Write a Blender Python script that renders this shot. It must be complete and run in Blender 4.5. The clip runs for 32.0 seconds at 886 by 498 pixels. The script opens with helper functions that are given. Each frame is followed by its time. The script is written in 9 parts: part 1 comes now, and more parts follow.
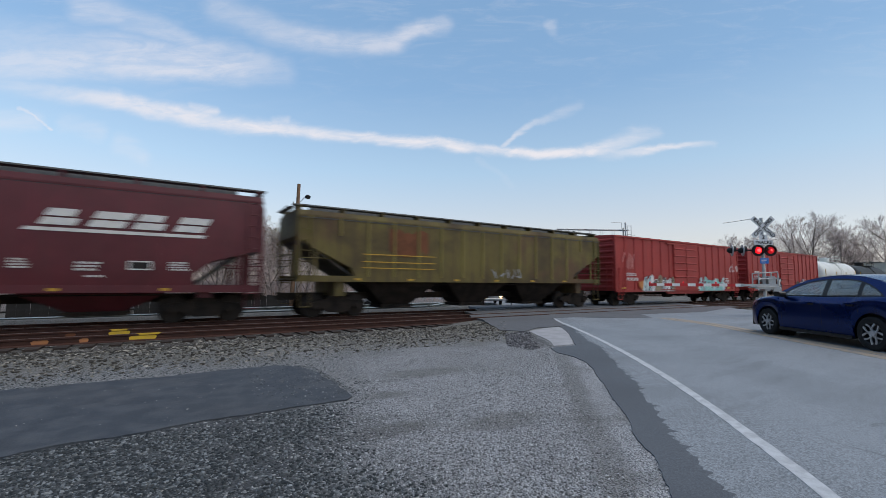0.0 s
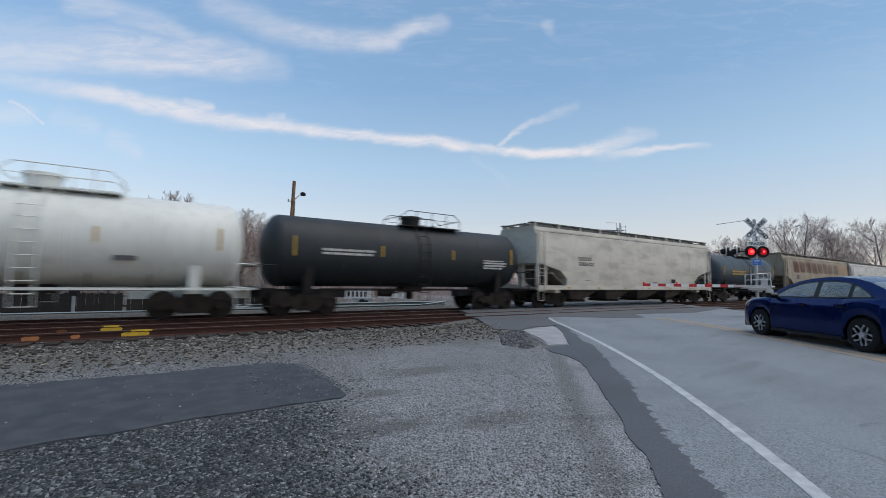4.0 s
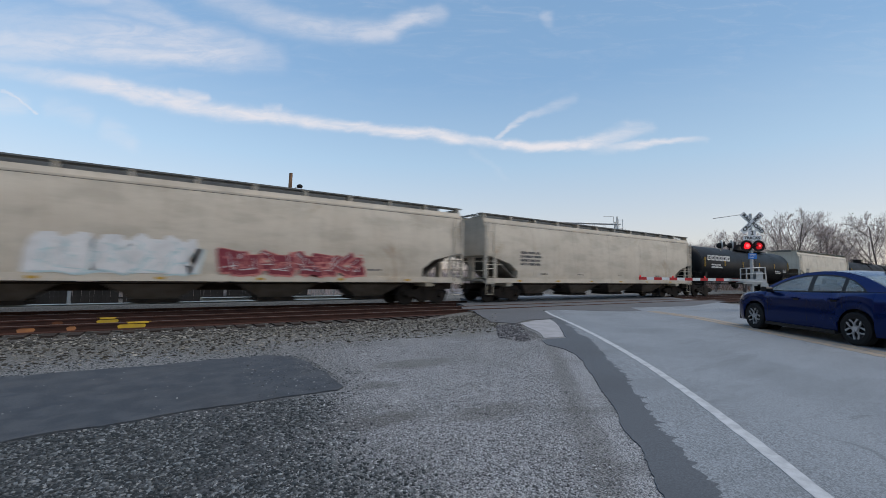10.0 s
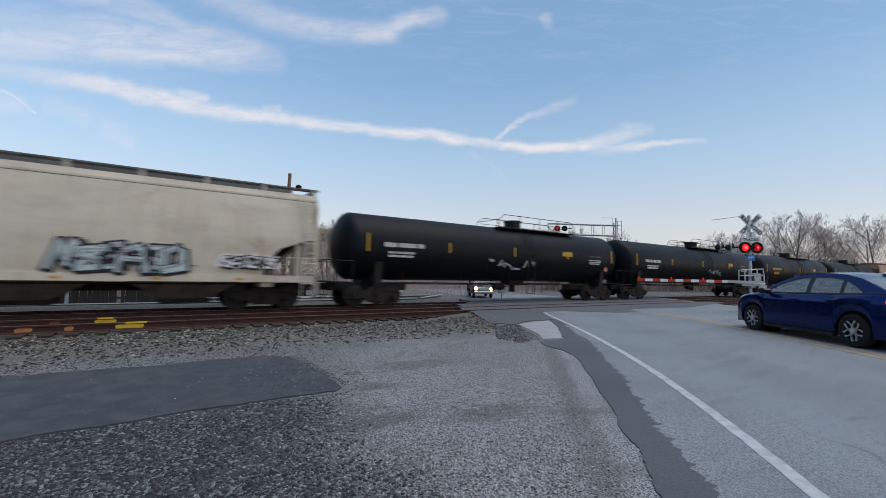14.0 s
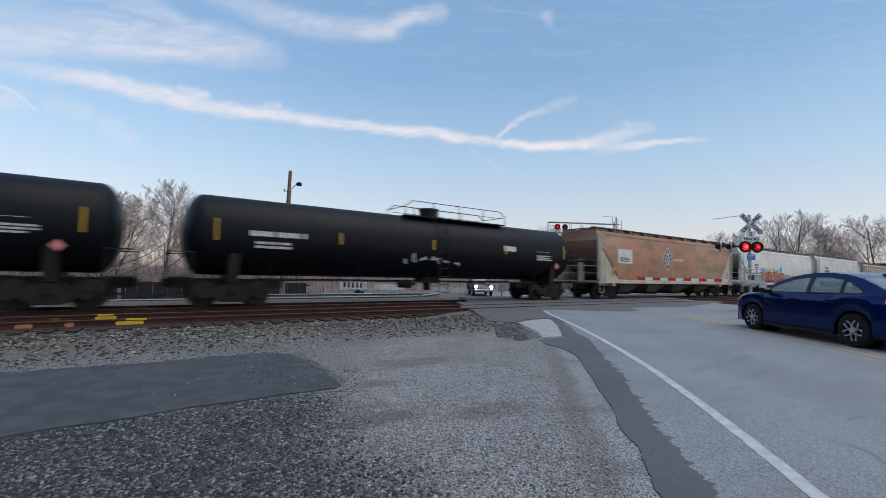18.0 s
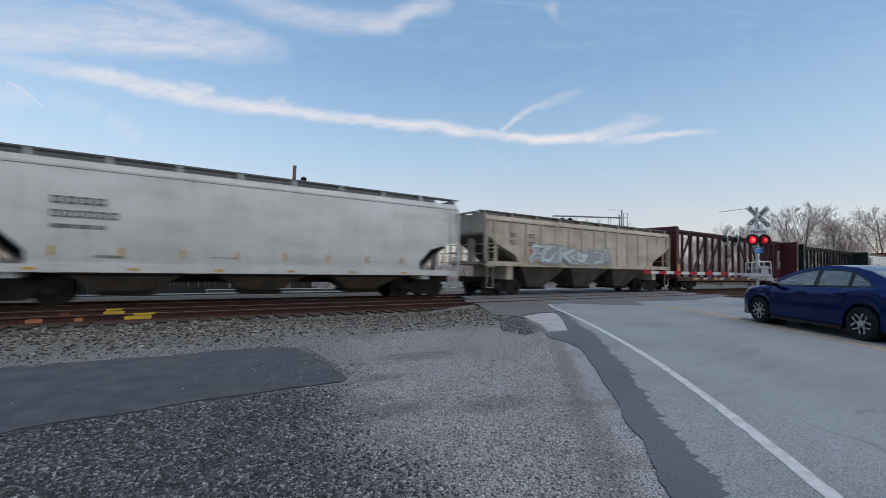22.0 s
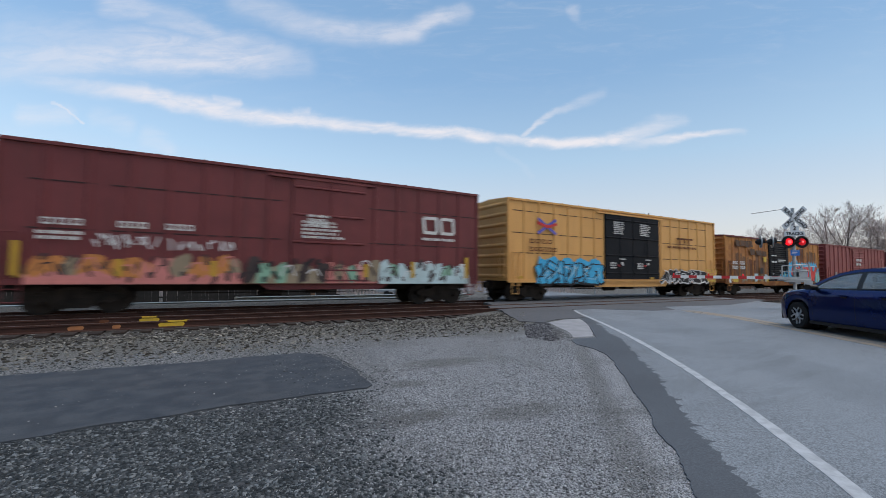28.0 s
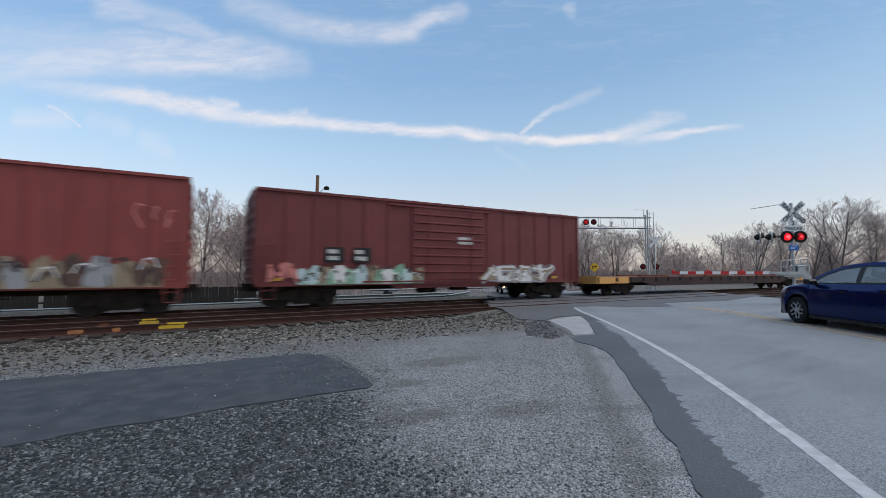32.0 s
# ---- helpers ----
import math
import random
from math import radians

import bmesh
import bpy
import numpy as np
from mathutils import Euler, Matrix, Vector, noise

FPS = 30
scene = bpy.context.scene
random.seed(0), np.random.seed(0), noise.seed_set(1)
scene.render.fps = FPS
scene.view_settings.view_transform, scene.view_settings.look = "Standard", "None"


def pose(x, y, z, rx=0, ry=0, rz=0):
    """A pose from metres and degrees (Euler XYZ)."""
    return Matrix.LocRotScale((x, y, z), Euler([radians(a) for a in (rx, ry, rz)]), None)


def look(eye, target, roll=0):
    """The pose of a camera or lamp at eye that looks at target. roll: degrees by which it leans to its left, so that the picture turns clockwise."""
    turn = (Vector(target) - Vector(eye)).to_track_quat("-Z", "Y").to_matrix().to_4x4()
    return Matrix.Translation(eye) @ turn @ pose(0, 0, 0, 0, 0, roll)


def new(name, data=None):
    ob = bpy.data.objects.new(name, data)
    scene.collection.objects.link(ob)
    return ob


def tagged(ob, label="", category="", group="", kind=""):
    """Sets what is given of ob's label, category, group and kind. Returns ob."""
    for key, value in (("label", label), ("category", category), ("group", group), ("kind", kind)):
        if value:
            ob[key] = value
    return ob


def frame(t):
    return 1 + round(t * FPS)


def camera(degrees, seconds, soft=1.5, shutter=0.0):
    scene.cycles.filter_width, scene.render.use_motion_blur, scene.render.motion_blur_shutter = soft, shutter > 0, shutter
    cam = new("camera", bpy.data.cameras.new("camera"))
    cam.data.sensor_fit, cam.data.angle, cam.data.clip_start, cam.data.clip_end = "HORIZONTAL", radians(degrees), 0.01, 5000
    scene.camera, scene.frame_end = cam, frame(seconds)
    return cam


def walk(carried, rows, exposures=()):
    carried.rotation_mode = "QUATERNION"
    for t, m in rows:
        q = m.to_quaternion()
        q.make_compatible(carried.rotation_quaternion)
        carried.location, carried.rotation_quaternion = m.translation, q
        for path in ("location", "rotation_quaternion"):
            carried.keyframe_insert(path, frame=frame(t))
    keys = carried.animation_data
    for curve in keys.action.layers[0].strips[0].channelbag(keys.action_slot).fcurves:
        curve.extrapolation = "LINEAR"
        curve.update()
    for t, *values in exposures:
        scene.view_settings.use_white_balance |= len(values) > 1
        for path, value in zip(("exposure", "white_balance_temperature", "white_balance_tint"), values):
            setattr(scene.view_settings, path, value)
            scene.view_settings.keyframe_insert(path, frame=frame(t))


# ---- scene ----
# The camera: a phone held still, turning slightly
cam = camera(92.26, 32.0, 0.75, 0.4)
EYE = (0.0, 0.0, 1.38)
CAMERA_ROWS = [
    (0, 94.545, -0.345, -32.784), (0.5, 94.534, -0.230, -32.871), (1, 94.510, -0.156, -32.979), (1.5, 94.477, -0.231, -33.029),
    (2, 94.445, -0.393, -33.044), (2.5, 94.434, -0.555, -33.112), (3, 94.452, -0.691, -33.301), (3.5, 94.467, -0.768, -33.475),
    (5.5, 93.843, -0.906, -33.185), (6, 93.774, -0.927, -33.153), (6.5, 93.697, -0.961, -33.161), (7, 93.642, -1.005, -33.213),
    (7.5, 93.589, -1.046, -33.280), (8, 93.538, -1.058, -33.375), (8.5, 93.485, -1.037, -33.510), (9, 93.444, -0.984, -33.662),
    (9.5, 93.427, -0.948, -33.776), (10, 93.433, -0.975, -33.838), (10.5, 93.454, -1.052, -33.894), (11, 93.491, -1.144, -33.960),
    (11.5, 93.533, -1.206, -33.993), (12, 93.554, -1.205, -33.945), (12.5, 93.560, -1.167, -33.843), (13, 93.563, -1.137, -33.768),
    (13.5, 93.561, -1.120, -33.809), (14, 93.553, -1.122, -33.997), (14.5, 93.546, -1.138, -34.173), (16.5, 93.494, -1.335, -34.344),
    (17, 93.470, -1.344, -34.224), (17.5, 93.401, -1.358, -34.081), (18, 93.283, -1.365, -33.986), (18.5, 93.150, -1.359, -33.914),
    (19, 93.040, -1.336, -33.836), (19.5, 92.937, -1.309, -33.744), (20, 92.822, -1.289, -33.645), (20.5, 92.698, -1.279, -33.532),
    (21, 92.585, -1.265, -33.416), (21.5, 92.514, -1.235, -33.339), (22, 92.487, -1.190, -33.352), (22.5, 92.479, -1.134, -33.456),
    (23, 92.471, -1.075, -33.562), (23.5, 92.465, -1.032, -33.582), (24, 92.449, -1.022, -33.518), (24.5, 92.420, -1.046, -33.420),
    (25, 92.414, -1.053, -33.333), (25.5, 92.428, -1.029, -33.287), (27.5, 93.200, -0.714, -30.508), (28, 93.265, -0.686, -30.243),
    (28.5, 93.302, -0.631, -30.029), (29, 93.264, -0.563, -30.016), (29.5, 93.194, -0.495, -30.064), (30, 93.147, -0.424, -30.118),
    (30.5, 93.127, -0.339, -30.202), (31, 93.111, -0.235, -30.300), (31.5, 93.117, -0.103, -30.336), (32, 93.138, 0.004, -30.312)]
walk(cam, [(t, pose(*EYE, a, b, c)) for t, a, b, c in CAMERA_ROWS], [(0.0, 0.65), (1.0, 0.635), (2.0, 0.60), (6.0, 0.59), (7.5, 0.62), (9.0, 0.59), (11.0, 0.59), (13.0, 0.64), (14.0, 0.61), (17.0, 0.65), (19.0, 0.64), (20.0, 0.58), (23.0, 0.59),
                                                                      (25.0, 0.54), (28.0, 0.67), (32.0, 0.66)])

# World: clear dusk sky with thin streaks of cloud
SUN_EL, SUN_ROT = 12.0, 146.0
SKY_TINT, CLOUD, SKY_POWER = (1.27, 1.24, 1.31), (4.55, 4.4, 4.6), 0.12
# haze of the dusk sky by height over the horizon: sine of the height, colour
HAZE = ((0.0, (3.95, 3.40, 3.32)), (0.12, (3.44, 3.57, 3.88)), (0.25, (2.42, 3.36, 4.32)), (0.42, (1.44, 2.48, 3.88)), (1.0, (0.9, 1.8, 3.2)))
world = bpy.data.worlds.new("dusk_sky")
scene.world = world
world.use_nodes = True


class Nodes:
    """Short hands for a node tree."""

    def __init__(self, tree):
        self.t = tree
        self.t.nodes.clear()

    def put(self, kind, **props):
        n = self.t.nodes.new(kind)
        for k, v in props.items():
            n.inputs[k].default_value = v
        return n

    def link(self, a, b):
        self.t.links.new(a, b)
        return b

    def math(self, op, a, b=0.0, c=0.0, clamp=False):
        n = self.t.nodes.new("ShaderNodeMath")
        n.operation, n.use_clamp = op, clamp
        for i, v in enumerate((a, b, c)):
            if isinstance(v, (int, float)):
                n.inputs[i].default_value = v
            else:
                self.t.links.new(v, n.inputs[i])
        return n.outputs[0]

    def vmath(self, op, a, b=(0, 0, 0)):
        n = self.t.nodes.new("ShaderNodeVectorMath")
        n.operation = op
        for i, v in enumerate((a, b)):
            if isinstance(v, tuple):
                n.inputs[i].default_value = v
            else:
                self.t.links.new(v, n.inputs[i])
        return n.outputs["Value"] if op == "DOT_PRODUCT" else n.outputs[0]

    def smooth(self, v, lo, hi, a=0.0, b=1.0):
        n = self.t.nodes.new("ShaderNodeMapRange")
        n.interpolation_type = "SMOOTHSTEP"
        self.t.links.new(v, n.inputs[0])
        for i, x in zip((1, 2, 3, 4), (lo, hi, a, b)):
            n.inputs[i].default_value = x
        return n.outputs[0]

    def mix(self, f, a, b, blend="MIX"):
        n = self.t.nodes.new("ShaderNodeMix")
        n.data_type, n.blend_type = "RGBA", blend
        for s, v in ((0, f), (6, a), (7, b)):
            if isinstance(v, (int, float)):
                n.inputs[s].default_value = v
            elif isinstance(v, tuple):
                n.inputs[s].default_value = (*v, 1.0) if len(v) == 3 else v
            else:
                self.t.links.new(v, n.inputs[s])
        return n.outputs[2]

    def noise(self, vec, scale, detail=4.0, rough=0.55, dist=0.0):
        n = self.t.nodes.new("ShaderNodeTexNoise")
        n.inputs["Scale"].default_value, n.inputs["Detail"].default_value = scale, detail
        n.inputs["Roughness"].default_value, n.inputs["Distortion"].default_value = rough, dist
        if vec is not None:
            self.t.links.new(vec, n.inputs["Vector"])
        return n.outputs[0]


STREAK = ((-1.118, 0.444, 0.019, 0.2), (-1.039, 0.427, 0.019, 0.3), (-0.906, 0.404, 0.019, 0.5), (-0.774, 0.384, 0.020, 0.85), (-0.642, 0.353, 0.020, 0.9), (-0.51, 0.321, 0.019, 0.95), (-0.378, 0.308, 0.016, 0.95),
          (-0.22, 0.287, 0.013, 1.0), (-0.035, 0.268, 0.0113, 1.0), (0.123, 0.246, 0.010, 1.0), (0.229, 0.237, 0.0106, 1.0), (0.347, 0.244, 0.0106, 0.95), (0.40, 0.256, 0.017, 0.55), (0.445, 0.276, 0.019, 0.45), (0.50, 0.282, 0.013, 0.3))
TAIL = ((0.37, 0.238, 0.014, 0.3), (0.466, 0.237, 0.0093, 0.75), (0.492, 0.242, 0.008, 0.85), (0.558, 0.251, 0.0066, 0.7), (0.637, 0.257, 0.008, 0.2))
FORK = ((0.13, 0.248, 0.0066, 0.6), (0.166, 0.282, 0.0053, 0.55), (0.229, 0.313, 0.008, 0.42), (0.321, 0.35, 0.0133, 0.16))
BANKS = (((-1.144, 0.473, 0.046, 0.36), (-1.037, 0.483, 0.045, 0.50), (-0.839, 0.477, 0.036, 0.58), (-0.614, 0.453, 0.024, 0.72), (-0.482, 0.452, 0.029, 0.6), (-0.377, 0.444, 0.029, 0.25)),
         ((-1.115, 0.538, 0.055, 0.22), (-0.878, 0.516, 0.050, 0.30), (-0.772, 0.511, 0.035, 0.5), (-0.601, 0.484, 0.029, 0.6), (-0.429, 0.464, 0.035, 0.4)),
         ((-0.863, 0.615, 0.040, 0.4), (-0.718, 0.569, 0.029, 0.35), (-0.574, 0.51, 0.021, 0.5), (-0.456, 0.481, 0.024, 0.45)),
         ((-0.533, 0.601, 0.035, 0.3), (-0.376, 0.535, 0.029, 0.45), (-0.218, 0.506, 0.024, 0.5), (-0.113, 0.511, 0.024, 0.6), (-0.054, 0.539, 0.019, 0.65), (0.005, 0.549, 0.021, 0.35)))
WISPS = (((-1.02, 0.37, 0.004, 0.5), (-0.98, 0.354, 0.0033, 0.6), (-0.935, 0.323, 0.0027, 0.55)), ((-1.094, 0.342, 0.024, 0.4), (-0.974, 0.339, 0.021, 0.3)), ((-0.901, 0.334, 0.021, 0.22), (-0.822, 0.308, 0.021, 0.25)),
         ((-0.769, 0.281, 0.024, 0.22), (-0.71, 0.251, 0.019, 0.25)), ((0.252, 0.543, 0.0133, 0.32), (0.262, 0.522, 0.0106, 0.25)), ((0.084, 0.226, 0.008, 0.1), (0.163, 0.167, 0.0066, 0.08)),
         ((-0.404, 0.325, 0.011, 0.5), (-0.371, 0.323, 0.011, 0.5)), ((-0.596, 0.36, 0.0133, 0.6), (-0.543, 0.35, 0.012, 0.7)))
CIRRUS = (STREAK, TAIL, FORK) + BANKS + WISPS


def build_sky():
    k = Nodes(world.node_tree)
    out = k.put("ShaderNodeOutputWorld")
    back = k.put("ShaderNodeBackground")
    sky = k.put("ShaderNodeTexSky")
    sky.sky_type, sky.sun_disc = "NISHITA", False
    sky.sun_elevation, sky.sun_rotation = radians(SUN_EL), radians(SUN_ROT)
    sky.altitude, sky.air_density, sky.dust_density, sky.ozone_density = 100.0, 1.0, 0.6, 1.5
    way = k.put("ShaderNodeTexCoord").outputs["Generated"]
    # tangent plane of the sky round one fixed bearing
    right, up, ahead = (0.8314, -0.5554, 0.0198), (-0.051, -0.0407, 0.9979), (0.5534, 0.8306, 0.0622)
    depth = k.math("MAXIMUM", k.vmath("DOT_PRODUCT", way, ahead), 0.05)
    u0 = k.math("DIVIDE", k.vmath("DOT_PRODUCT", way, right), depth)
    v0 = k.math("DIVIDE", k.vmath("DOT_PRODUCT", way, up), depth)
    comb = k.put("ShaderNodeCombineXYZ")
    k.link(u0, comb.inputs[0])
    k.link(v0, comb.inputs[1])
    wide = k.put("ShaderNodeMapping")
    wide.inputs["Scale"].default_value = (1.0, 2.2, 1.0)
    k.link(comb.outputs[0], wide.inputs[0])
    w1 = k.noise(wide.outputs[0], 6.0, 5.0, 0.6)
    w2 = k.noise(wide.outputs[0], 9.0, 5.0, 0.6, 0.4)
    u = k.math("ADD", u0, k.math("MULTIPLY", k.math("SUBTRACT", w1, 0.5), 0.05))
    v = k.math("ADD", v0, k.math("MULTIPLY", k.math("SUBTRACT", w2, 0.5), 0.034))
    # bands of cirrus: points (u, v, half width, strength) along each
    u = k.math("ADD", u, 0.012)
    cover = None
    for band in CIRRUS:
        for (x0, y0, w0, s0), (x1, y1, w1, s1) in zip(band, band[1:]):
            dx, dy = x1 - x0, y1 - y0
            a, b = k.math("SUBTRACT", u, x0), k.math("SUBTRACT", v, y0)
            h = k.math("DIVIDE", k.math("ADD", k.math("MULTIPLY", a, dx), k.math("MULTIPLY", b, dy)), dx * dx + dy * dy, clamp=True)
            ex = k.math("SUBTRACT", a, k.math("MULTIPLY", h, dx))
            ey = k.math("SUBTRACT", b, k.math("MULTIPLY", h, dy))
            d = k.math("SQRT", k.math("ADD", k.math("MULTIPLY", ex, ex), k.math("MULTIPLY", ey, ey)))
            d = k.math("DIVIDE", d, k.math("MULTIPLY_ADD", h, w1 - w0, w0))
            m = k.math("POWER", k.smooth(d, 0.2, 1.85, 1.0, 0.0), 1.4)
            m = k.math("MULTIPLY", m, k.math("MULTIPLY_ADD", h, (s1 - s0) * 0.85, s0 * 0.85))
            cover = m if cover is None else k.math("MAXIMUM", cover, m)
    fine = k.noise(wide.outputs[0], 14.0, 6.0, 0.62, 0.6)
    cover = k.math("MULTIPLY", cover, k.smooth(fine, 0.28, 0.62, 0.72, 1.0))
    drawn = k.put("ShaderNodeMapping")
    drawn.inputs["Rotation"].default_value = (0.0, 0.0, 0.12)
    drawn.inputs["Scale"].default_value = (2.5, 13.0, 1.0)
    k.link(comb.outputs[0], drawn.inputs[0])
    hair = k.noise(drawn.outputs[0], 2.6, 7.0, 0.66, 0.9)
    cover = k.math("MULTIPLY", cover, k.smooth(hair, 0.34, 0.60, 0.70, 1.12))
    veil = k.math("MULTIPLY", k.smooth(hair, 0.45, 0.8), k.smooth(v0, 0.25, 0.6, 0.0, 0.16))
    cover = k.math("MAXIMUM", cover, veil)
    cover = k.math("MULTIPLY", cover, k.smooth(k.vmath("DOT_PRODUCT", way, ahead), 0.05, 0.25))
    tint = k.mix(1.0, sky.outputs[0], SKY_TINT, "MULTIPLY")
    height = k.vmath("DOT_PRODUCT", way, (0.0, 0.0, 1.0))
    haze = HAZE[0][1]
    for (z0, _c), (z1, c1) in zip(HAZE, HAZE[1:]):
        up_ = k.put("ShaderNodeMapRange")
        k.link(height, up_.inputs[0])
        up_.inputs[1].default_value, up_.inputs[2].default_value = z0, z1
        haze = k.mix(up_.outputs[0], haze, c1)
    tint = k.mix(0.75, tint, haze)
    colour = k.mix(cover, tint, CLOUD)
    k.link(colour, back.inputs[0])
    back.inputs[1].default_value = SKY_POWER
    k.link(back.outputs[0], out.inputs[0])


build_sky()
sun = new("sun", bpy.data.lights.new("sun", "SUN"))
sun.data.energy, sun.data.angle, sun.data.color = 1.55, radians(60), (1.0, 0.90, 0.80)
sun.matrix_basis = look((10, -12, 40), (0, 0, 0))

# ---- building helpers ----
class MB:
    """Gathers vertices and faces of one mesh."""

    def __init__(self):
        self.v, self.f = [], []

    def add(self, vs, fs):
        n = len(self.v)
        self.v += [tuple(p) for p in vs]
        self.f += [tuple(i + n for i in f) for f in fs]
        return self

    def box(self, x0, x1, y0, y1, z0, z1):
        return self.add([(x, y, z) for z in (z0, z1) for x, y in ((x0, y0), (x1, y0), (x1, y1), (x0, y1))],
                        [(3, 2, 1, 0), (4, 5, 6, 7), (0, 1, 5, 4), (1, 2, 6, 5), (2, 3, 7, 6), (3, 0, 4, 7)])

    def bbox(self, x0, x1, y0, y1, z0, z1, b):
        """A box with chamfered edges round its sides (seen along y)."""
        pts = [(x0 + b, z0), (x1 - b, z0), (x1, z0 + b), (x1, z1 - b), (x1 - b, z1), (x0 + b, z1), (x0, z1 - b), (x0, z0 + b)]
        return self.prism(pts, "y", y0, y1)

    def prism(self, pts, axis, a, b):
        """A polygon pushed along an axis; pts in the other two axes, in order."""
        at = {"x": lambda p, c: (c, p[0], p[1]), "y": lambda p, c: (p[0], c, p[1]), "z": lambda p, c: (p[0], p[1], c)}[axis]
        n = len(pts)
        return self.add([at(p, a) for p in pts] + [at(p, b) for p in pts],
                        [tuple(range(n)), tuple(range(2 * n - 1, n - 1, -1))] + [(i, i + n, (i + 1) % n + n, (i + 1) % n) for i in range(n)])

    def tube(self, p0, p1, r0, r1=None, n=8, cap=True):
        r1 = r0 if r1 is None else r1
        p0, p1 = Vector(p0), Vector(p1)
        d = (p1 - p0).normalized()
        s = d.cross((0, 0, 1) if abs(d.z) < 0.9 else (1, 0, 0)).normalized()
        u = s.cross(d)
        ring = [(math.cos(2 * math.pi * i / n), math.sin(2 * math.pi * i / n)) for i in range(n)]
        vs = [p0 + (s * a + u * b) * r0 for a, b in ring] + [p1 + (s * a + u * b) * r1 for a, b in ring]
        fs = [(i, (i + 1) % n, (i + 1) % n + n, i + n) for i in range(n)]
        if cap:
            fs += [tuple(range(n - 1, -1, -1)), tuple(range(n, 2 * n))]
        return self.add(vs, fs)

    def path(self, pts, r, n=6):
        for a, b in zip(pts, pts[1:]):
            self.tube(a, b, r, r, n)
        return self

    def lathe(self, prof, n=24, axis="x", at=(0, 0, 0), cap=True):
        """prof: (along, radius) pairs."""
        vs = []
        for a, r in prof:
            for i in range(n):
                c, s = r * math.cos(2 * math.pi * i / n), r * math.sin(2 * math.pi * i / n)
                p = {"x": (a, c, s), "y": (c, a, s), "z": (c, s, a)}[axis]
                vs.append((p[0] + at[0], p[1] + at[1], p[2] + at[2]))
        m = len(prof)
        fs = [(j * n + i, j * n + (i + 1) % n, (j + 1) * n + (i + 1) % n, (j + 1) * n + i) for j in range(m - 1) for i in range(n)]
        if cap:
            fs += [tuple(range(n)), tuple(range((m - 1) * n, m * n))]
        return self.add(vs, fs)

    def mesh(self, name, mat=None, smooth=0, fix=True):
        me = bpy.data.meshes.new(name)
        me.from_pydata(self.v, [], self.f)
        if fix:
            bm = bmesh.new()
            bm.from_mesh(me)
            bmesh.ops.recalc_face_normals(bm, faces=bm.faces)
            bm.to_mesh(me)
            bm.free()
        if smooth:
            me.shade_smooth()
            me.set_sharp_from_angle(angle=radians(smooth))
        if mat:
            me.materials.append(mat)
        return me


def part(name, shape, mat=None, parent=None, label="", at=None, smooth=0):
    """Links a mesh (or an MB) as one object under a thing."""
    me = shape.mesh(name, mat, smooth) if isinstance(shape, MB) else shape
    ob = new(name, me)
    if parent:
        ob.parent = parent
    if at is not None:
        ob.matrix_basis = at
    if label:
        ob["label"] = label
    return ob


def thing(name, label, category, m=None, group="", kind=""):
    ob = new(name)
    ob.empty_display_size = 0.2
    if m is not None:
        ob.matrix_basis = m
    return tagged(ob, label, category, group, kind)


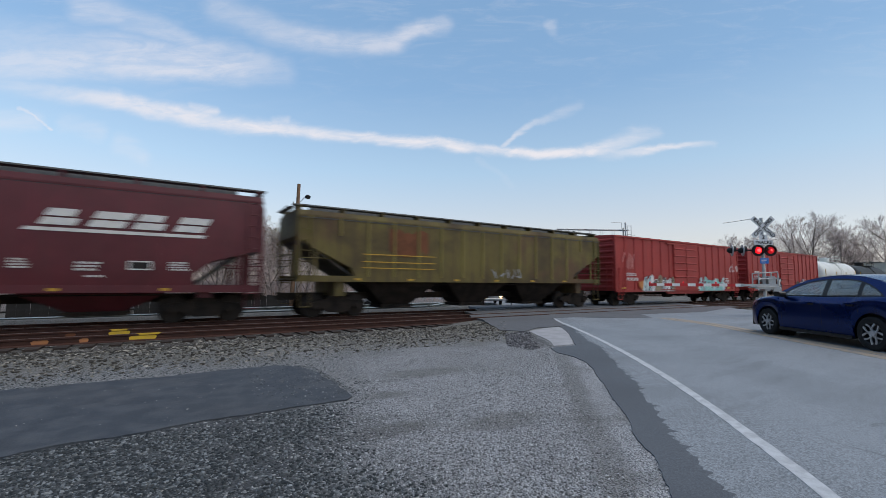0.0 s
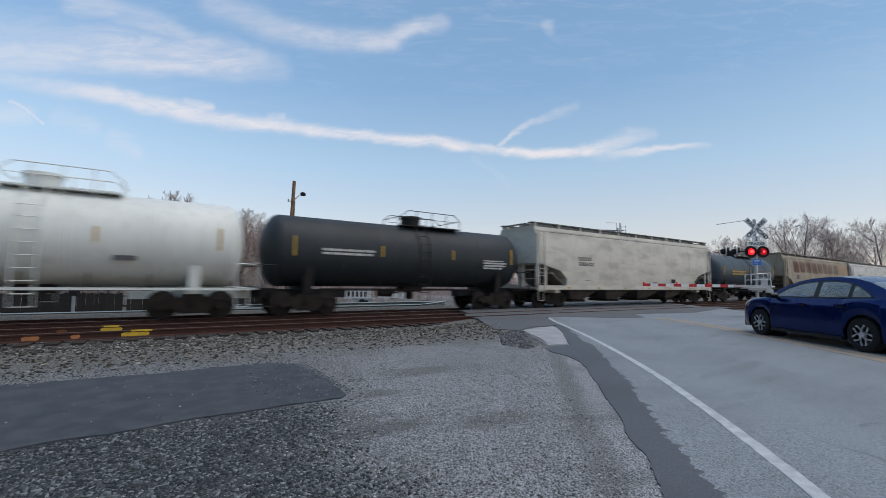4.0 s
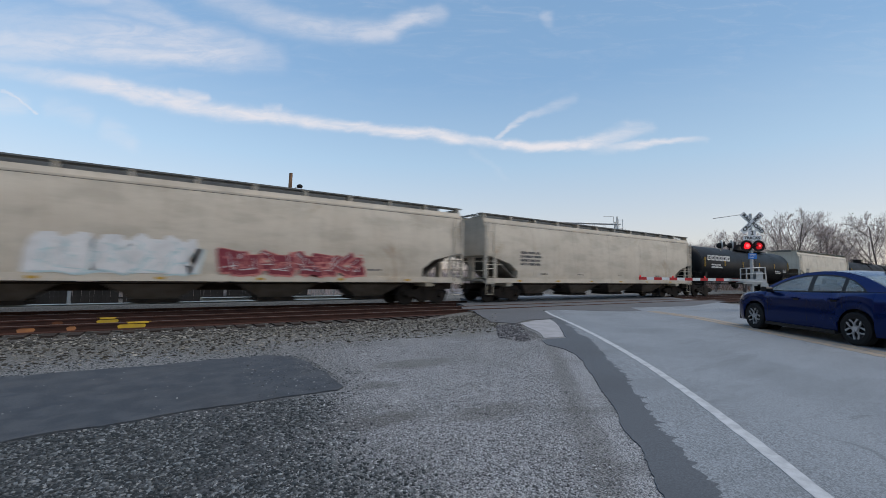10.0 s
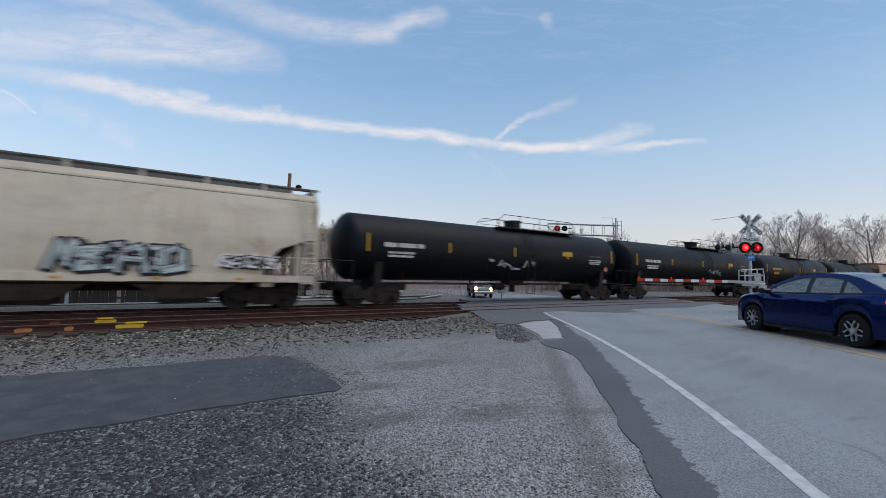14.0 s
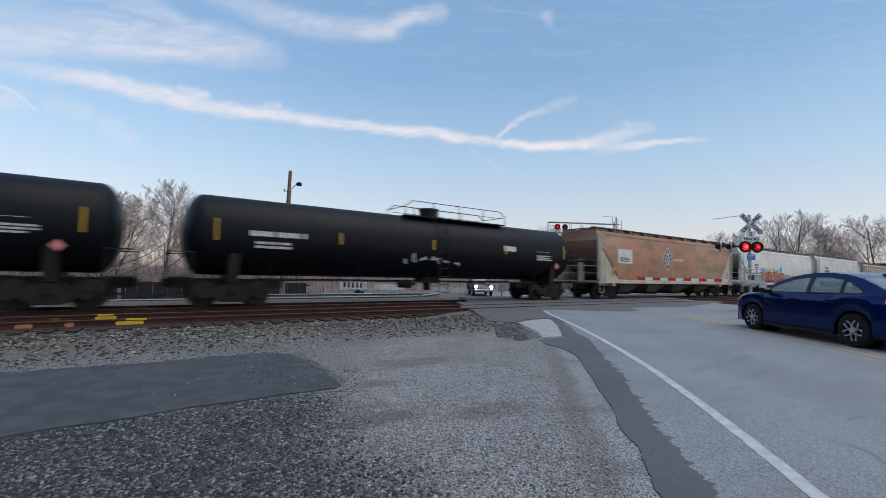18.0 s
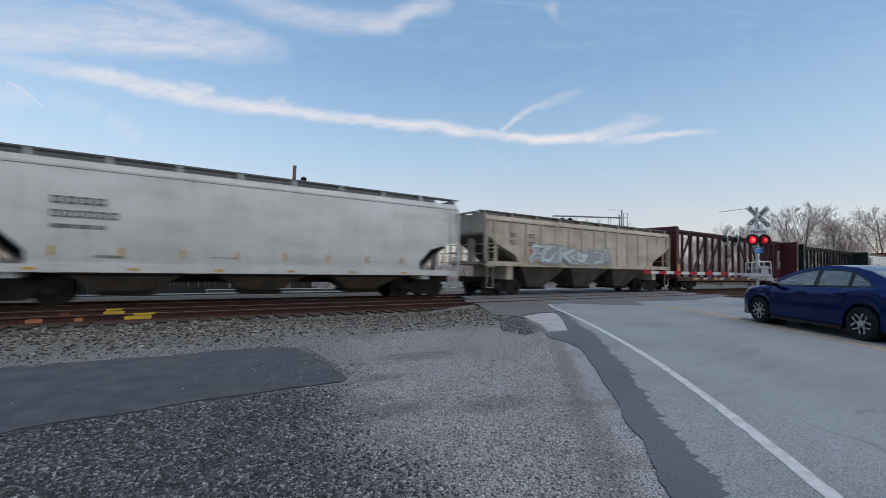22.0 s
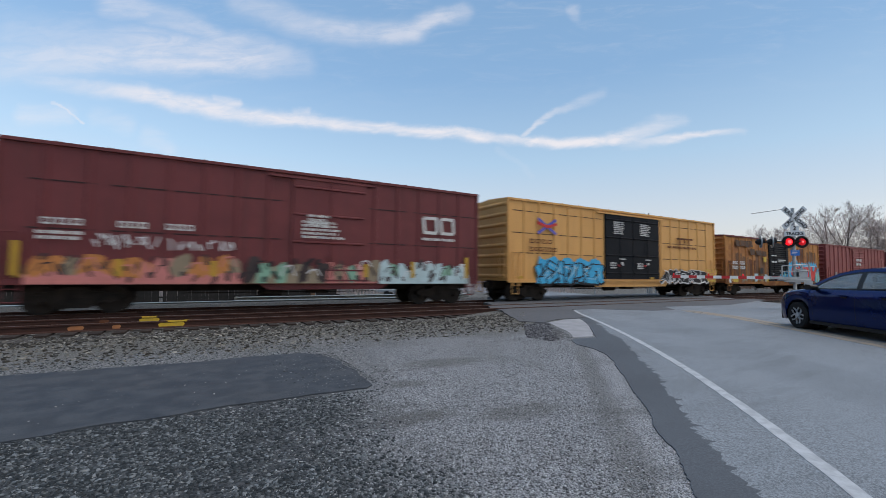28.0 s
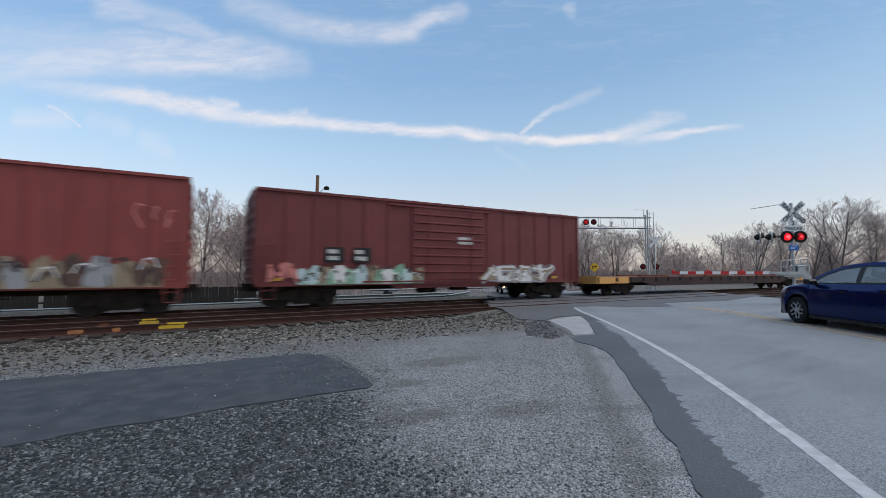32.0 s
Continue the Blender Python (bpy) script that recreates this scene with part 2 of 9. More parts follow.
# ---- materials ----
def surface(name, base, second=None, rough=0.6, metal=0.0, scale=2.0, amount=0.5, grain=40.0, bump=0.15, streak=0.0,
            streak_colour=(0.05, 0.04, 0.03), rust=0.0, rust_colour=(0.10, 0.045, 0.022), vary=0.0, coat=0.0, dirt=0.0, spec=0.3, panels=None):
    """Paint, metal, wood or stone: stains, grain, runs down the sides, rust, dust."""
    mat = bpy.data.materials.new(name)
    mat.use_nodes = True
    k = Nodes(mat.node_tree)
    out = k.put("ShaderNodeOutputMaterial")
    p = k.put("ShaderNodeBsdfPrincipled")
    co = k.put("ShaderNodeTexCoord").outputs["Object"]
    big = k.noise(co, scale, 5.0, 0.6, 0.3)
    fine = k.noise(co, grain, 3.0, 0.6)
    second = second or tuple(c * 0.7 for c in base)
    col = k.mix(k.smooth(big, 0.35, 0.68, 0.0, amount), base, second)
    col = k.mix(k.smooth(fine, 0.3, 0.7, 0.0, 0.22), col, tuple(c * 0.55 for c in base))
    if streak:
        mp = k.put("ShaderNodeMapping")
        mp.inputs["Scale"].default_value = (3.0, 3.0, 0.16)
        k.link(co, mp.inputs[0])
        run = k.noise(mp.outputs[0], 1.6, 5.0, 0.65)
        col = k.mix(k.smooth(run, 0.46, 0.72, 0.0, streak), col, streak_colour)
    if rust:
        r = k.noise(co, scale * 0.55, 7.0, 0.68, 0.8)
        col = k.mix(k.smooth(r, 0.62 - rust * 0.3, 0.78 - rust * 0.2, 0.0, 0.9), col, rust_colour)
    if panels:
        # soft-edged rusted panels in a row along the side
        x0, x1, pitch, z0, z1, tone, force = panels
        xyz = k.put("ShaderNodeSeparateXYZ")
        k.link(co, xyz.inputs[0])
        wob = k.math("MULTIPLY", k.math("SUBTRACT", k.noise(co, 1.3, 5.0, 0.65), 0.5), 0.38)
        xw = k.math("ADD", xyz.outputs[0], k.math("MULTIPLY", wob, 0.4))
        cell = k.math("ABSOLUTE", k.math("SUBTRACT", k.math("MODULO", k.math("ADD", k.math("SUBTRACT", xw, x0), 50.0 * pitch), pitch), pitch / 2))
        row = k.smooth(cell, pitch * 0.33, pitch * 0.49, 1.0, 0.38)
        zz = k.math("ADD", xyz.outputs[2], wob)
        row = k.math("MULTIPLY", row, k.math("MULTIPLY", k.smooth(zz, z0 - 0.14, z0 + 0.10), k.smooth(zz, z1 + 0.30, z1 - 0.15)))
        row = k.math("MULTIPLY", row, k.math("MULTIPLY", k.smooth(xw, x0 - 0.3, x0 + 0.3), k.smooth(xw, x1 + 0.6, x1 - 0.6)))
        fade = k.smooth(xyz.outputs[0], x0, x1, 1.0, 0.7)
        tone = k.mix(k.smooth(xyz.outputs[0], x1 - 3.6, x1 - 3.0), tone, (0.33, 0.20, 0.10))
        col = k.mix(k.math("MULTIPLY", k.math("MULTIPLY", row, force), k.math("MULTIPLY", fade, k.smooth(big, 0.25, 0.6, 0.75, 1.0))), col, tone)
    if dirt:
        mp2 = k.put("ShaderNodeMapping")
        mp2.inputs["Scale"].default_value = (0.5, 0.5, 1.4)
        k.link(co, mp2.inputs[0])
        dd = k.noise(mp2.outputs[0], 1.1, 6.0, 0.6)
        col = k.mix(k.smooth(dd, 0.4, 0.7, 0.0, dirt), col, (0.11, 0.095, 0.075))
    if vary:
        rnd = k.put("ShaderNodeObjectInfo").outputs["Random"]
        col = k.mix(k.math("MULTIPLY", rnd, vary), col, tuple(c * 0.45 for c in base))
    k.link(col, p.inputs["Base Color"])
    rr = k.math("ADD", k.math("MULTIPLY", k.math("SUBTRACT", big, 0.5), 0.25), rough, clamp=True)
    k.link(rr, p.inputs["Roughness"])
    p.inputs["Metallic"].default_value = metal
    p.inputs["Specular IOR Level"].default_value = spec
    p.inputs["Coat Weight"].default_value = coat
    p.inputs["Coat Roughness"].default_value = 0.04
    if bump:
        b = k.put("ShaderNodeBump")
        b.inputs["Strength"].default_value, b.inputs["Distance"].default_value = bump, 0.01
        k.link(k.math("ADD", fine, k.math("MULTIPLY", big, 0.5)), b.inputs["Height"])
        k.link(b.outputs[0], p.inputs["Normal"])
    k.link(p.outputs[0], out.inputs[0])
    return mat


def glow(name, colour, power):
    mat = bpy.data.materials.new(name)
    mat.use_nodes = True
    p = mat.node_tree.nodes["Principled BSDF"]
    p.inputs["Base Color"].default_value = (*colour, 1)
    p.inputs["Emission Color"].default_value = (*colour, 1)
    p.inputs["Emission Strength"].default_value = power
    return mat


DAMP = ((3.3, 5.8, 0.7, 0.32), (1.75, 3.72, 0.55, 0.22), (2.3, 4.9, 0.35, 0.2), (2.9, 3.4, 0.5, 0.25))     # damp spots: middle and half sizes


def gravel(name, light, dark, stone=38.0, patch=0.35, bump=0.9, pale=None, zones=False):
    """Loose or rolled stone: single stones of uneven tone, paler trodden patches."""
    mat = bpy.data.materials.new(name)
    mat.use_nodes = True
    k = Nodes(mat.node_tree)
    out = k.put("ShaderNodeOutputMaterial")
    p = k.put("ShaderNodeBsdfPrincipled")
    co = k.put("ShaderNodeTexCoord").outputs["Object"]
    cells = k.put("ShaderNodeTexVoronoi", Scale=stone)
    k.link(co, cells.inputs["Vector"])
    sep = k.put("ShaderNodeSeparateColor")
    k.link(cells.outputs["Color"], sep.inputs[0])
    tone = k.math("POWER", sep.outputs[0], 1.6)
    col = k.mix(tone, dark, light)
    col = k.mix(k.smooth(sep.outputs[1], 0.93, 0.97), col, (0.5, 0.5, 0.48))
    big = k.noise(co, patch, 6.0, 0.62, 0.5)
    col = k.mix(k.smooth(big, 0.38, 0.66, 0.0, 0.75), col, pale or tuple(c * 0.75 for c in light))
    mid = k.noise(co, 2.3, 5.0, 0.65)
    col = k.mix(k.smooth(mid, 0.45, 0.75, 0.0, 0.45), col, tuple(c * 0.6 for c in dark))
    k.link(col, p.inputs["Base Color"])
    p.inputs["Roughness"].default_value = 0.88
    if zones:
        xyz = k.put("ShaderNodeSeparateXYZ")
        k.link(co, xyz.inputs[0])
        wob = k.math("MULTIPLY", k.math("SUBTRACT", k.noise(co, 0.7, 6.0, 0.65), 0.5), 3.4)
        side = k.math("ADD", k.math("SUBTRACT", xyz.outputs[0], k.math("MULTIPLY", xyz.outputs[1], 0.22)), k.math("MULTIPLY", wob, 0.45))
        rolled = k.math("MULTIPLY", k.smooth(side, -0.15, 1.65), k.smooth(k.math("ADD", xyz.outputs[1], wob), 8.6, 7.2))
        salt = k.smooth(k.noise(co, 70.0, 4.0, 0.75), 0.43, 0.56)
        fine_col = k.mix(salt, (0.048, 0.051, 0.056), (0.35, 0.36, 0.375))
        fine_col = k.mix(k.smooth(k.noise(co, 120.0, 2.0, 0.6), 0.56, 0.64, 0.0, 0.8), fine_col, (0.56, 0.57, 0.58))
        fine_col = k.mix(k.smooth(k.noise(co, 0.8, 4.0, 0.6, 0.5), 0.50, 0.68, 0.0, 0.55), fine_col, k.mix(salt, (0.030, 0.031, 0.030), (0.17, 0.172, 0.17)))
        across = k.math("ADD", k.math("MULTIPLY", xyz.outputs[0], NX), k.math("MULTIPLY", xyz.outputs[1], NY))
        rut = k.math("SUBTRACT", k.math("SUBTRACT", across, k.math("MULTIPLY", xyz.outputs[1], 0.10)), k.math("MULTIPLY", wob, 0.07))
        rut = k.smooth(k.math("ABSOLUTE", k.math("SUBTRACT", rut, 0.60)), 0.05, 0.26, 0.6, 0.0)
        fine_col = k.mix(rut, fine_col, k.mix(salt, (0.040, 0.040, 0.039), (0.15, 0.15, 0.146)))
        for px, py, rx, ry in DAMP:
            ex = k.math("DIVIDE", k.math("SUBTRACT", xyz.outputs[0], px), rx)
            ey = k.math("DIVIDE", k.math("SUBTRACT", xyz.outputs[1], py), ry)
            rr = k.math("ADD", k.math("ADD", k.math("MULTIPLY", ex, ex), k.math("MULTIPLY", ey, ey)), k.math("MULTIPLY", wob, 0.7))
            fine_col = k.mix(k.smooth(rr, 0.2, 1.3, 0.6, 0.0), fine_col, k.mix(salt, (0.028, 0.027, 0.024), (0.12, 0.115, 0.105)))
        col = k.mix(k.math("MULTIPLY", rolled, 0.95), col, fine_col)
        far_grit = k.mix(k.smooth(k.noise(co, 34.0, 4.0, 0.75), 0.42, 0.58), (0.042, 0.043, 0.044), (0.275, 0.278, 0.276))
        col = k.mix(k.math("MULTIPLY", k.smooth(k.math("ADD", xyz.outputs[1], k.math("MULTIPLY", wob, 0.6)), 4.9, 5.9, 0.0, 0.9), k.math("MULTIPLY_ADD", rolled, -0.6, 1.0)), col, far_grit)
        brown = k.smooth(k.math("ADD", xyz.outputs[1], wob), 7.6, 9.4)
        col = k.mix(k.math("MULTIPLY", brown, 0.7), col, k.mix(k.smooth(k.noise(co, 40.0, 3.0, 0.7), 0.45, 0.6), (0.04, 0.037, 0.03), (0.20, 0.19, 0.165)))
        k.link(col, p.inputs["Base Color"])
    b = k.put("ShaderNodeBump")
    b.inputs["Strength"].default_value, b.inputs["Distance"].default_value = bump, 0.02
    h = k.math("SUBTRACT", k.noise(co, stone * 1.4, 4.0), k.math("MULTIPLY", cells.outputs["Distance"], 1.2))
    k.link(h, b.inputs["Height"])
    k.link(b.outputs[0], p.inputs["Normal"])
    k.link(p.outputs[0], out.inputs[0])
    return mat


def asphalt(name, base, speck=0.5, cracks=0.5, rough=0.82, lanes=False):
    mat = bpy.data.materials.new(name)
    mat.use_nodes = True
    k = Nodes(mat.node_tree)
    out = k.put("ShaderNodeOutputMaterial")
    p = k.put("ShaderNodeBsdfPrincipled")
    co = k.put("ShaderNodeTexCoord").outputs["Object"]
    grit = k.noise(co, 85.0, 4.0, 0.75)
    big = k.noise(co, 0.45, 6.0, 0.6, 0.4)
    mid = k.noise(co, 5.0, 4.0, 0.6)
    col = k.mix(k.smooth(grit, 0.35, 0.7, 0.0, speck), base, tuple(min(1, c * 1.9) for c in base))
    pits = k.smooth(k.noise(co, 74.0, 3.0, 0.7), 0.40, 0.56)
    if lanes:
        xyz = k.put("ShaderNodeSeparateXYZ")
        k.link(co, xyz.inputs[0])
        across = k.math("SUBTRACT", k.math("MULTIPLY", xyz.outputs[0], NX), k.math("MULTIPLY", xyz.outputs[1], -NY))
        edge = k.math("ADD", across, k.math("MULTIPLY", k.math("SUBTRACT", k.noise(co, 0.8, 4.0), 0.5), 0.8))
        coarse = k.smooth(edge, 2.2, 3.0, 0.85, 0.6)
        track_a = k.smooth(k.math("ABSOLUTE", k.math("SUBTRACT", edge, 4.1)), 0.1, 0.7, 0.22, 0.0)
        track_b = k.smooth(k.math("ABSOLUTE", k.math("SUBTRACT", edge, 6.0)), 0.1, 0.7, 0.22, 0.0)
        col = k.mix(k.math("MULTIPLY", k.math("SUBTRACT", 1.0, pits), coarse), col, tuple(c * 0.38 for c in base))
        col = k.mix(k.math("MAXIMUM", track_a, track_b), col, tuple(c * 0.62 for c in base))
        turned = k.put("ShaderNodeMapping")
        turned.inputs["Rotation"].default_value, turned.inputs["Scale"].default_value = (0.0, 0.0, -ROAD_DIR), (0.35, 2.4, 1.0)
        turned.vector_type = "POINT"
        k.link(co, turned.inputs[0])
        worn_away = k.noise(turned.outputs[0], 1.1, 5.0, 0.62, 0.3)
        col = k.mix(k.smooth(worn_away, 0.54, 0.70, 0.0, 0.42), col, tuple(c * 0.55 for c in base))
        col = k.mix(k.smooth(worn_away, 0.45, 0.30, 0.0, 0.30), col, tuple(c * 1.25 for c in base))
        scars = k.noise(turned.outputs[0], 3.4, 4.0, 0.7, 0.6)
        col = k.mix(k.smooth(scars, 0.66, 0.72, 0.0, 0.55), col, tuple(c * 0.42 for c in base))
    else:
        col = k.mix(k.math("MULTIPLY", k.math("SUBTRACT", 1.0, pits), 0.35), col, tuple(c * 0.5 for c in base))
    col = k.mix(k.smooth(big, 0.4, 0.68, 0.0, 0.5), col, tuple(c * 0.72 for c in base))
    col = k.mix(k.smooth(mid, 0.5, 0.8, 0.0, 0.35), col, tuple(c * 1.25 for c in base))
    if cracks:
        cr = k.put("ShaderNodeTexVoronoi", Scale=0.16)
        cr.feature = "DISTANCE_TO_EDGE"
        wob = k.put("ShaderNodeTexNoise", Scale=1.2)
        k.link(co, wob.inputs["Vector"])
        k.link(k.vmath("ADD", co, k.vmath("MULTIPLY", wob.outputs["Color"], (0.9, 0.9, 0.0))), cr.inputs["Vector"])
        line = k.smooth(cr.outputs["Distance"], 0.0006, 0.0028, cracks, 0.0)
        line = k.math("MULTIPLY", line, k.smooth(k.noise(co, 0.3, 2.0), 0.45, 0.6))
        col = k.mix(line, col, (0.02, 0.02, 0.022))
    k.link(col, p.inputs["Base Color"])
    p.inputs["Roughness"].default_value = rough
    b = k.put("ShaderNodeBump")
    b.inputs["Strength"].default_value, b.inputs["Distance"].default_value = 0.5, 0.006
    k.link(k.math("ADD", grit, k.math("MULTIPLY", mid, 0.6)), b.inputs["Height"])
    k.link(b.outputs[0], p.inputs["Normal"])
    k.link(p.outputs[0], out.inputs[0])
    return mat


ROAD_DIR = radians(49.7)
RX, RY = math.cos(ROAD_DIR), math.sin(ROAD_DIR)      # along the road, away
NX, NY = RY, -RX                                     # across it, to its right side
M_LOT = gravel("lot_gravel", (0.12, 0.125, 0.13), (0.018, 0.020, 0.023), 42.0, 0.33, 0.9, (0.040, 0.043, 0.047), True)
M_RUBBLE = gravel("dark_rubble", (0.17, 0.17, 0.175), (0.03, 0.03, 0.032), 30.0, 0.5, 1.0, (0.07, 0.07, 0.072))
M_BALLAST = gravel("ballast", (0.11, 0.104, 0.095), (0.022, 0.02, 0.018), 20.0, 0.5, 1.0, (0.05, 0.046, 0.041))
M_ROAD = asphalt("worn_asphalt", (0.174, 0.194, 0.214), 0.7, 0.3, lanes=True)
M_PATCH = asphalt("dark_asphalt", (0.058, 0.066, 0.077), 0.75, 0.0)
M_PAD = surface("pad_asphalt", (0.034, 0.041, 0.051), (0.066, 0.074, 0.084), 0.8, 0, 3.2, 0.9, 70.0, 0.35, dirt=0.10)
M_CROSS = asphalt("crossing_asphalt", (0.078, 0.081, 0.088), 0.4, 0.2)
M_CONC = surface("old_concrete", (0.32, 0.32, 0.33), (0.23, 0.23, 0.24), 0.85, 0, 2.5, 0.6, 60.0, 0.2)
M_WLINE = surface("white_road_paint", (0.44, 0.46, 0.48), (0.29, 0.305, 0.32), 0.7, 0, 7.0, 0.9, 90.0, 0.2)
M_YLINE = surface("yellow_road_paint", (0.315, 0.25, 0.175), (0.20, 0.20, 0.198), 0.75, 0, 6.0, 0.9, 60.0, 0.2)
M_RAIL = surface("rusty_rail", (0.062, 0.027, 0.019), (0.04, 0.02, 0.016), 0.75, 0.2, 3.0, 0.7, 60.0, 0.3)
M_RAILTOP = surface("rail_head", (0.20, 0.17, 0.16), (0.13, 0.08, 0.06), 0.4, 0.8, 3.0, 0.7, 60.0, 0.1)
M_TIE = surface("old_tie", (0.045, 0.032, 0.026), (0.026, 0.02, 0.018), 0.9, 0, 3.0, 0.8, 40.0, 0.5, vary=0.5)
M_MARKY = surface("yellow_mark", (0.62, 0.40, 0.03), (0.5, 0.33, 0.06), 0.6, 0, 6.0, 0.6)
M_MARKO = surface("orange_mark", (0.45, 0.19, 0.07), (0.3, 0.12, 0.06), 0.6, 0, 6.0, 0.7)
M_BLACK = surface("black_steel", (0.012, 0.012, 0.013), (0.024, 0.021, 0.019), 0.6, 0.0, 2.0, 0.8, 40.0, 0.2, spec=0.2)
M_TRUCK = surface("truck_steel", (0.015, 0.0125, 0.011), (0.034, 0.027, 0.022), 0.8, 0.0, 2.5, 0.9, 40.0, 0.3, spec=0.12)
M_WHEEL = surface("wheel_steel", (0.030, 0.025, 0.022), (0.016, 0.014, 0.013), 0.7, 0.0, 4.0, 0.7, 40.0, 0.2, spec=0.15)
M_GALV = surface("galvanised", (0.42, 0.44, 0.45), (0.30, 0.31, 0.32), 0.45, 0.7, 3.0, 0.7, 40.0, 0.1)
M_GRATE = surface("running_board", (0.15, 0.155, 0.15), (0.09, 0.09, 0.09), 0.6, 0.5, 3.0, 0.7, 60.0, 0.2)
M_WHITE = surface("white_paint", (0.72, 0.72, 0.70), (0.55, 0.55, 0.53), 0.55, 0, 3.0, 0.5)
M_WMARK = surface("white_marking", (0.62, 0.62, 0.60), (0.45, 0.45, 0.44), 0.6, 0, 4.0, 0.6, 60.0, 0.0)
# lettering, and the shade line drawn under hopper eaves
M_DMARK = surface("dark_marking_and_eave_shade", (0.07, 0.07, 0.075), (0.12, 0.12, 0.12), 0.6, 0, 4.0, 0.6, 60.0, 0.0)
M_YMARK = surface("yellow_marking", (0.48, 0.29, 0.03), (0.34, 0.21, 0.04), 0.5, 0, 4.0, 0.5, 60.0, 0.0)
M_RED = surface("red_tape", (0.50, 0.03, 0.03), None, 0.5, 0, 4.0, 0.4)
M_STAIN = surface("rust_stain", (0.19, 0.10, 0.055), (0.12, 0.06, 0.035), 0.85, 0, 1.2, 0.9, 30, 0.15, 0.5, (0.09, 0.045, 0.028))
M_RAILING = surface("weathered_galvanised", (0.34, 0.37, 0.36), (0.22, 0.24, 0.235), 0.38, 0.6, 2.0, 0.8, 40.0, 0.1)
# Dust and the shade under the car mixed into one dark brown.
M_BAY = surface("dusty_shaded_bay_steel", (0.13, 0.115, 0.10), (0.07, 0.06, 0.05), 0.8, 0, 1.5, 0.8, 40, 0.2, 0.4)
M_BLUEMARK = surface("blue_marking", (0.10, 0.10, 0.42), None, 0.6, 0, 4, 0.4)
M_BRMARK = surface("brown_marking_and_seam_shade", (0.085, 0.05, 0.032), (0.13, 0.07, 0.04), 0.7, 0, 3, 0.8)
M_RUST = surface("rust", (0.16, 0.06, 0.028), (0.09, 0.04, 0.02), 0.85, 0, 2.0, 0.9)
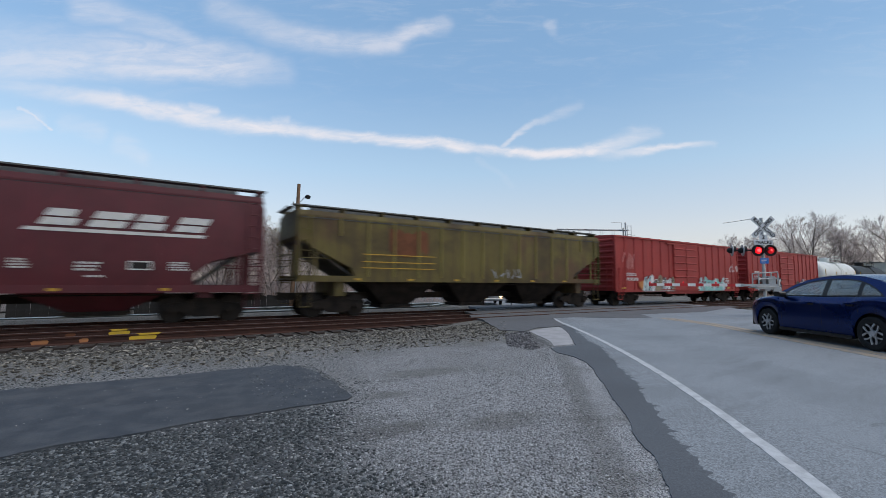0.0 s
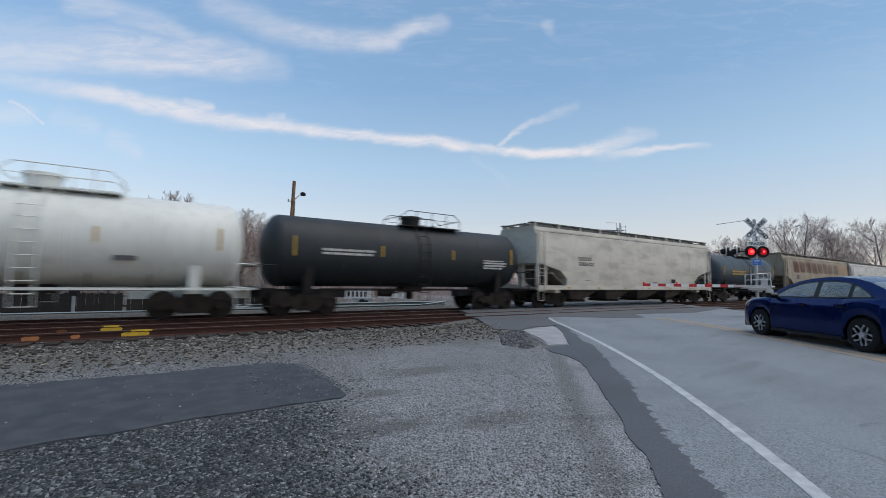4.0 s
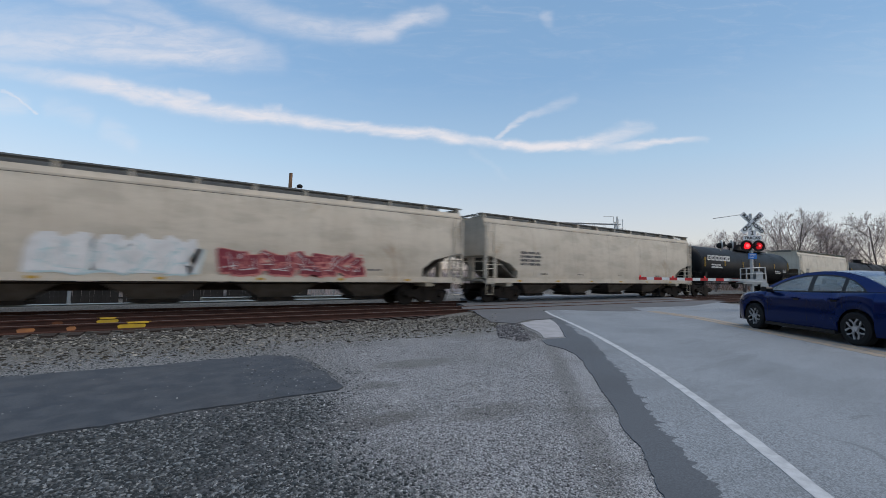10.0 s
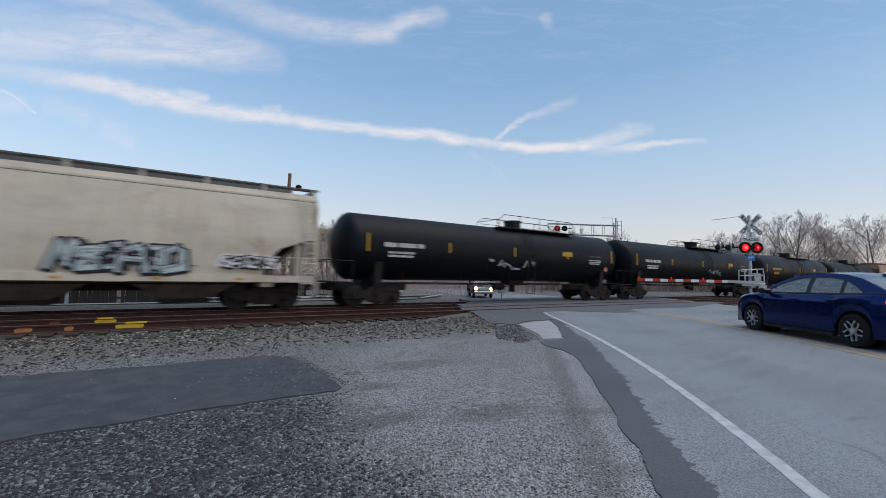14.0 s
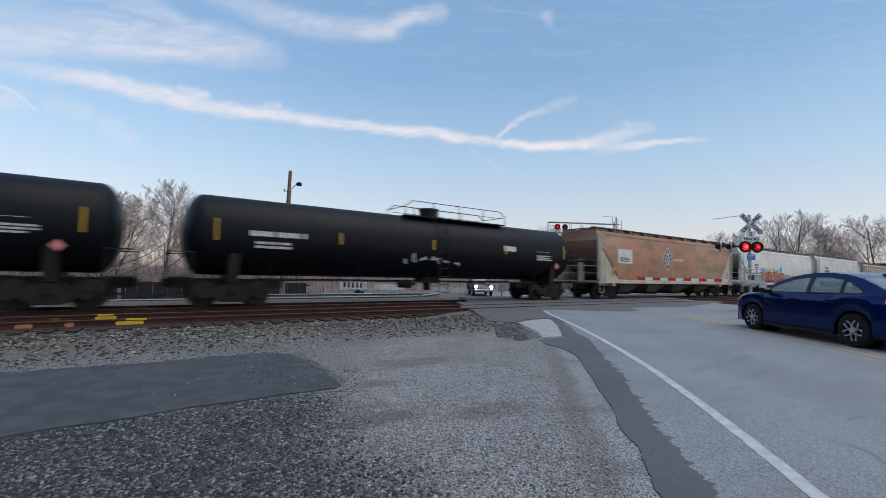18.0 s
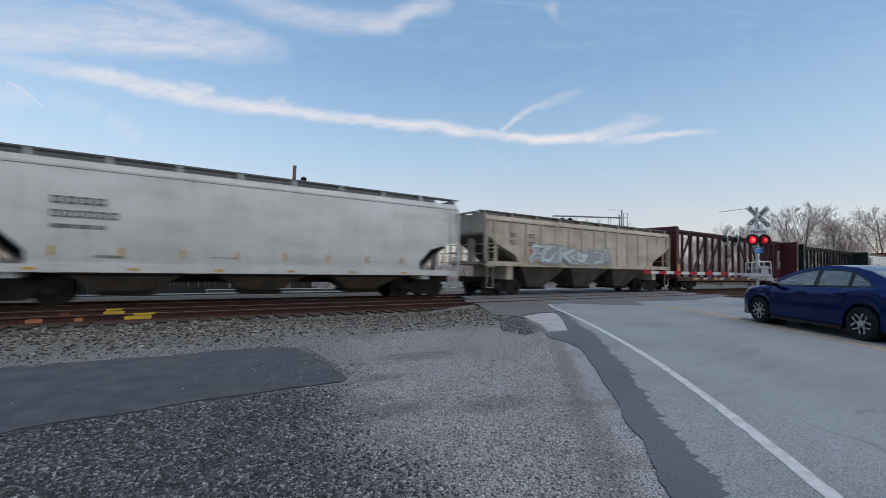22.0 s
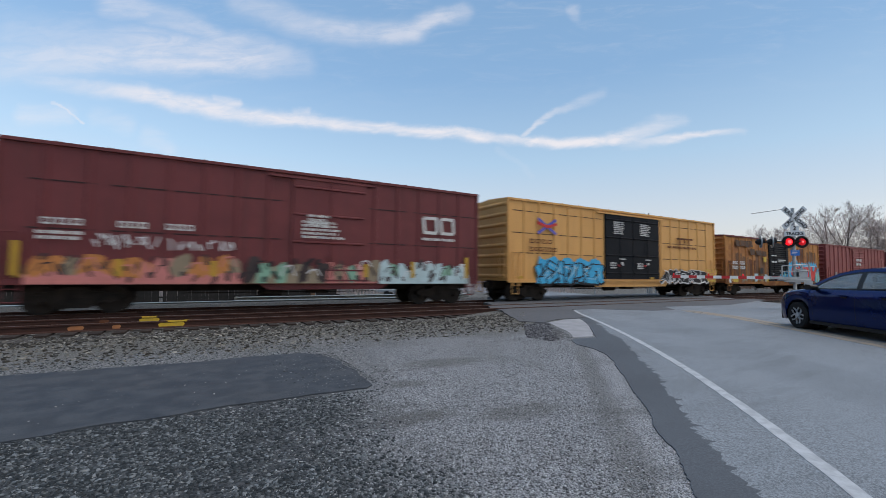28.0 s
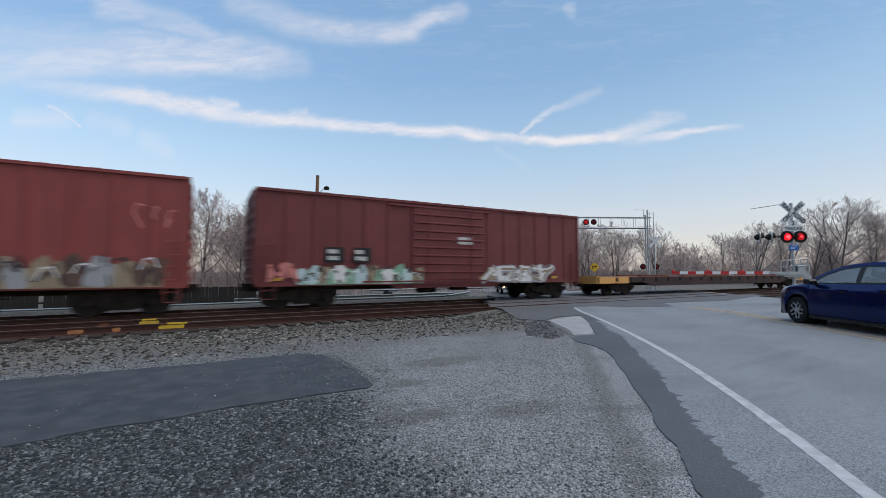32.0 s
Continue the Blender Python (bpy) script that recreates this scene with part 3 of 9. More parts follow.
PAINT = {
    "maroon": surface("maroon_paint", (0.098, 0.019, 0.025), (0.066, 0.015, 0.019), 0.55, 0, 0.8, 0.7, 40, 0.1, 0.35, (0.06, 0.03, 0.028)),
    "oxide": surface("dark_oxide_paint", (0.062, 0.021, 0.022), (0.042, 0.019, 0.02), 0.65, 0, 0.8, 0.7, 40, 0.1),
    "cool_grey": surface("cool_grey_paint", (0.555, 0.57, 0.56), (0.47, 0.485, 0.48), 0.5, 0, 0.6, 0.6, 40, 0.1, 0.25, (0.19, 0.195, 0.19), 0, dirt=0.2),
    # paler copy of olive: the light its ribs catch is in the colour
    "olive_rib_lit": surface("olive_rib_lit_paint", (0.21, 0.178, 0.05), (0.13, 0.10, 0.032), 0.65, 0, 0.6, 0.8, 40, 0.12, 0.4, (0.09, 0.06, 0.03)),
    "olive": surface("olive_paint", (0.135, 0.108, 0.030), (0.050, 0.033, 0.019), 0.65, 0, 0.45, 0.95, 40, 0.15, 0.85, (0.052, 0.033, 0.022), 0.30, (0.10, 0.05, 0.03)),
    "red": surface("red_paint", (0.33, 0.034, 0.031), (0.25, 0.036, 0.034), 0.6, 0, 0.7, 0.6, 40, 0.1, 0.35, (0.12, 0.035, 0.03)),
    "grey": surface("grey_white_paint", (0.58, 0.55, 0.48), (0.48, 0.45, 0.385), 0.6, 0, 0.45, 0.6, 40, 0.1, 0.2, (0.26, 0.23, 0.185), 0, dirt=0.36),
    "white": surface("off_white_paint", (0.57, 0.56, 0.52), (0.47, 0.46, 0.425), 0.55, 0, 0.45, 0.5, 40, 0.1, 0.16, (0.29, 0.275, 0.25), 0, dirt=0.32),
    "tan": surface("tan_paint", (0.56, 0.505, 0.42), (0.46, 0.405, 0.33), 0.65, 0, 0.45, 0.7, 40, 0.12, 0.24, (0.27, 0.20, 0.135), 0.06, (0.30, 0.20, 0.11), dirt=0.26),
    "rusty": surface("rusty_white_paint", (0.36, 0.315, 0.245), (0.25, 0.20, 0.145), 0.7, 0, 0.6, 0.8, 40, 0.15, 0.72, (0.135, 0.088, 0.056), 0.16, (0.16, 0.09, 0.052), panels=(-7.65, 9.7, 1.72, 2.82, 3.85, (0.088, 0.036, 0.022), 0.97)),
    "orange": surface("sun_bleached_orange_paint", (0.40, 0.19, 0.115), (0.40, 0.27, 0.18), 0.65, 0, 0.22, 0.95, 40, 0.1, 0.3, (0.30, 0.20, 0.13), 0.12, (0.28, 0.095, 0.05), dirt=0.55),
    "drab": surface("drab_cream_paint", (0.49, 0.44, 0.36), (0.37, 0.32, 0.25), 0.65, 0, 0.5, 0.8, 40, 0.12, 0.5, (0.24, 0.165, 0.105), 0.05, (0.28, 0.16, 0.08), dirt=0.35),
    "silver": surface("pale_grey_paint", (0.62, 0.62, 0.585), (0.54, 0.54, 0.515), 0.5, 0, 0.6, 0.6, 40, 0.1, 0.2, (0.25, 0.25, 0.24), 0, dirt=0.15),
    "cream": surface("cream_paint", (0.60, 0.55, 0.46), (0.51, 0.455, 0.37), 0.65, 0, 0.45, 0.7, 40, 0.12, 0.30, (0.28, 0.19, 0.12), 0.06, (0.30, 0.18, 0.10), dirt=0.2),
    "green": surface("dark_green_paint", (0.008, 0.020, 0.016), (0.010, 0.016, 0.014), 0.6, 0, 0.8, 0.6, 40, 0.12, 0.3, (0.02, 0.025, 0.022)),
    "brown": surface("brown_red_paint", (0.235, 0.052, 0.047), (0.19, 0.046, 0.043), 0.6, 0, 0.7, 0.6, 40, 0.1, 0.35, (0.085, 0.03, 0.026)),
    "plum": surface("dark_red_paint", (0.15, 0.034, 0.036), (0.115, 0.028, 0.03), 0.6, 0, 0.8, 0.7, 40, 0.1, 0.4, (0.06, 0.028, 0.025)),
    "yellow": surface("ochre_yellow_paint", (0.63, 0.335, 0.105), (0.54, 0.285, 0.09), 0.55, 0, 0.6, 0.5, 40, 0.1, 0.25, (0.30, 0.17, 0.06)),
    "old_yellow": surface("rusted_yellow_paint", (0.50, 0.225, 0.06), (0.26, 0.10, 0.04), 0.75, 0, 0.7, 0.9, 40, 0.2, 0.75, (0.17, 0.065, 0.03), 0.62, (0.22, 0.085, 0.035)),
    "tank_black": surface("tank_black_paint", (0.0028, 0.0044, 0.0068), (0.005, 0.007, 0.010), 0.5, 0, 0.7, 0.7, 40, 0.05, 0.2, (0.013, 0.015, 0.017), spec=0.14),
    "tank_grey": surface("tank_dark_grey_paint", (0.024, 0.030, 0.034), (0.02, 0.024, 0.027), 0.55, 0, 0.7, 0.7, 40, 0.06, 0.25, (0.05, 0.05, 0.048), spec=0.25),
    "tank_blue": surface("tank_blue_grey_paint", (0.046, 0.064, 0.079), (0.032, 0.044, 0.054), 0.5, 0, 0.6, 0.7, 40, 0.06, 0.35, (0.05, 0.06, 0.065)),
    "tank_white": surface("tank_white_paint", (0.66, 0.68, 0.65), (0.55, 0.57, 0.54), 0.5, 0, 0.6, 0.6, 40, 0.06, 0.3, (0.30, 0.28, 0.25)),
    "navy": surface("navy_door_paint", (0.003, 0.005, 0.009), (0.005, 0.007, 0.011), 0.6, 0, 0.8, 0.6, 40, 0.1, 0.25, (0.02, 0.021, 0.023), spec=0.15),
    "soot": surface("sooty_brown_paint_and_seam_shade", (0.042, 0.022, 0.022), (0.025, 0.017, 0.017), 0.7, 0, 0.8, 0.7, 40, 0.1),
    "black": M_BLACK,
}
SPRAY = {n: surface(n + "_spray_paint", c, tuple(x * 0.75 for x in c), 0.6, 0, 2.5, 0.7, 50, 0.0)
         for n, c in {"cyan": (0.05, 0.38, 0.64), "teal": (0.22, 0.50, 0.48), "red": (0.60, 0.05, 0.04), "black": (0.015, 0.015, 0.018),
                      "white": (0.66, 0.66, 0.66), "khaki": (0.27, 0.215, 0.145), "mint": (0.22, 0.40, 0.29), "pink": (0.55, 0.20, 0.18),
                      "yellow": (0.62, 0.42, 0.06), "grey": (0.30, 0.31, 0.33), "crimson": (0.20, 0.03, 0.045), "lilac": (0.36, 0.34, 0.45),
                      "brown": (0.10, 0.062, 0.048), "soot": (0.05, 0.035, 0.035), "orange": (0.50, 0.20, 0.06), "ice": (0.45, 0.58, 0.60)}.items()}

# ---- the ground, the road and the tracks ----
NEAR, FAR = 14.25, 17.75                             # middle lines of the two tracks


def ease(a, b, x):
    x = min(1.0, max(0.0, (x - a) / (b - a)))
    return x * x * (3 - 2 * x)


def ground_z(x, y):
    n = x * NX + y * NY
    off_road = max(ease(0.4, -3.0, n), ease(13.0, 15.5, n))
    dip = 0.21 * ease(10.2, 12.6, y) * (1 - ease(20.2, 21.0, y)) * off_road
    drop = 0.70 * ease(20.5, 27.0, y)
    return -dip - drop - 0.004


def road_z(x, y):
    n = x * NX + y * NY
    return 0.006 - 0.70 * ease(20.5, 27.0, y) + 0.105 * ease(2.6, 6.4, n) * (1 - ease(10.5, 13.4, n)) * (1 - ease(6.5, 10.2, y))


def sheet(xs, ys, height):
    mb = MB()
    mb.v = [(x, y, height(x, y)) for y in ys for x in xs]
    w = len(xs)
    mb.f = [(j * w + i, j * w + i + 1, (j + 1) * w + i + 1, (j + 1) * w + i) for j in range(len(ys) - 1) for i in range(w - 1)]
    return mb


def spaced(a, b, step, far):
    mid = list(np.arange(a, b + 1e-6, step))
    out, d = [], step
    while mid[-1] < far:
        d *= 1.35
        mid.append(mid[-1] + d)
    d, lo = step, [mid[0]]
    while lo[-1] > -far:
        d *= 1.35
        lo.append(lo[-1] - d)
    return [float(v) for v in lo[:0:-1] + mid]


ground = part("ground", sheet(spaced(-16, 40, 0.8, 2500), spaced(-6, 32, 0.4, 2500), ground_z), M_LOT)
tagged(ground, "grey gravel lot with rolled stone and bare patches", "ground", kind="structure")


def flat_shape(name, pts, z, mat, label, category, jag=0.03, step=0.15, seed=1, thick=0.03, zf=None, teeth=0.25):
    """A thin layer on the ground with an uneven edge."""
    rnd = random.Random(seed)
    out = []
    for (x0, y0), (x1, y1) in zip(pts, pts[1:] + pts[:1]):
        n = max(1, int(math.hypot(x1 - x0, y1 - y0) / step))
        n = min(n, 160)
        for i in range(n):
            f = i / n
            x, y = x0 + (x1 - x0) * f, y0 + (y1 - y0) * f
            dx = 1.6 * noise.noise((x * 1.7, y * 1.7, seed)) + 0.9 * noise.noise((x * 5, y * 5, seed + 0.5)) + rnd.uniform(-teeth, teeth)
            dy = 1.6 * noise.noise((x * 1.7, y * 1.7, seed + 7.3)) + 0.9 * noise.noise((x * 5, y * 5, seed + 9.1)) + rnd.uniform(-teeth, teeth)
            out.append((x + jag * dx, y + jag * dy))
    mb = MB()
    n = len(out)
    h = zf or (lambda x, y: z)
    mb.v = [(x, y, h(x, y)) for x, y in out] + [(x, y, h(x, y) - thick) for x, y in out]
    mb.f = [tuple(range(n))] + [(i, (i + 1) % n, (i + 1) % n + n, i + n) for i in range(n)]
    me = mb.mesh(name, mat)
    bm = bmesh.new()
    bm.from_mesh(me)
    bmesh.ops.triangulate(bm, faces=[f for f in bm.faces if len(f.verts) > 4])
    bm.to_mesh(me)
    bm.free()
    ob = new(name, me)
    return tagged(ob, label, category, kind="structure")


def on_road(s, n):
    return (s * RX + n * NX, s * RY + n * NY)


def table(rows, s):
    """Straight lines between (s, n) rows."""
    if s <= rows[0][0]:
        return rows[0][1]
    for (s0, n0), (s1, n1) in zip(rows, rows[1:]):
        if s <= s1:
            return n0 + (n1 - n0) * (s - s0) / (s1 - s0)
    return rows[-1][1]


def road_strip(left, right, s0, s1, lift, step=0.5, wear=0.0, seed=1, cols=1):
    """A band along the road between two (s, n) tables; past the crossing the road swings to the left."""
    mb, rows, rnd = MB(), max(2, int((s1 - s0) / step) + 1), random.Random(seed)
    for deep in (False, True):
        for i in range(rows):
            s = s0 + (s1 - s0) * i / (rows - 1)
            turn = max(0.0, s - 26.0)
            swing = 0.012 * turn * turn if turn < 25 else 7.5 + 0.6 * (turn - 25)
            n0, n1 = table(left, s), table(right, s)
            for j in range(cols + 1):
                x, y = on_road(s, n0 + (n1 - n0) * j / cols - swing + (rnd.uniform(-wear, wear) if wear else 0.0))
                mb.v.append((x, y, road_z(x, y) + (-0.12 if deep else lift)))
    w = cols + 1
    k = w * rows
    for i in range(rows - 1):
        a, b = w * i, w * i + w
        mb.f += [(a + j, a + j + 1, b + j + 1, b + j) for j in range(cols)]
        mb.f += [(a, b, b + k, a + k), (a + cols, a + cols + k, b + cols + k, b + cols)]
    return mb


def line_band(name, mid, width, s0, s1, mat, label, seed):
    ob = part(name, road_strip([(s, n - width / 2) for s, n in mid], [(s, n + width / 2) for s, n in mid], s0, s1, 0.0045, 0.12, width * 0.06, seed), mat)
    return tagged(ob, label, "road marking", kind="structure")


LEFT_EDGE = [(-60, 1.25), (3, 1.28), (5.6, 1.53), (7.5, 1.58), (9, 1.64), (10.2, 1.76), (14.2, 2.02), (17.6, 2.15), (30, 1.6)]
road = part("road", road_strip(LEFT_EDGE, [(-60, 13.5), (60, 13.5)], -60, 120, 0.0, cols=24), M_ROAD)
tagged(road, "worn pale grey asphalt road over the level crossing", "road", kind="structure")
dark_l = [(10.53, 9.48), (9.54, 8.28), (8.47, 7.23), (7.76, 6.53), (7.25, 6.55), (6.93, 6.49), (6.61, 6.0), (6.5, 5.54), (6.31, 5.12), (5.81, 4.54), (5.3, 4.04), (4.84, 3.56), (4.41, 3.12), (4.03, 2.76), (3.62, 2.37),
          (3.32, 2.06), (3.06, 1.81), (2.66, 1.44), (1.2, -0.15), (-3.2, -5.2)]
dark_r = [(-2.2, -5.7), (2.0, 0.2), (2.94, 1.27), (3.30, 1.56), (3.6, 1.87), (4.05, 2.30), (4.34, 2.58), (4.78, 2.99), (5.27, 3.42), (5.87, 3.94), (6.51, 4.59), (7.39, 5.44), (8.17, 6.26), (8.56, 6.85), (9.61, 7.96), (10.75, 9.2), (11.4, 10.0)]
RAG = random.Random(77)
ragged = []
for (xa, ya), (xb, yb) in zip(dark_r, dark_r[1:]):
    n_ = max(1, int(math.hypot(xb - xa, yb - ya) / 0.045))
    for i in range(n_):
        out_by = 0.10 * RAG.random() ** 2.5 - 0.025 + 0.05 * noise.noise((xa + i * 0.11, ya * 3.0, 2.0))
        ragged.append((xa + (xb - xa) * i / n_ + NX * out_by, ya + (yb - ya) * i / n_ + NY * out_by))
flat_shape("road_edge_strip", dark_l + ragged + dark_r[-1:], 0.0075, M_PATCH, "dark asphalt patching strip along the road edge", "road edge", 0.02, 0.04, 3, 0.03, None, 0.5)
flat_shape("concrete_patch", [(8.87, 9.14), (9.88, 9.53), (10.66, 9.54), (9.30, 8.05), (7.83, 6.66), (7.29, 6.73), (7.89, 7.47), (8.27, 8.14)], 0.004, M_CONC,
           "pale concrete patch beside the crossing", "pavement", 0.02, 0.2, 4)
flat_shape("rubble_patch", [(8.66, 9.08), (8.20, 8.20), (7.80, 7.52), (7.25, 6.75), (6.69, 6.75), (6.47, 7.13), (6.7, 7.6), (7.05, 8.09), (7.8, 8.8)], -0.001, M_RUBBLE,
           "dark broken stone beside the concrete patch", "gravel", 0.06, 0.12, 9)
flat_shape("asphalt_pad", [(-16, 7.75), (-1.7, 7.56), (0.08, 7.45), (0.9, 7.48), (1.57, 7.46), (1.88, 7.24), (1.98, 6.62), (2.01, 5.88), (1.97, 5.35), (1.93, 5.05), (1.82, 4.93), (1.17, 4.93), (0.21, 4.86), (-0.3, 4.81), (-0.62, 4.84), (-1.02, 4.72), (-16, 3.9)],
           0.012, M_PAD, "smooth dark asphalt pad in the gravel", "pavement", 0.04, 0.12, 5)
flat_shape("crossing_apron", [(10.19, 13.38), (10.19, 13.09), (9.28, 11.53), (8.26, 9.73), (8.66, 9.12), (9.7, 9.62), (10.68, 9.60), (11.0, 9.7), (12.95, 12.06), (14.07, 11.93), (15.74, 10.45), (16.89, 10.3), (18.23, 11.6),
                              (22.5, 11.0), (30.0, 12.55), (30.0, 13.38)], 0.0145, M_CROSS, "dark asphalt apron before the rails", "pavement", 0.03, 0.2, 6)
for k_, (y0, y1) in enumerate(((13.58, 14.86), (15.06, 16.93), (17.13, 18.37), (18.58, 20.6))):
    x0, x1 = 9.9 + 0.83 * (y0 - 13.3), 28.5 + 0.83 * (y0 - 13.3)
    flat_shape("crossing_panel", [(x0, y0), (x1, y0), (x1, y1), (x0 + 0.8, y1)], 0.014, M_CROSS, "dark asphalt between the rails of the crossing", "pavement",
               0.015, 0.3, 7 + k_, 0.2)
line_band("edge_line", [(-20, 1.72), (0.0, 1.86)] + [(s, 2.49 - (0.0122 if s < 8.6 else 0.0065) * (s - 8.6) ** 2) for s in np.arange(2.2, 16.1, 0.4)] + [(19, 2.12)], 0.12, -20, 17.3, M_WLINE,
          "worn white edge line", 1)
for off, sd in ((-0.15, 2), (0.15, 3)):
    line_band("centre_line", [(-20, 6.8 + off), (3, 6.85 + off), (9, 6.85 + off), (15, 6.75 + off), (19, 6.65 + off)], 0.25, -20, 18.6, M_YLINE, "faded yellow centre line", sd)
line_band("edge_line", [(-20, 12.2), (17, 12.2)], 0.12, -20, 15.0, M_WLINE, "worn white edge line", 4)


def loose_stones(name, count, area, size, mat, seed, label, zf, skip=None):
    """Many small angular stones, joined."""
    rng = np.random.default_rng(seed)
    base = np.array([(1, 0, -.2), (-.5, .87, -.2), (-.5, -.87, -.2), (.6, .5, .55), (-.75, .1, .5), (.2, -.75, .6)])
    tri = np.array([(0, 1, 3), (1, 4, 3), (1, 2, 4), (2, 5, 4), (2, 0, 5), (0, 3, 5), (3, 4, 5)])
    pts = []
    while len(pts) < count:
        x, y = area(rng)
        if skip and skip(x, y):
            continue
        pts.append((x, y, zf(x, y)))
    pts = np.array(pts)
    a = rng.uniform(0, 6.283, count)
    s = size[0] + (size[1] - size[0]) * rng.random(count) ** 2.5
    jit = base[None] + rng.normal(0, 0.22, (count, 6, 3))
    c, si = np.cos(a)[:, None], np.sin(a)[:, None]
    sq = rng.uniform(0.6, 1.1, (count, 1))
    v = np.stack([jit[..., 0] * c - jit[..., 1] * si * sq, jit[..., 0] * si + jit[..., 1] * c * sq, jit[..., 2] * 0.75], -1) * s[:, None, None] + pts[:, None]
    f = (tri[None] + 6 * np.arange(count)[:, None, None]).reshape(-1, 3)
    me = bpy.data.meshes.new(name)
    me.vertices.add(count * 6)
    me.vertices.foreach_set("co", v.reshape(-1).astype(np.float32))
    me.loops.add(len(f) * 3)
    me.loops.foreach_set("vertex_index", f.reshape(-1).astype(np.int32))
    me.polygons.add(len(f))
    me.polygons.foreach_set("loop_start", np.arange(0, len(f) * 3, 3, dtype=np.int32))
    me.update(calc_edges=True)
    me.validate()
    me.materials.append(mat)
    return tagged(new(name, me), label, "gravel", kind="stuff")


def stone_material(name, light, dark, skew=2.6):
    mat = bpy.data.materials.new(name)
    mat.use_nodes = True
    k = Nodes(mat.node_tree)
    out, p = k.put("ShaderNodeOutputMaterial"), k.put("ShaderNodeBsdfPrincipled")
    isl = k.put("ShaderNodeNewGeometry").outputs["Random Per Island"]
    col = k.mix(k.math("POWER", isl, skew), dark, light)
    grain = k.noise(k.put("ShaderNodeTexCoord").outputs["Object"], 90.0, 3.0)
    col = k.mix(k.smooth(grain, 0.35, 0.7, 0.0, 0.35), col, dark)
    k.link(col, p.inputs["Base Color"])
    p.inputs["Roughness"].default_value = 0.8
    p.inputs["Specular IOR Level"].default_value = 0.2
    k.link(p.outputs[0], out.inputs[0])
    return mat


def in_pad(x, y):
    return (4.84 + 0.06 * min(0.0, x) < y < 7.45 and x < 2.0) or x * NX + y * NY > 0.9 + 0.1 * max(0, y - 2)


def near_area(rng):
    d = 1.3 + 7.5 * rng.random() ** 1.25
    a = radians(rng.uniform(-22, 112))
    return d * math.cos(a), d * math.sin(a)


def wide_area(rng):
    d = 1.3 + 8.6 * rng.random() ** 1.2
    a = radians(rng.uniform(-22, 112))
    return d * math.cos(a), d * math.sin(a)


def rolled(x, y):
    """How far the ground is rolled smooth: bare towards the road, loose stone beside the pad."""
    f = ease(-0.95, 0.85, x - 0.22 * y - 0.80 + 0.45 * noise.noise((x * 0.7, y * 0.7, 3.0)) + 0.3 * noise.noise((x * 2.3, y * 2.3, 8.0)))
    return min(f, 1 - 0.8 * ease(7.0, 8.4, y))


def muddy(x, y):
    """Patches where the coarse stone has sunk into fine dark grit."""
    return 0.65 * ease(0.12, 0.40, noise.noise((x * 0.75 + 3.1, y * 1.5, 6.0))) if y < 5.0 else 0.0


def bare(x, y):
    """The wheel rut and the damp spots, where little pale stone lies."""
    f = ease(0.26, 0.06, abs(x * NX + y * NY - 0.1 * y - 0.60))
    for px, py, rx, ry in DAMP:
        f = max(f, ease(1.3, 0.3, ((x - px) / rx) ** 2 + ((y - py) / ry) ** 2 + 1.2 * noise.noise((x * 2.2, y * 2.2, 4.0))))
    return f


LOOSE = random.Random(31)


loose_stones("loose_gravel", 80000, near_area, (0.005, 0.022), stone_material("gravel_stone", (0.24, 0.258, 0.267), (0.023, 0.028, 0.031), 3.1), 11,
             "loose blue-grey gravel stones on the lot", lambda x, y: ground_z(x, y) - 0.001, lambda x, y: in_pad(x, y) or LOOSE.random() < max(ease(0.0, 0.8, rolled(x, y)) * 1.02, muddy(x, y), 0.8 * ease(5.0, 6.0, y), 0.93 * ease(1.7, 2.0, x) * ease(4.8, 5.2, y)))
loose_stones("fine_gravel", 85000, wide_area, (0.003, 0.013), stone_material("fine_stone", (0.53, 0.545, 0.56), (0.05, 0.053, 0.057), 1.9), 17,
             "fine pale gravel pressed into the lot", lambda x, y: ground_z(x, y), lambda x, y: in_pad(x, y) or LOOSE.random() > rolled(x, y) * (1 - 0.75 * bare(x, y)))
loose_stones("rubble_stones", 1500, lambda rng: (rng.uniform(6.4, 8.7), rng.uniform(6.6, 9.1)), (0.012, 0.045), stone_material("rubble_piece", (0.24, 0.24, 0.25), (0.05, 0.05, 0.055)), 18,
             "broken dark stone beside the concrete patch", lambda x, y: 0.0, lambda x, y: not (0.15 < x * NX + y * NY < 0.86))
loose_stones("pad_pebbles", 230, lambda rng: (rng.uniform(-9, 2.0), rng.uniform(4.8, 7.4)), (0.004, 0.012), stone_material("pebble", (0.6, 0.6, 0.58), (0.2, 0.2, 0.2)), 15,
             "scattered pale pebbles on the asphalt pad", lambda x, y: 0.0125)
loose_stones("pad_edge_gravel", 1100, lambda rng: (2.05 - 1.1 * rng.random() ** 2.2, rng.uniform(5.0, 7.3)), (0.005, 0.016), stone_material("pad_gravel", (0.30, 0.31, 0.32), (0.045, 0.05, 0.055)), 19,
             "loose gravel strewn over the end of the pad", lambda x, y: 0.0125)
loose_stones("ballast_stones", 21000, lambda rng: (rng.uniform(-9, 10.5), 8.0 + 5.3 * rng.random() ** 0.7), (0.015, 0.05),
             stone_material("ballast_piece", (0.345, 0.325, 0.282), (0.022, 0.020, 0.016), 3.0), 12,
             "grey-brown ballast stones along the track", lambda x, y: -0.20 if y > 12.4 else ground_z(x, y), lambda x, y: x * NX + y * NY > 0.2)
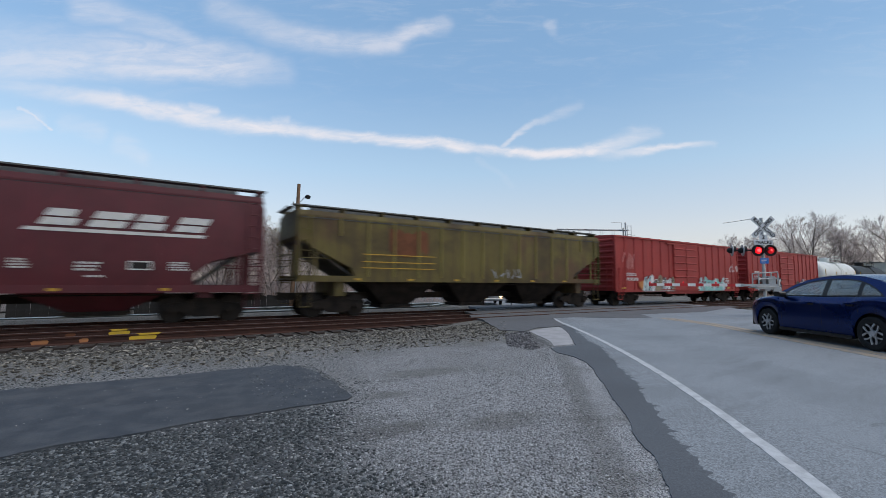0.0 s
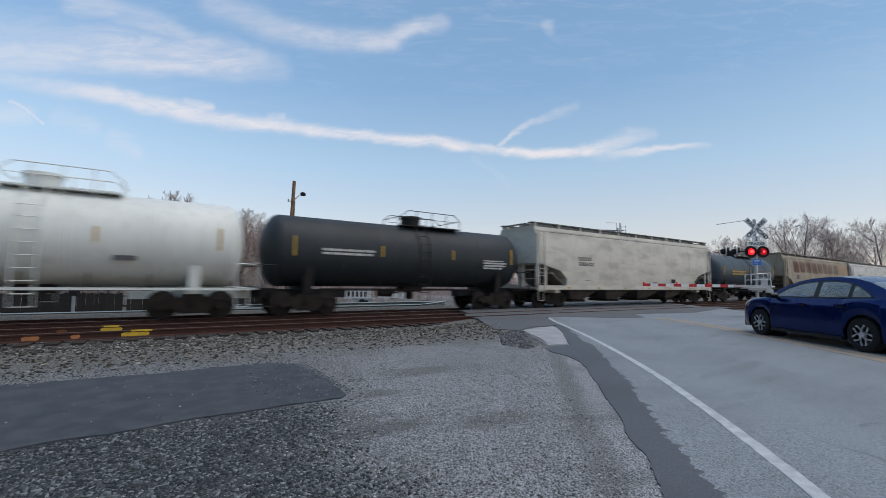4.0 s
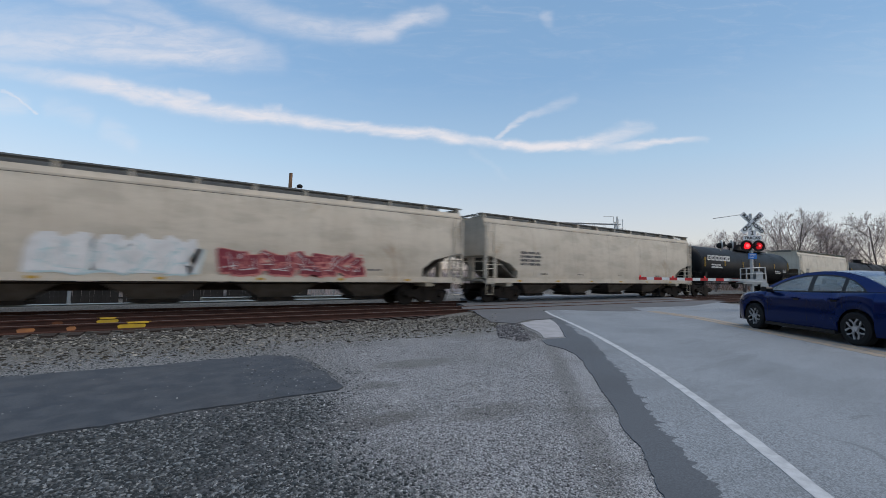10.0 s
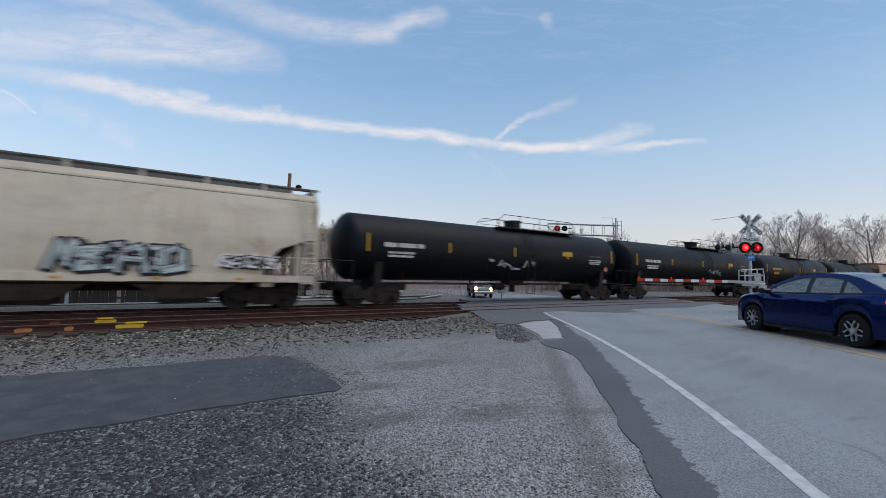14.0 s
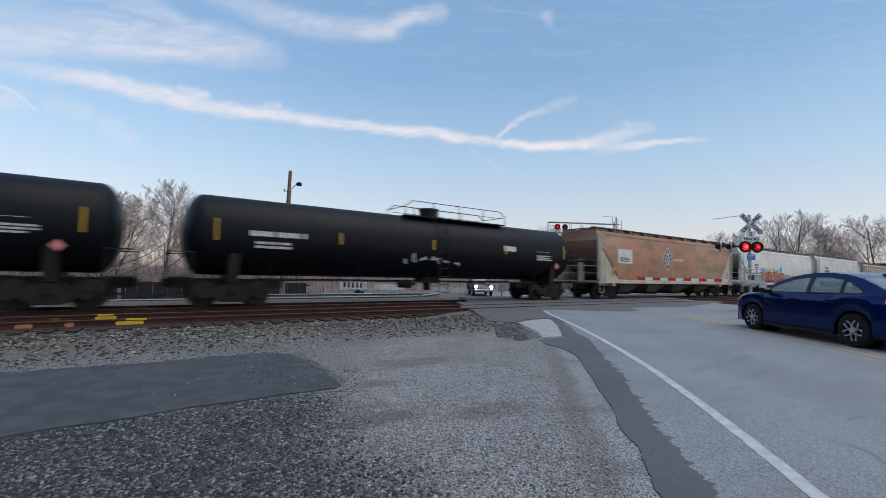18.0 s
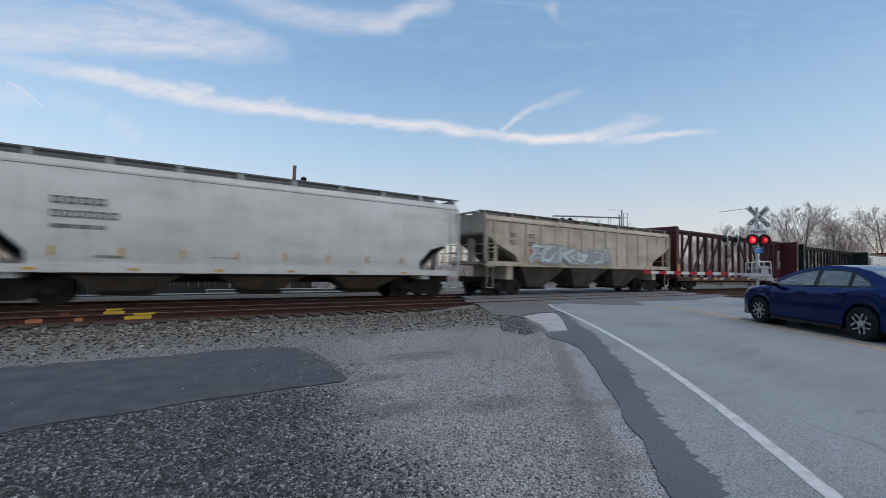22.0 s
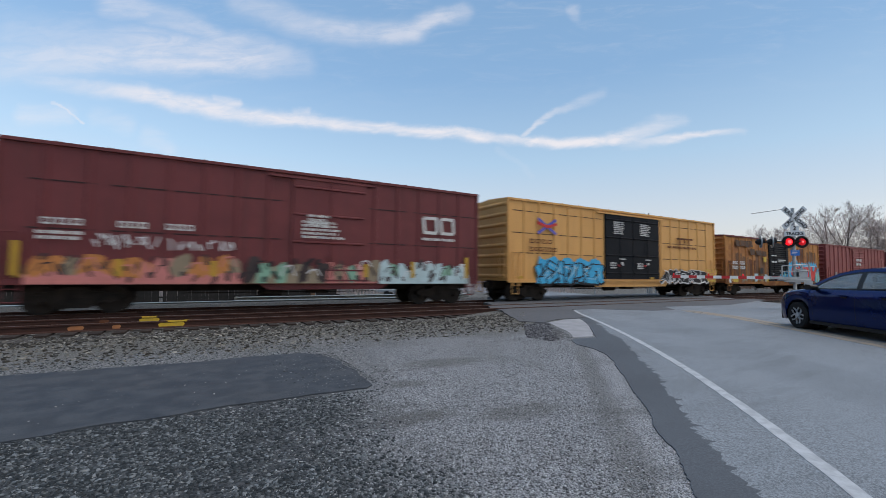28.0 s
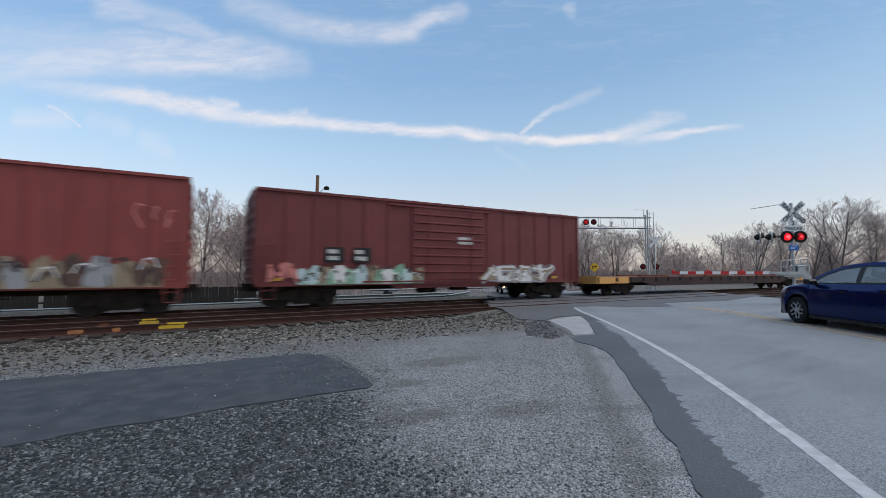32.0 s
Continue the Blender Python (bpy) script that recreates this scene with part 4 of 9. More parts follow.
ballast = flat_shape("ballast_bed", [(-200, 12.35), (9.4, 12.35), (11.2, 13.0), (11.2, 19.6), (10.5, 21.2), (-200, 21.2)], -0.192, M_BALLAST, "grey-brown ballast bed",
                     "ballast", 0.06, 0.4, 13, 0.2)
flat_shape("ballast_bed", [(30.2, 12.6), (330, 12.35), (330, 21.2), (33, 21.2), (31.5, 19.0)], -0.192, M_BALLAST, "grey-brown ballast bed", "ballast", 0.06, 0.4, 14, 0.2)


def rail_profile(y, z):
    half = ((0.075, 0.0), (0.07, 0.018), (0.012, 0.035), (0.010, 0.125), (0.036, 0.142), (0.036, 0.172), (0.028, 0.18))
    return [(y - a, z - 0.18 + b) for a, b in half] + [(y + a, z - 0.18 + b) for a, b in half[::-1]]


TIE = MB().box(-0.115, 0.115, -1.3, 1.3, -0.16, 0.0).mesh("tie", M_TIE)
for mid, top, nm in ((NEAR, 0.035, "near"), (FAR, 0.0, "train")):
    track = thing("track", "rusty rails on worn wooden ties" if nm == "near" else "bright-headed rails that carry the train", "railway track", pose(0, mid, 0), kind="structure")
    for side in (-0.7175, 0.7175):
        rail = part("rail", MB().prism(rail_profile(side, top), "x", -200, 330), M_RAIL, track)
        part("rail_head", MB().box(-200, 330, side - 0.027, side + 0.027, top + 0.0005, top + 0.003), M_RAILTOP, rail, "worn shiny rail head")
    for i in range(-26, 22):
        part("tie", TIE, None, track, at=pose(i * 0.5 + random.uniform(-0.03, 0.03), random.uniform(-0.06, 0.06), top - 0.18, 0, 0, random.uniform(-1, 1)))
    rest = MB()
    for i in range(-400, 660):
        if -26 <= i < 22 or 19 < i * 0.5 * 2 < 58:
            continue
        rest.box(i * 0.5 - 0.115, i * 0.5 + 0.115, -1.3, 1.3, top - 0.34, top - 0.18)
    tagged(part("far_ties", rest, M_TIE, track), kind="stuff")
    if nm == "near":
        webs = ((-2.58, -2.31, -0.7175, M_MARKO), (-1.72, -1.58, -0.7175, M_MARKO), (-0.75, -0.20, -0.7175, M_MARKY), (-1.29, -0.85, 0.7175, M_MARKY), (-2.2, -2.02, 0.7175, M_RUST))
        for a, b, y, mat in webs:
            part("paint_mark", MB().prism([(a, top - 0.145), (b, top - 0.145), (b + 0.03, top - 0.09), (b, top - 0.048), (a + 0.05, top - 0.045), (a - 0.02, top - 0.08)], "y", y - 0.019, y - 0.0125), mat, track, "dab of paint on the rail's web")
        heads = ((-0.62, -0.06, -0.7175, M_MARKY), (-1.30, -0.84, 0.7175, M_MARKY))
        for a, b, y, mat in heads:
            part("paint_mark", MB().prism([(a, y - 0.02), (a + 0.08, y - 0.036), (b - 0.05, y - 0.036), (b, y), (b - 0.1, y + 0.03), (a + 0.05, y + 0.03)], "z", top + 0.0015, top + 0.006)
                 .box(a + 0.06, b - 0.06, y - 0.040, y - 0.0365, top - 0.032, top), mat, track, "dab of paint on the rail's head")

# ---- the train ----
WHEEL = MB().lathe([(-0.07, 0.12), (-0.07, 0.36), (-0.065, 0.455), (0.03, 0.457), (0.055, 0.485), (0.07, 0.485), (0.07, 0.38), (0.03, 0.32), (0.03, 0.12)], 28, "y").mesh("wheel", M_WHEEL, 40)
AXLE = MB().tube((0, -1.0, 0), (0, 1.0, 0), 0.085, n=10).mesh("axle", M_TRUCK)
_sf = MB()
_sf.prism([(-1.16, 0.44), (-1.16, 0.60), (-0.92, 0.66), (-0.45, 0.70), (-0.32, 0.84), (0.32, 0.84), (0.45, 0.70), (0.92, 0.66), (1.16, 0.60), (1.16, 0.44), (0.98, 0.44),
           (0.80, 0.50), (0.46, 0.26), (0.36, 0.20), (-0.36, 0.20), (-0.46, 0.26), (-0.80, 0.50), (-0.98, 0.44)], "y", -0.09, 0.09)
SIDEFRAME = _sf.mesh("side_frame", M_TRUCK)
_bx = MB().tube((0, -0.13, 0), (0, 0.13, 0), 0.14, n=14)
BEARING = _bx.mesh("bearing_cap", M_TRUCK, 40)
_sp = MB()
for a_ in (-0.2, 0.0, 0.2):
    _sp.tube((a_, 0, 0.28), (a_, 0, 0.52), 0.075, n=8)
SPRING = _sp.mesh("spring", M_TRUCK)
BOLSTER = MB().box(-0.2, 0.2, -1.15, 1.15, 0.5, 0.76).mesh("bolster", M_TRUCK)
_cp = MB().box(-0.42, 0.0, -0.09, 0.09, 0.72, 0.92).prism([(0.0, -0.09), (0.12, -0.16), (0.30, -0.13), (0.30, -0.04), (0.18, 0.02), (0.24, 0.14), (0.0, 0.12)], "z", 0.68, 0.96)
COUPLER = _cp.mesh("coupler", M_TRUCK)
LADDERS = {}


def add_truck(car, x):
    """A two-axle truck: frame, wheels, springs."""
    truck = part("truck", BOLSTER, None, car, "dirty cast-steel truck", pose(x, 0, 0))
    for s in (-1, 1):
        part("side_frame", SIDEFRAME, None, truck, at=pose(0, s * 1.02, 0))
        part("spring", SPRING, None, truck, at=pose(0, s * 1.02, 0))
        for a in (-0.86, 0.86):
            part("bearing_cap", BEARING, None, truck, at=pose(a, s * 1.03, 0.457))
            part("wheel", WHEEL, None, truck, at=pose(a, s * 0.74, 0.457, 0, 0, 0 if s < 0 else 180))
    for a in (-0.86, 0.86):
        part("axle", AXLE, None, truck, at=pose(a, 0, 0.457))


def add_couplers(car, half):
    for s in (-1, 1):
        part("coupler", COUPLER, None, car, "", pose(s * (half + 0.05), 0, 0, 0, 0, 0 if s > 0 else 180))
        part("brake_hose", MB().path([(s * (half + 0.1), -0.35, 0.8), (s * (half + 0.25), -0.38, 0.45), (s * (half + 0.5), -0.3, 0.35)], 0.025), M_BLACK, car)


def ladder_mesh(z0, z1, mat, wide=0.42):
    key = (round(z0, 2), round(z1, 2), mat.name, wide)
    if key not in LADDERS:
        mb = MB()
        for a in (-wide / 2, wide / 2):
            mb.box(a - 0.02, a + 0.02, -0.02, 0.02, z0, z1)
        n = int((z1 - z0) / 0.38)
        for i in range(n + 1):
            z = z0 + 0.05 + i * (z1 - z0 - 0.1) / max(1, n)
            mb.tube((-wide / 2, 0, z), (wide / 2, 0, z), 0.014, n=6)
        LADDERS[key] = mb.mesh("ladder", mat)
    return LADDERS[key]


def bars(car, x, z, w, h, lines, mat, y=-1.56, seed=1, name="lettering"):
    """Lines of small lettering as rows of plain upright bars, with gaps between words."""
    rnd = random.Random(seed)
    mb = MB()
    pitch = h / lines
    tall = min(pitch * 0.62, 0.30)
    for i in range(lines):
        zz = z + h - (i + 1) * pitch + (pitch - tall) / 2
        a, end = x, x + w * rnd.uniform(0.75, 1.0)
        word = rnd.randint(3, 6)
        while a < end:
            b = min(end, a + tall * rnd.uniform(0.5, 0.68))
            mb.box(a, b, y - 0.004, y, zz, zz + tall)
            a = b + tall * 0.17
            word -= 1
            if word == 0:
                a, word = a + tall * 0.5, rnd.randint(2, 6)
    return tagged(part(name, mb, mat, car), kind="stuff")


def blocks(car, x, z, w, h, n, mat, y=-1.56):
    """A row of large characters as plain framed blocks."""
    for i in range(n):
        a, b, t = x + w * i / n, x + w * (i + 0.72) / n, h * 0.24
        part("lettering", MB().box(a, b, y - 0.004, y, z, z + t).box(a, b, y - 0.004, y, z + h - t, z + h).box(a, a + t, y - 0.004, y, z + t, z + h - t)
             .box(b - t, b, y - 0.004, y, z + t, z + h - t), mat, car)


def slab(car, x0, x1, z0, z1, mat, y=-1.56, name="marking", label="", cut=0.0):
    pts = [(x0 + cut, z0), (x1, z0), (x1 - 0, z1), (x0, z1)] if not cut else [(x0 - cut, z0), (x1 - cut, z0), (x1, z1), (x0, z1)]
    return part(name, MB().prism(pts, "y", y - 0.004, y), mat, car, label)


def stroke(mb, pts, w, y, thick=0.003):
    """A fat band along a line of points, in the side's plane."""
    for i, ((x0, z0), (x1, z1)) in enumerate(zip(pts, pts[1:])):
        dx, dz = x1 - x0, z1 - z0
        ln = math.hypot(dx, dz) or 1
        px, pz = -dz / ln * w / 2, dx / ln * w / 2
        ex, ez = dx / ln * w * 0.35, dz / ln * w * 0.35
        lift = y - 0.0003 * i
        mb.prism([(x0 - ex + px, z0 - ez + pz), (x0 - ex * 1.3, z0 - ez * 1.3), (x0 - ex - px, z0 - ez - pz), (x1 + ex - px, z1 + ez - pz),
                  (x1 + ex * 1.3, z1 + ez * 1.3), (x1 + ex + px, z1 + ez + pz)], "y", lift - thick, lift)


# swelling, unreadable forms of sprayed lettering: lines in a unit square
FORMS = (((( 0.85, 0.95), (0.2, 0.85), (0.12, 0.15), (0.9, 0.05), (0.85, 0.5), (0.5, 0.5)),),
         (((0.05, 0.9), (0.9, 0.95), (0.15, 0.1), (0.95, 0.05)),),
         (((0.0, 0.0), (0.4, 1.0), (0.6, 0.55), (0.95, 0.0)), ((0.2, 0.35), (0.75, 0.3))),
         (((0.1, 1.0), (0.2, 0.0)), ((0.9, 1.0), (0.25, 0.5), (0.95, 0.0))),
         (((0.05, 0.0), (0.15, 0.85), (0.5, 1.0), (0.85, 0.85), (0.95, 0.0)), ((0.3, 0.4), (0.7, 0.4))),
         (((0.0, 0.2), (0.25, 1.0), (0.5, 0.2), (0.75, 1.0), (1.0, 0.1)),),
         (((0.1, 0.1), (0.1, 0.9), (0.85, 1.0), (0.9, 0.1), (0.3, 0.05)),),
         (((0.9, 1.0), (0.3, 0.95), (0.15, 0.6), (0.8, 0.45), (0.75, 0.05), (0.05, 0.1)),))


def graffiti(car, x0, x1, z0, z1, fill, line="black", letters=5, seed=1, shine="white", back=None, y=-1.57, slant=0.12, third=None, label="spray-painted graffiti", bold=0.34, rim=0.07):
    """Fat, leaning, interlocking sprayed forms: a ragged cloud behind, dark rims, two-tone fillings, thin highlights."""
    rnd = random.Random(seed)
    h = z1 - z0
    if back:
        n = 9 * letters
        top = [(x0 - 0.2 + (x1 - x0 + 0.4) * i / n, z1 - 0.06 + h * (0.20 * abs(math.sin(i * 0.4 + seed)) + rnd.uniform(-0.04, 0.07)) - (0.35 * h if i in (0, n) else 0)) for i in range(n + 1)]
        part("graffiti_cloud", MB().prism([(x0 - 0.25, z0)] + top + [(x1 + 0.25, z0)], "y", y - 0.002, y), SPRAY[back], car, label)
    letters = max(2, int(letters * 1.5))
    w = (x1 - x0) / letters
    fat = min(w * 1.2, h) * bold * 0.74
    for i in range(letters):
        form = FORMS[(seed * 3 + i * 5 + rnd.randint(0, 2)) % len(FORMS)]
        lean = rnd.uniform(0.3, 1.6) * slant
        sx, sz = rnd.uniform(1.1, 1.75), rnd.uniform(0.72, 1.0)
        lines, flip_x, flip_z = [], rnd.random() < 0.55, rnd.random() < 0.5
        if rnd.random() < 0.6:
            form = form + (FORMS[rnd.randrange(len(FORMS))][0][:3],)
        form = [[(1 - a if flip_x else a, 1 - b if flip_z else b) for a, b in ln] for ln in form]
        for ln in form:
            lines.append([(x0 + w * (i + 0.5 + (a - 0.5 + rnd.uniform(-.13, .13)) * sx) + lean * h * (b - 0.5), z0 + fat * 0.45 + (h - fat * 0.9) * min(1.0, max(0.0, b * sz + rnd.uniform(-.09, .09)))) for a, b in ln])
        yy = y - 0.004 - 0.0085 * (i % 2)
        edge, body, tone, hi = MB(), MB(), MB(), MB()
        for ln in lines:
            stroke(edge, [(a + 0.03, max(z0 + 0.02, b - 0.025)) for a, b in ln], fat + 2 * rim, yy, 0.002)
            stroke(body, ln, fat, yy - 0.0036, 0.0015)
            stroke(tone, [(a + fat * 0.1, b - fat * 0.12) for a, b in ln[-3:]], fat * 0.45, yy - 0.0062, 0.001)
            stroke(hi, [(a - fat * 0.22, b + fat * 0.24) for a, b in ln[:3]], max(0.02, fat * 0.09), yy - 0.0084, 0.001)
        for _ in range(2):
            stroke(edge, [(x0 + w * (i + rnd.uniform(-0.2, 1.2)), z0 + 0.05 + (h - 0.1) * rnd.random()) for _p in range(3)], max(0.025, rim * 0.8), yy - 0.0052, 0.001)
        outline = tagged(part("graffiti_shape", edge, SPRAY[line], car), label, kind="stuff")
        tagged(part("graffiti_fill", body, SPRAY[fill if not third or i % 2 == 0 else third], outline), kind="stuff")
        if third:
            tagged(part("graffiti_tone", tone, SPRAY[third if i % 2 == 0 else fill], outline), kind="stuff")
        if shine:
            tagged(part("graffiti_highlight", hi, SPRAY[shine], outline), kind="stuff")


def mural(car, x0, x1, z0, z1, tones, ink, seed, y, foot=None, crest="white"):
    """Crowded sprayed piece: wavy ground, leaning patches in several tones, a paler foot, dark gaps, thin crest lines."""
    rnd = random.Random(seed)
    h, n = z1 - z0, max(5, int((x1 - x0) / 0.40))
    top = [(x0 + (x1 - x0) * i / (3 * n), z0 + h * (0.50 + 0.22 * abs(math.sin(i * 0.7 + seed)) + rnd.uniform(-0.05, 0.05)) * (0.4 if i in (0, 3 * n) else 1)) for i in range(3 * n + 1)]
    part("graffiti_cloud", MB().prism([(x0, z0)] + top + [(x1, z0)], "y", y - 0.002, y), SPRAY[tones[0]], car, "crowded spray-painted graffiti")

    def blob(name, cx, cz, w, hh, lean, tone, depth):
        pts = []
        for q in range(9):
            a = 2 * math.pi * q / 9
            k, ca, sa = rnd.uniform(0.82, 1.15), math.cos(a), math.sin(a)
            dx, dz = w * k * math.copysign(abs(ca) ** 0.6, ca), hh * k * math.copysign(abs(sa) ** 0.6, sa)
            pts.append((cx + dx + lean * dz, min(z1 + 0.04, max(z0, cz + dz))))
        part(name, MB().prism(pts, "y", depth - 0.0012, depth), SPRAY[tone], car)
    for i in range(n):
        cx, tall = x0 + (x1 - x0) * (i + 0.5 + rnd.uniform(-0.25, 0.25)) / n, rnd.uniform(0.34, 0.50)
        blob("graffiti_patch", cx, z0 + h * tall, rnd.uniform(0.16, 0.28), h * tall, rnd.uniform(-0.15, 0.3), tones[(i + rnd.randint(0, 1)) % len(tones)], y - 0.003 - 0.0015 * (i % 3))
    if foot:
        low = [(x0 + (x1 - x0) * i / (2 * n), z0 + h * rnd.uniform(0.16, 0.40)) for i in range(2 * n + 1)]
        part("graffiti_band", MB().prism([(x0, z0)] + low + [(x1, z0)], "y", y - 0.0092, y - 0.008), SPRAY[foot], car)
    for i in range(2 * n):
        cx = x0 + (x1 - x0) * (i + rnd.random()) / (2 * n)
        blob("graffiti_gap", cx, z0 + h * rnd.uniform(0.12, 0.82), rnd.uniform(0.03, 0.10), h * rnd.uniform(0.07, 0.20), rnd.uniform(-0.6, 0.8), ink, y - 0.0105 - 0.0014 * (i % 2))
    for i in range(max(2, n // 2)):
        cx, mb = x0 + (x1 - x0) * (i + 0.5) / max(2, n // 2), MB()
        cz = z0 + h * rnd.uniform(0.45, 0.92)
        stroke(mb, [(cx - 0.22, cz - h * rnd.uniform(0.1, 0.4)), (cx - 0.10, cz), (cx + 0.12, cz + h * 0.04), (cx + 0.26, cz - h * rnd.uniform(0.05, 0.35))], 0.045, y - 0.014, 0.001)
        tagged(part("graffiti_outline", mb, SPRAY[crest if i % 3 else ink], car), kind="stuff")


GLYPH = {"S": [(0.95, 0.92), (0.15, 0.92), (0.08, 0.55), (0.88, 0.45), (0.80, 0.08), (0.02, 0.08)],
         "H": [(0.1, 0.0), (0.1, 1.0), (0.1, 0.5), (0.9, 0.5), (0.9, 1.0), (0.9, 0.0)],
         "O": [(0.1, 0.08), (0.1, 0.92), (0.9, 0.92), (0.9, 0.08), (0.1, 0.08)],
         "W": [(0.05, 1.0), (0.22, 0.05), (0.5, 0.6), (0.75, 0.05), (0.98, 1.0)]}


def spray_word(car, word, x0, x1, z0, z1, fill, line, back, shine, y):
    """Fat slanted block letters with a dark shadow rim on a spiky cloud."""
    rnd = random.Random(60)
    n, w, h = 26, (x1 - x0) / len(word), z1 - z0
    top = [(x0 - 0.7 + (x1 - x0 + 1.3) * i / n, z1 + (0.12 if i % 2 else 0.42) + rnd.uniform(-0.1, 0.14) - (0.7 if i < 2 else 0.35 if i > n - 2 else 0)) for i in range(n + 1)]
    part("graffiti_cloud", MB().prism([(x0 - 1.1, z0)] + top + [(x1 + 0.75, z0)], "y", y - 0.002, y), SPRAY[back], car, "light blue spray-painted cloud")
    for i, ch in enumerate(word):
        pts = [(x0 + (i + 0.12 + 0.74 * a) * w + 0.28 * (b - 0.5), z0 + 0.15 + b * (h - 0.3)) for a, b in GLYPH[ch]]
        rim_mesh, fat, hi = MB(), MB(), MB()
        stroke(rim_mesh, [(a + 0.07, b - 0.05) for a, b in pts], 0.44, y - 0.004)
        stroke(fat, pts, 0.33, y - 0.008)
        stroke(hi, [(pts[0][0] - 0.1, z1 + 0.03), (pts[0][0] + w * 0.55, z1 + 0.03)] if ch in "HW" else [(pts[1][0], z1 + 0.03), (pts[1][0] + w * 0.6, z1 + 0.03)], 0.05, y - 0.012)
        rim = part("graffiti_letter", rim_mesh, SPRAY[line], car, "fat red spray-painted letter")
        part("graffiti_fill", fat, SPRAY[fill], rim)
        part("graffiti_highlight", hi, SPRAY[shine], rim)


def stain(car, x0, x1, z0, z1, mat, y=-1.563, seed=1, label="rust stain with runs"):
    """A patch with a wavy edge and long runs at its foot."""
    rnd = random.Random(seed)
    n = max(6, int((x1 - x0) / 0.14))
    low = [(x0 + (x1 - x0) * i / n, z0 + (0.25 if i in (0, n) else 0) + rnd.uniform(-0.5, 1.0) ** 3 * 0.6) for i in range(n + 1)]
    high = [(x0 + (x1 - x0) * i / n + rnd.uniform(-.04, .04), z1 + rnd.uniform(-0.14, 0.06)) for i in range(n, -1, -1)]
    return part("rust_patch", MB().prism(low + high, "y", y - 0.003, y), mat, car, label)


def scrawl(car, x0, x1, z0, z1, col, seed=1, y=-1.57, n=5, w=0.06):
    rnd = random.Random(seed)
    for i in range(n):
        mb = MB()
        ox, ww = x0 + (x1 - x0) * i / n, (x1 - x0) / n
        stroke(mb, [(ox + rnd.uniform(0, 1) * ww, z0 + rnd.uniform(0, 1) * (z1 - z0)) for _ in range(4)], w, y - 0.0006 * i, 0.002)
        part("graffiti_scrawl", mb, SPRAY[col], car, "thin spray-painted scrawl")


def train_car(name, left, right, label, category="freight car"):
    car = thing(name, label, category, pose((left + right) / 2, FAR, 0), "cars of the freight train")
    TRAIN.append((car, (left + right) / 2))
    return car, (right - left) / 2


TRAIN = []


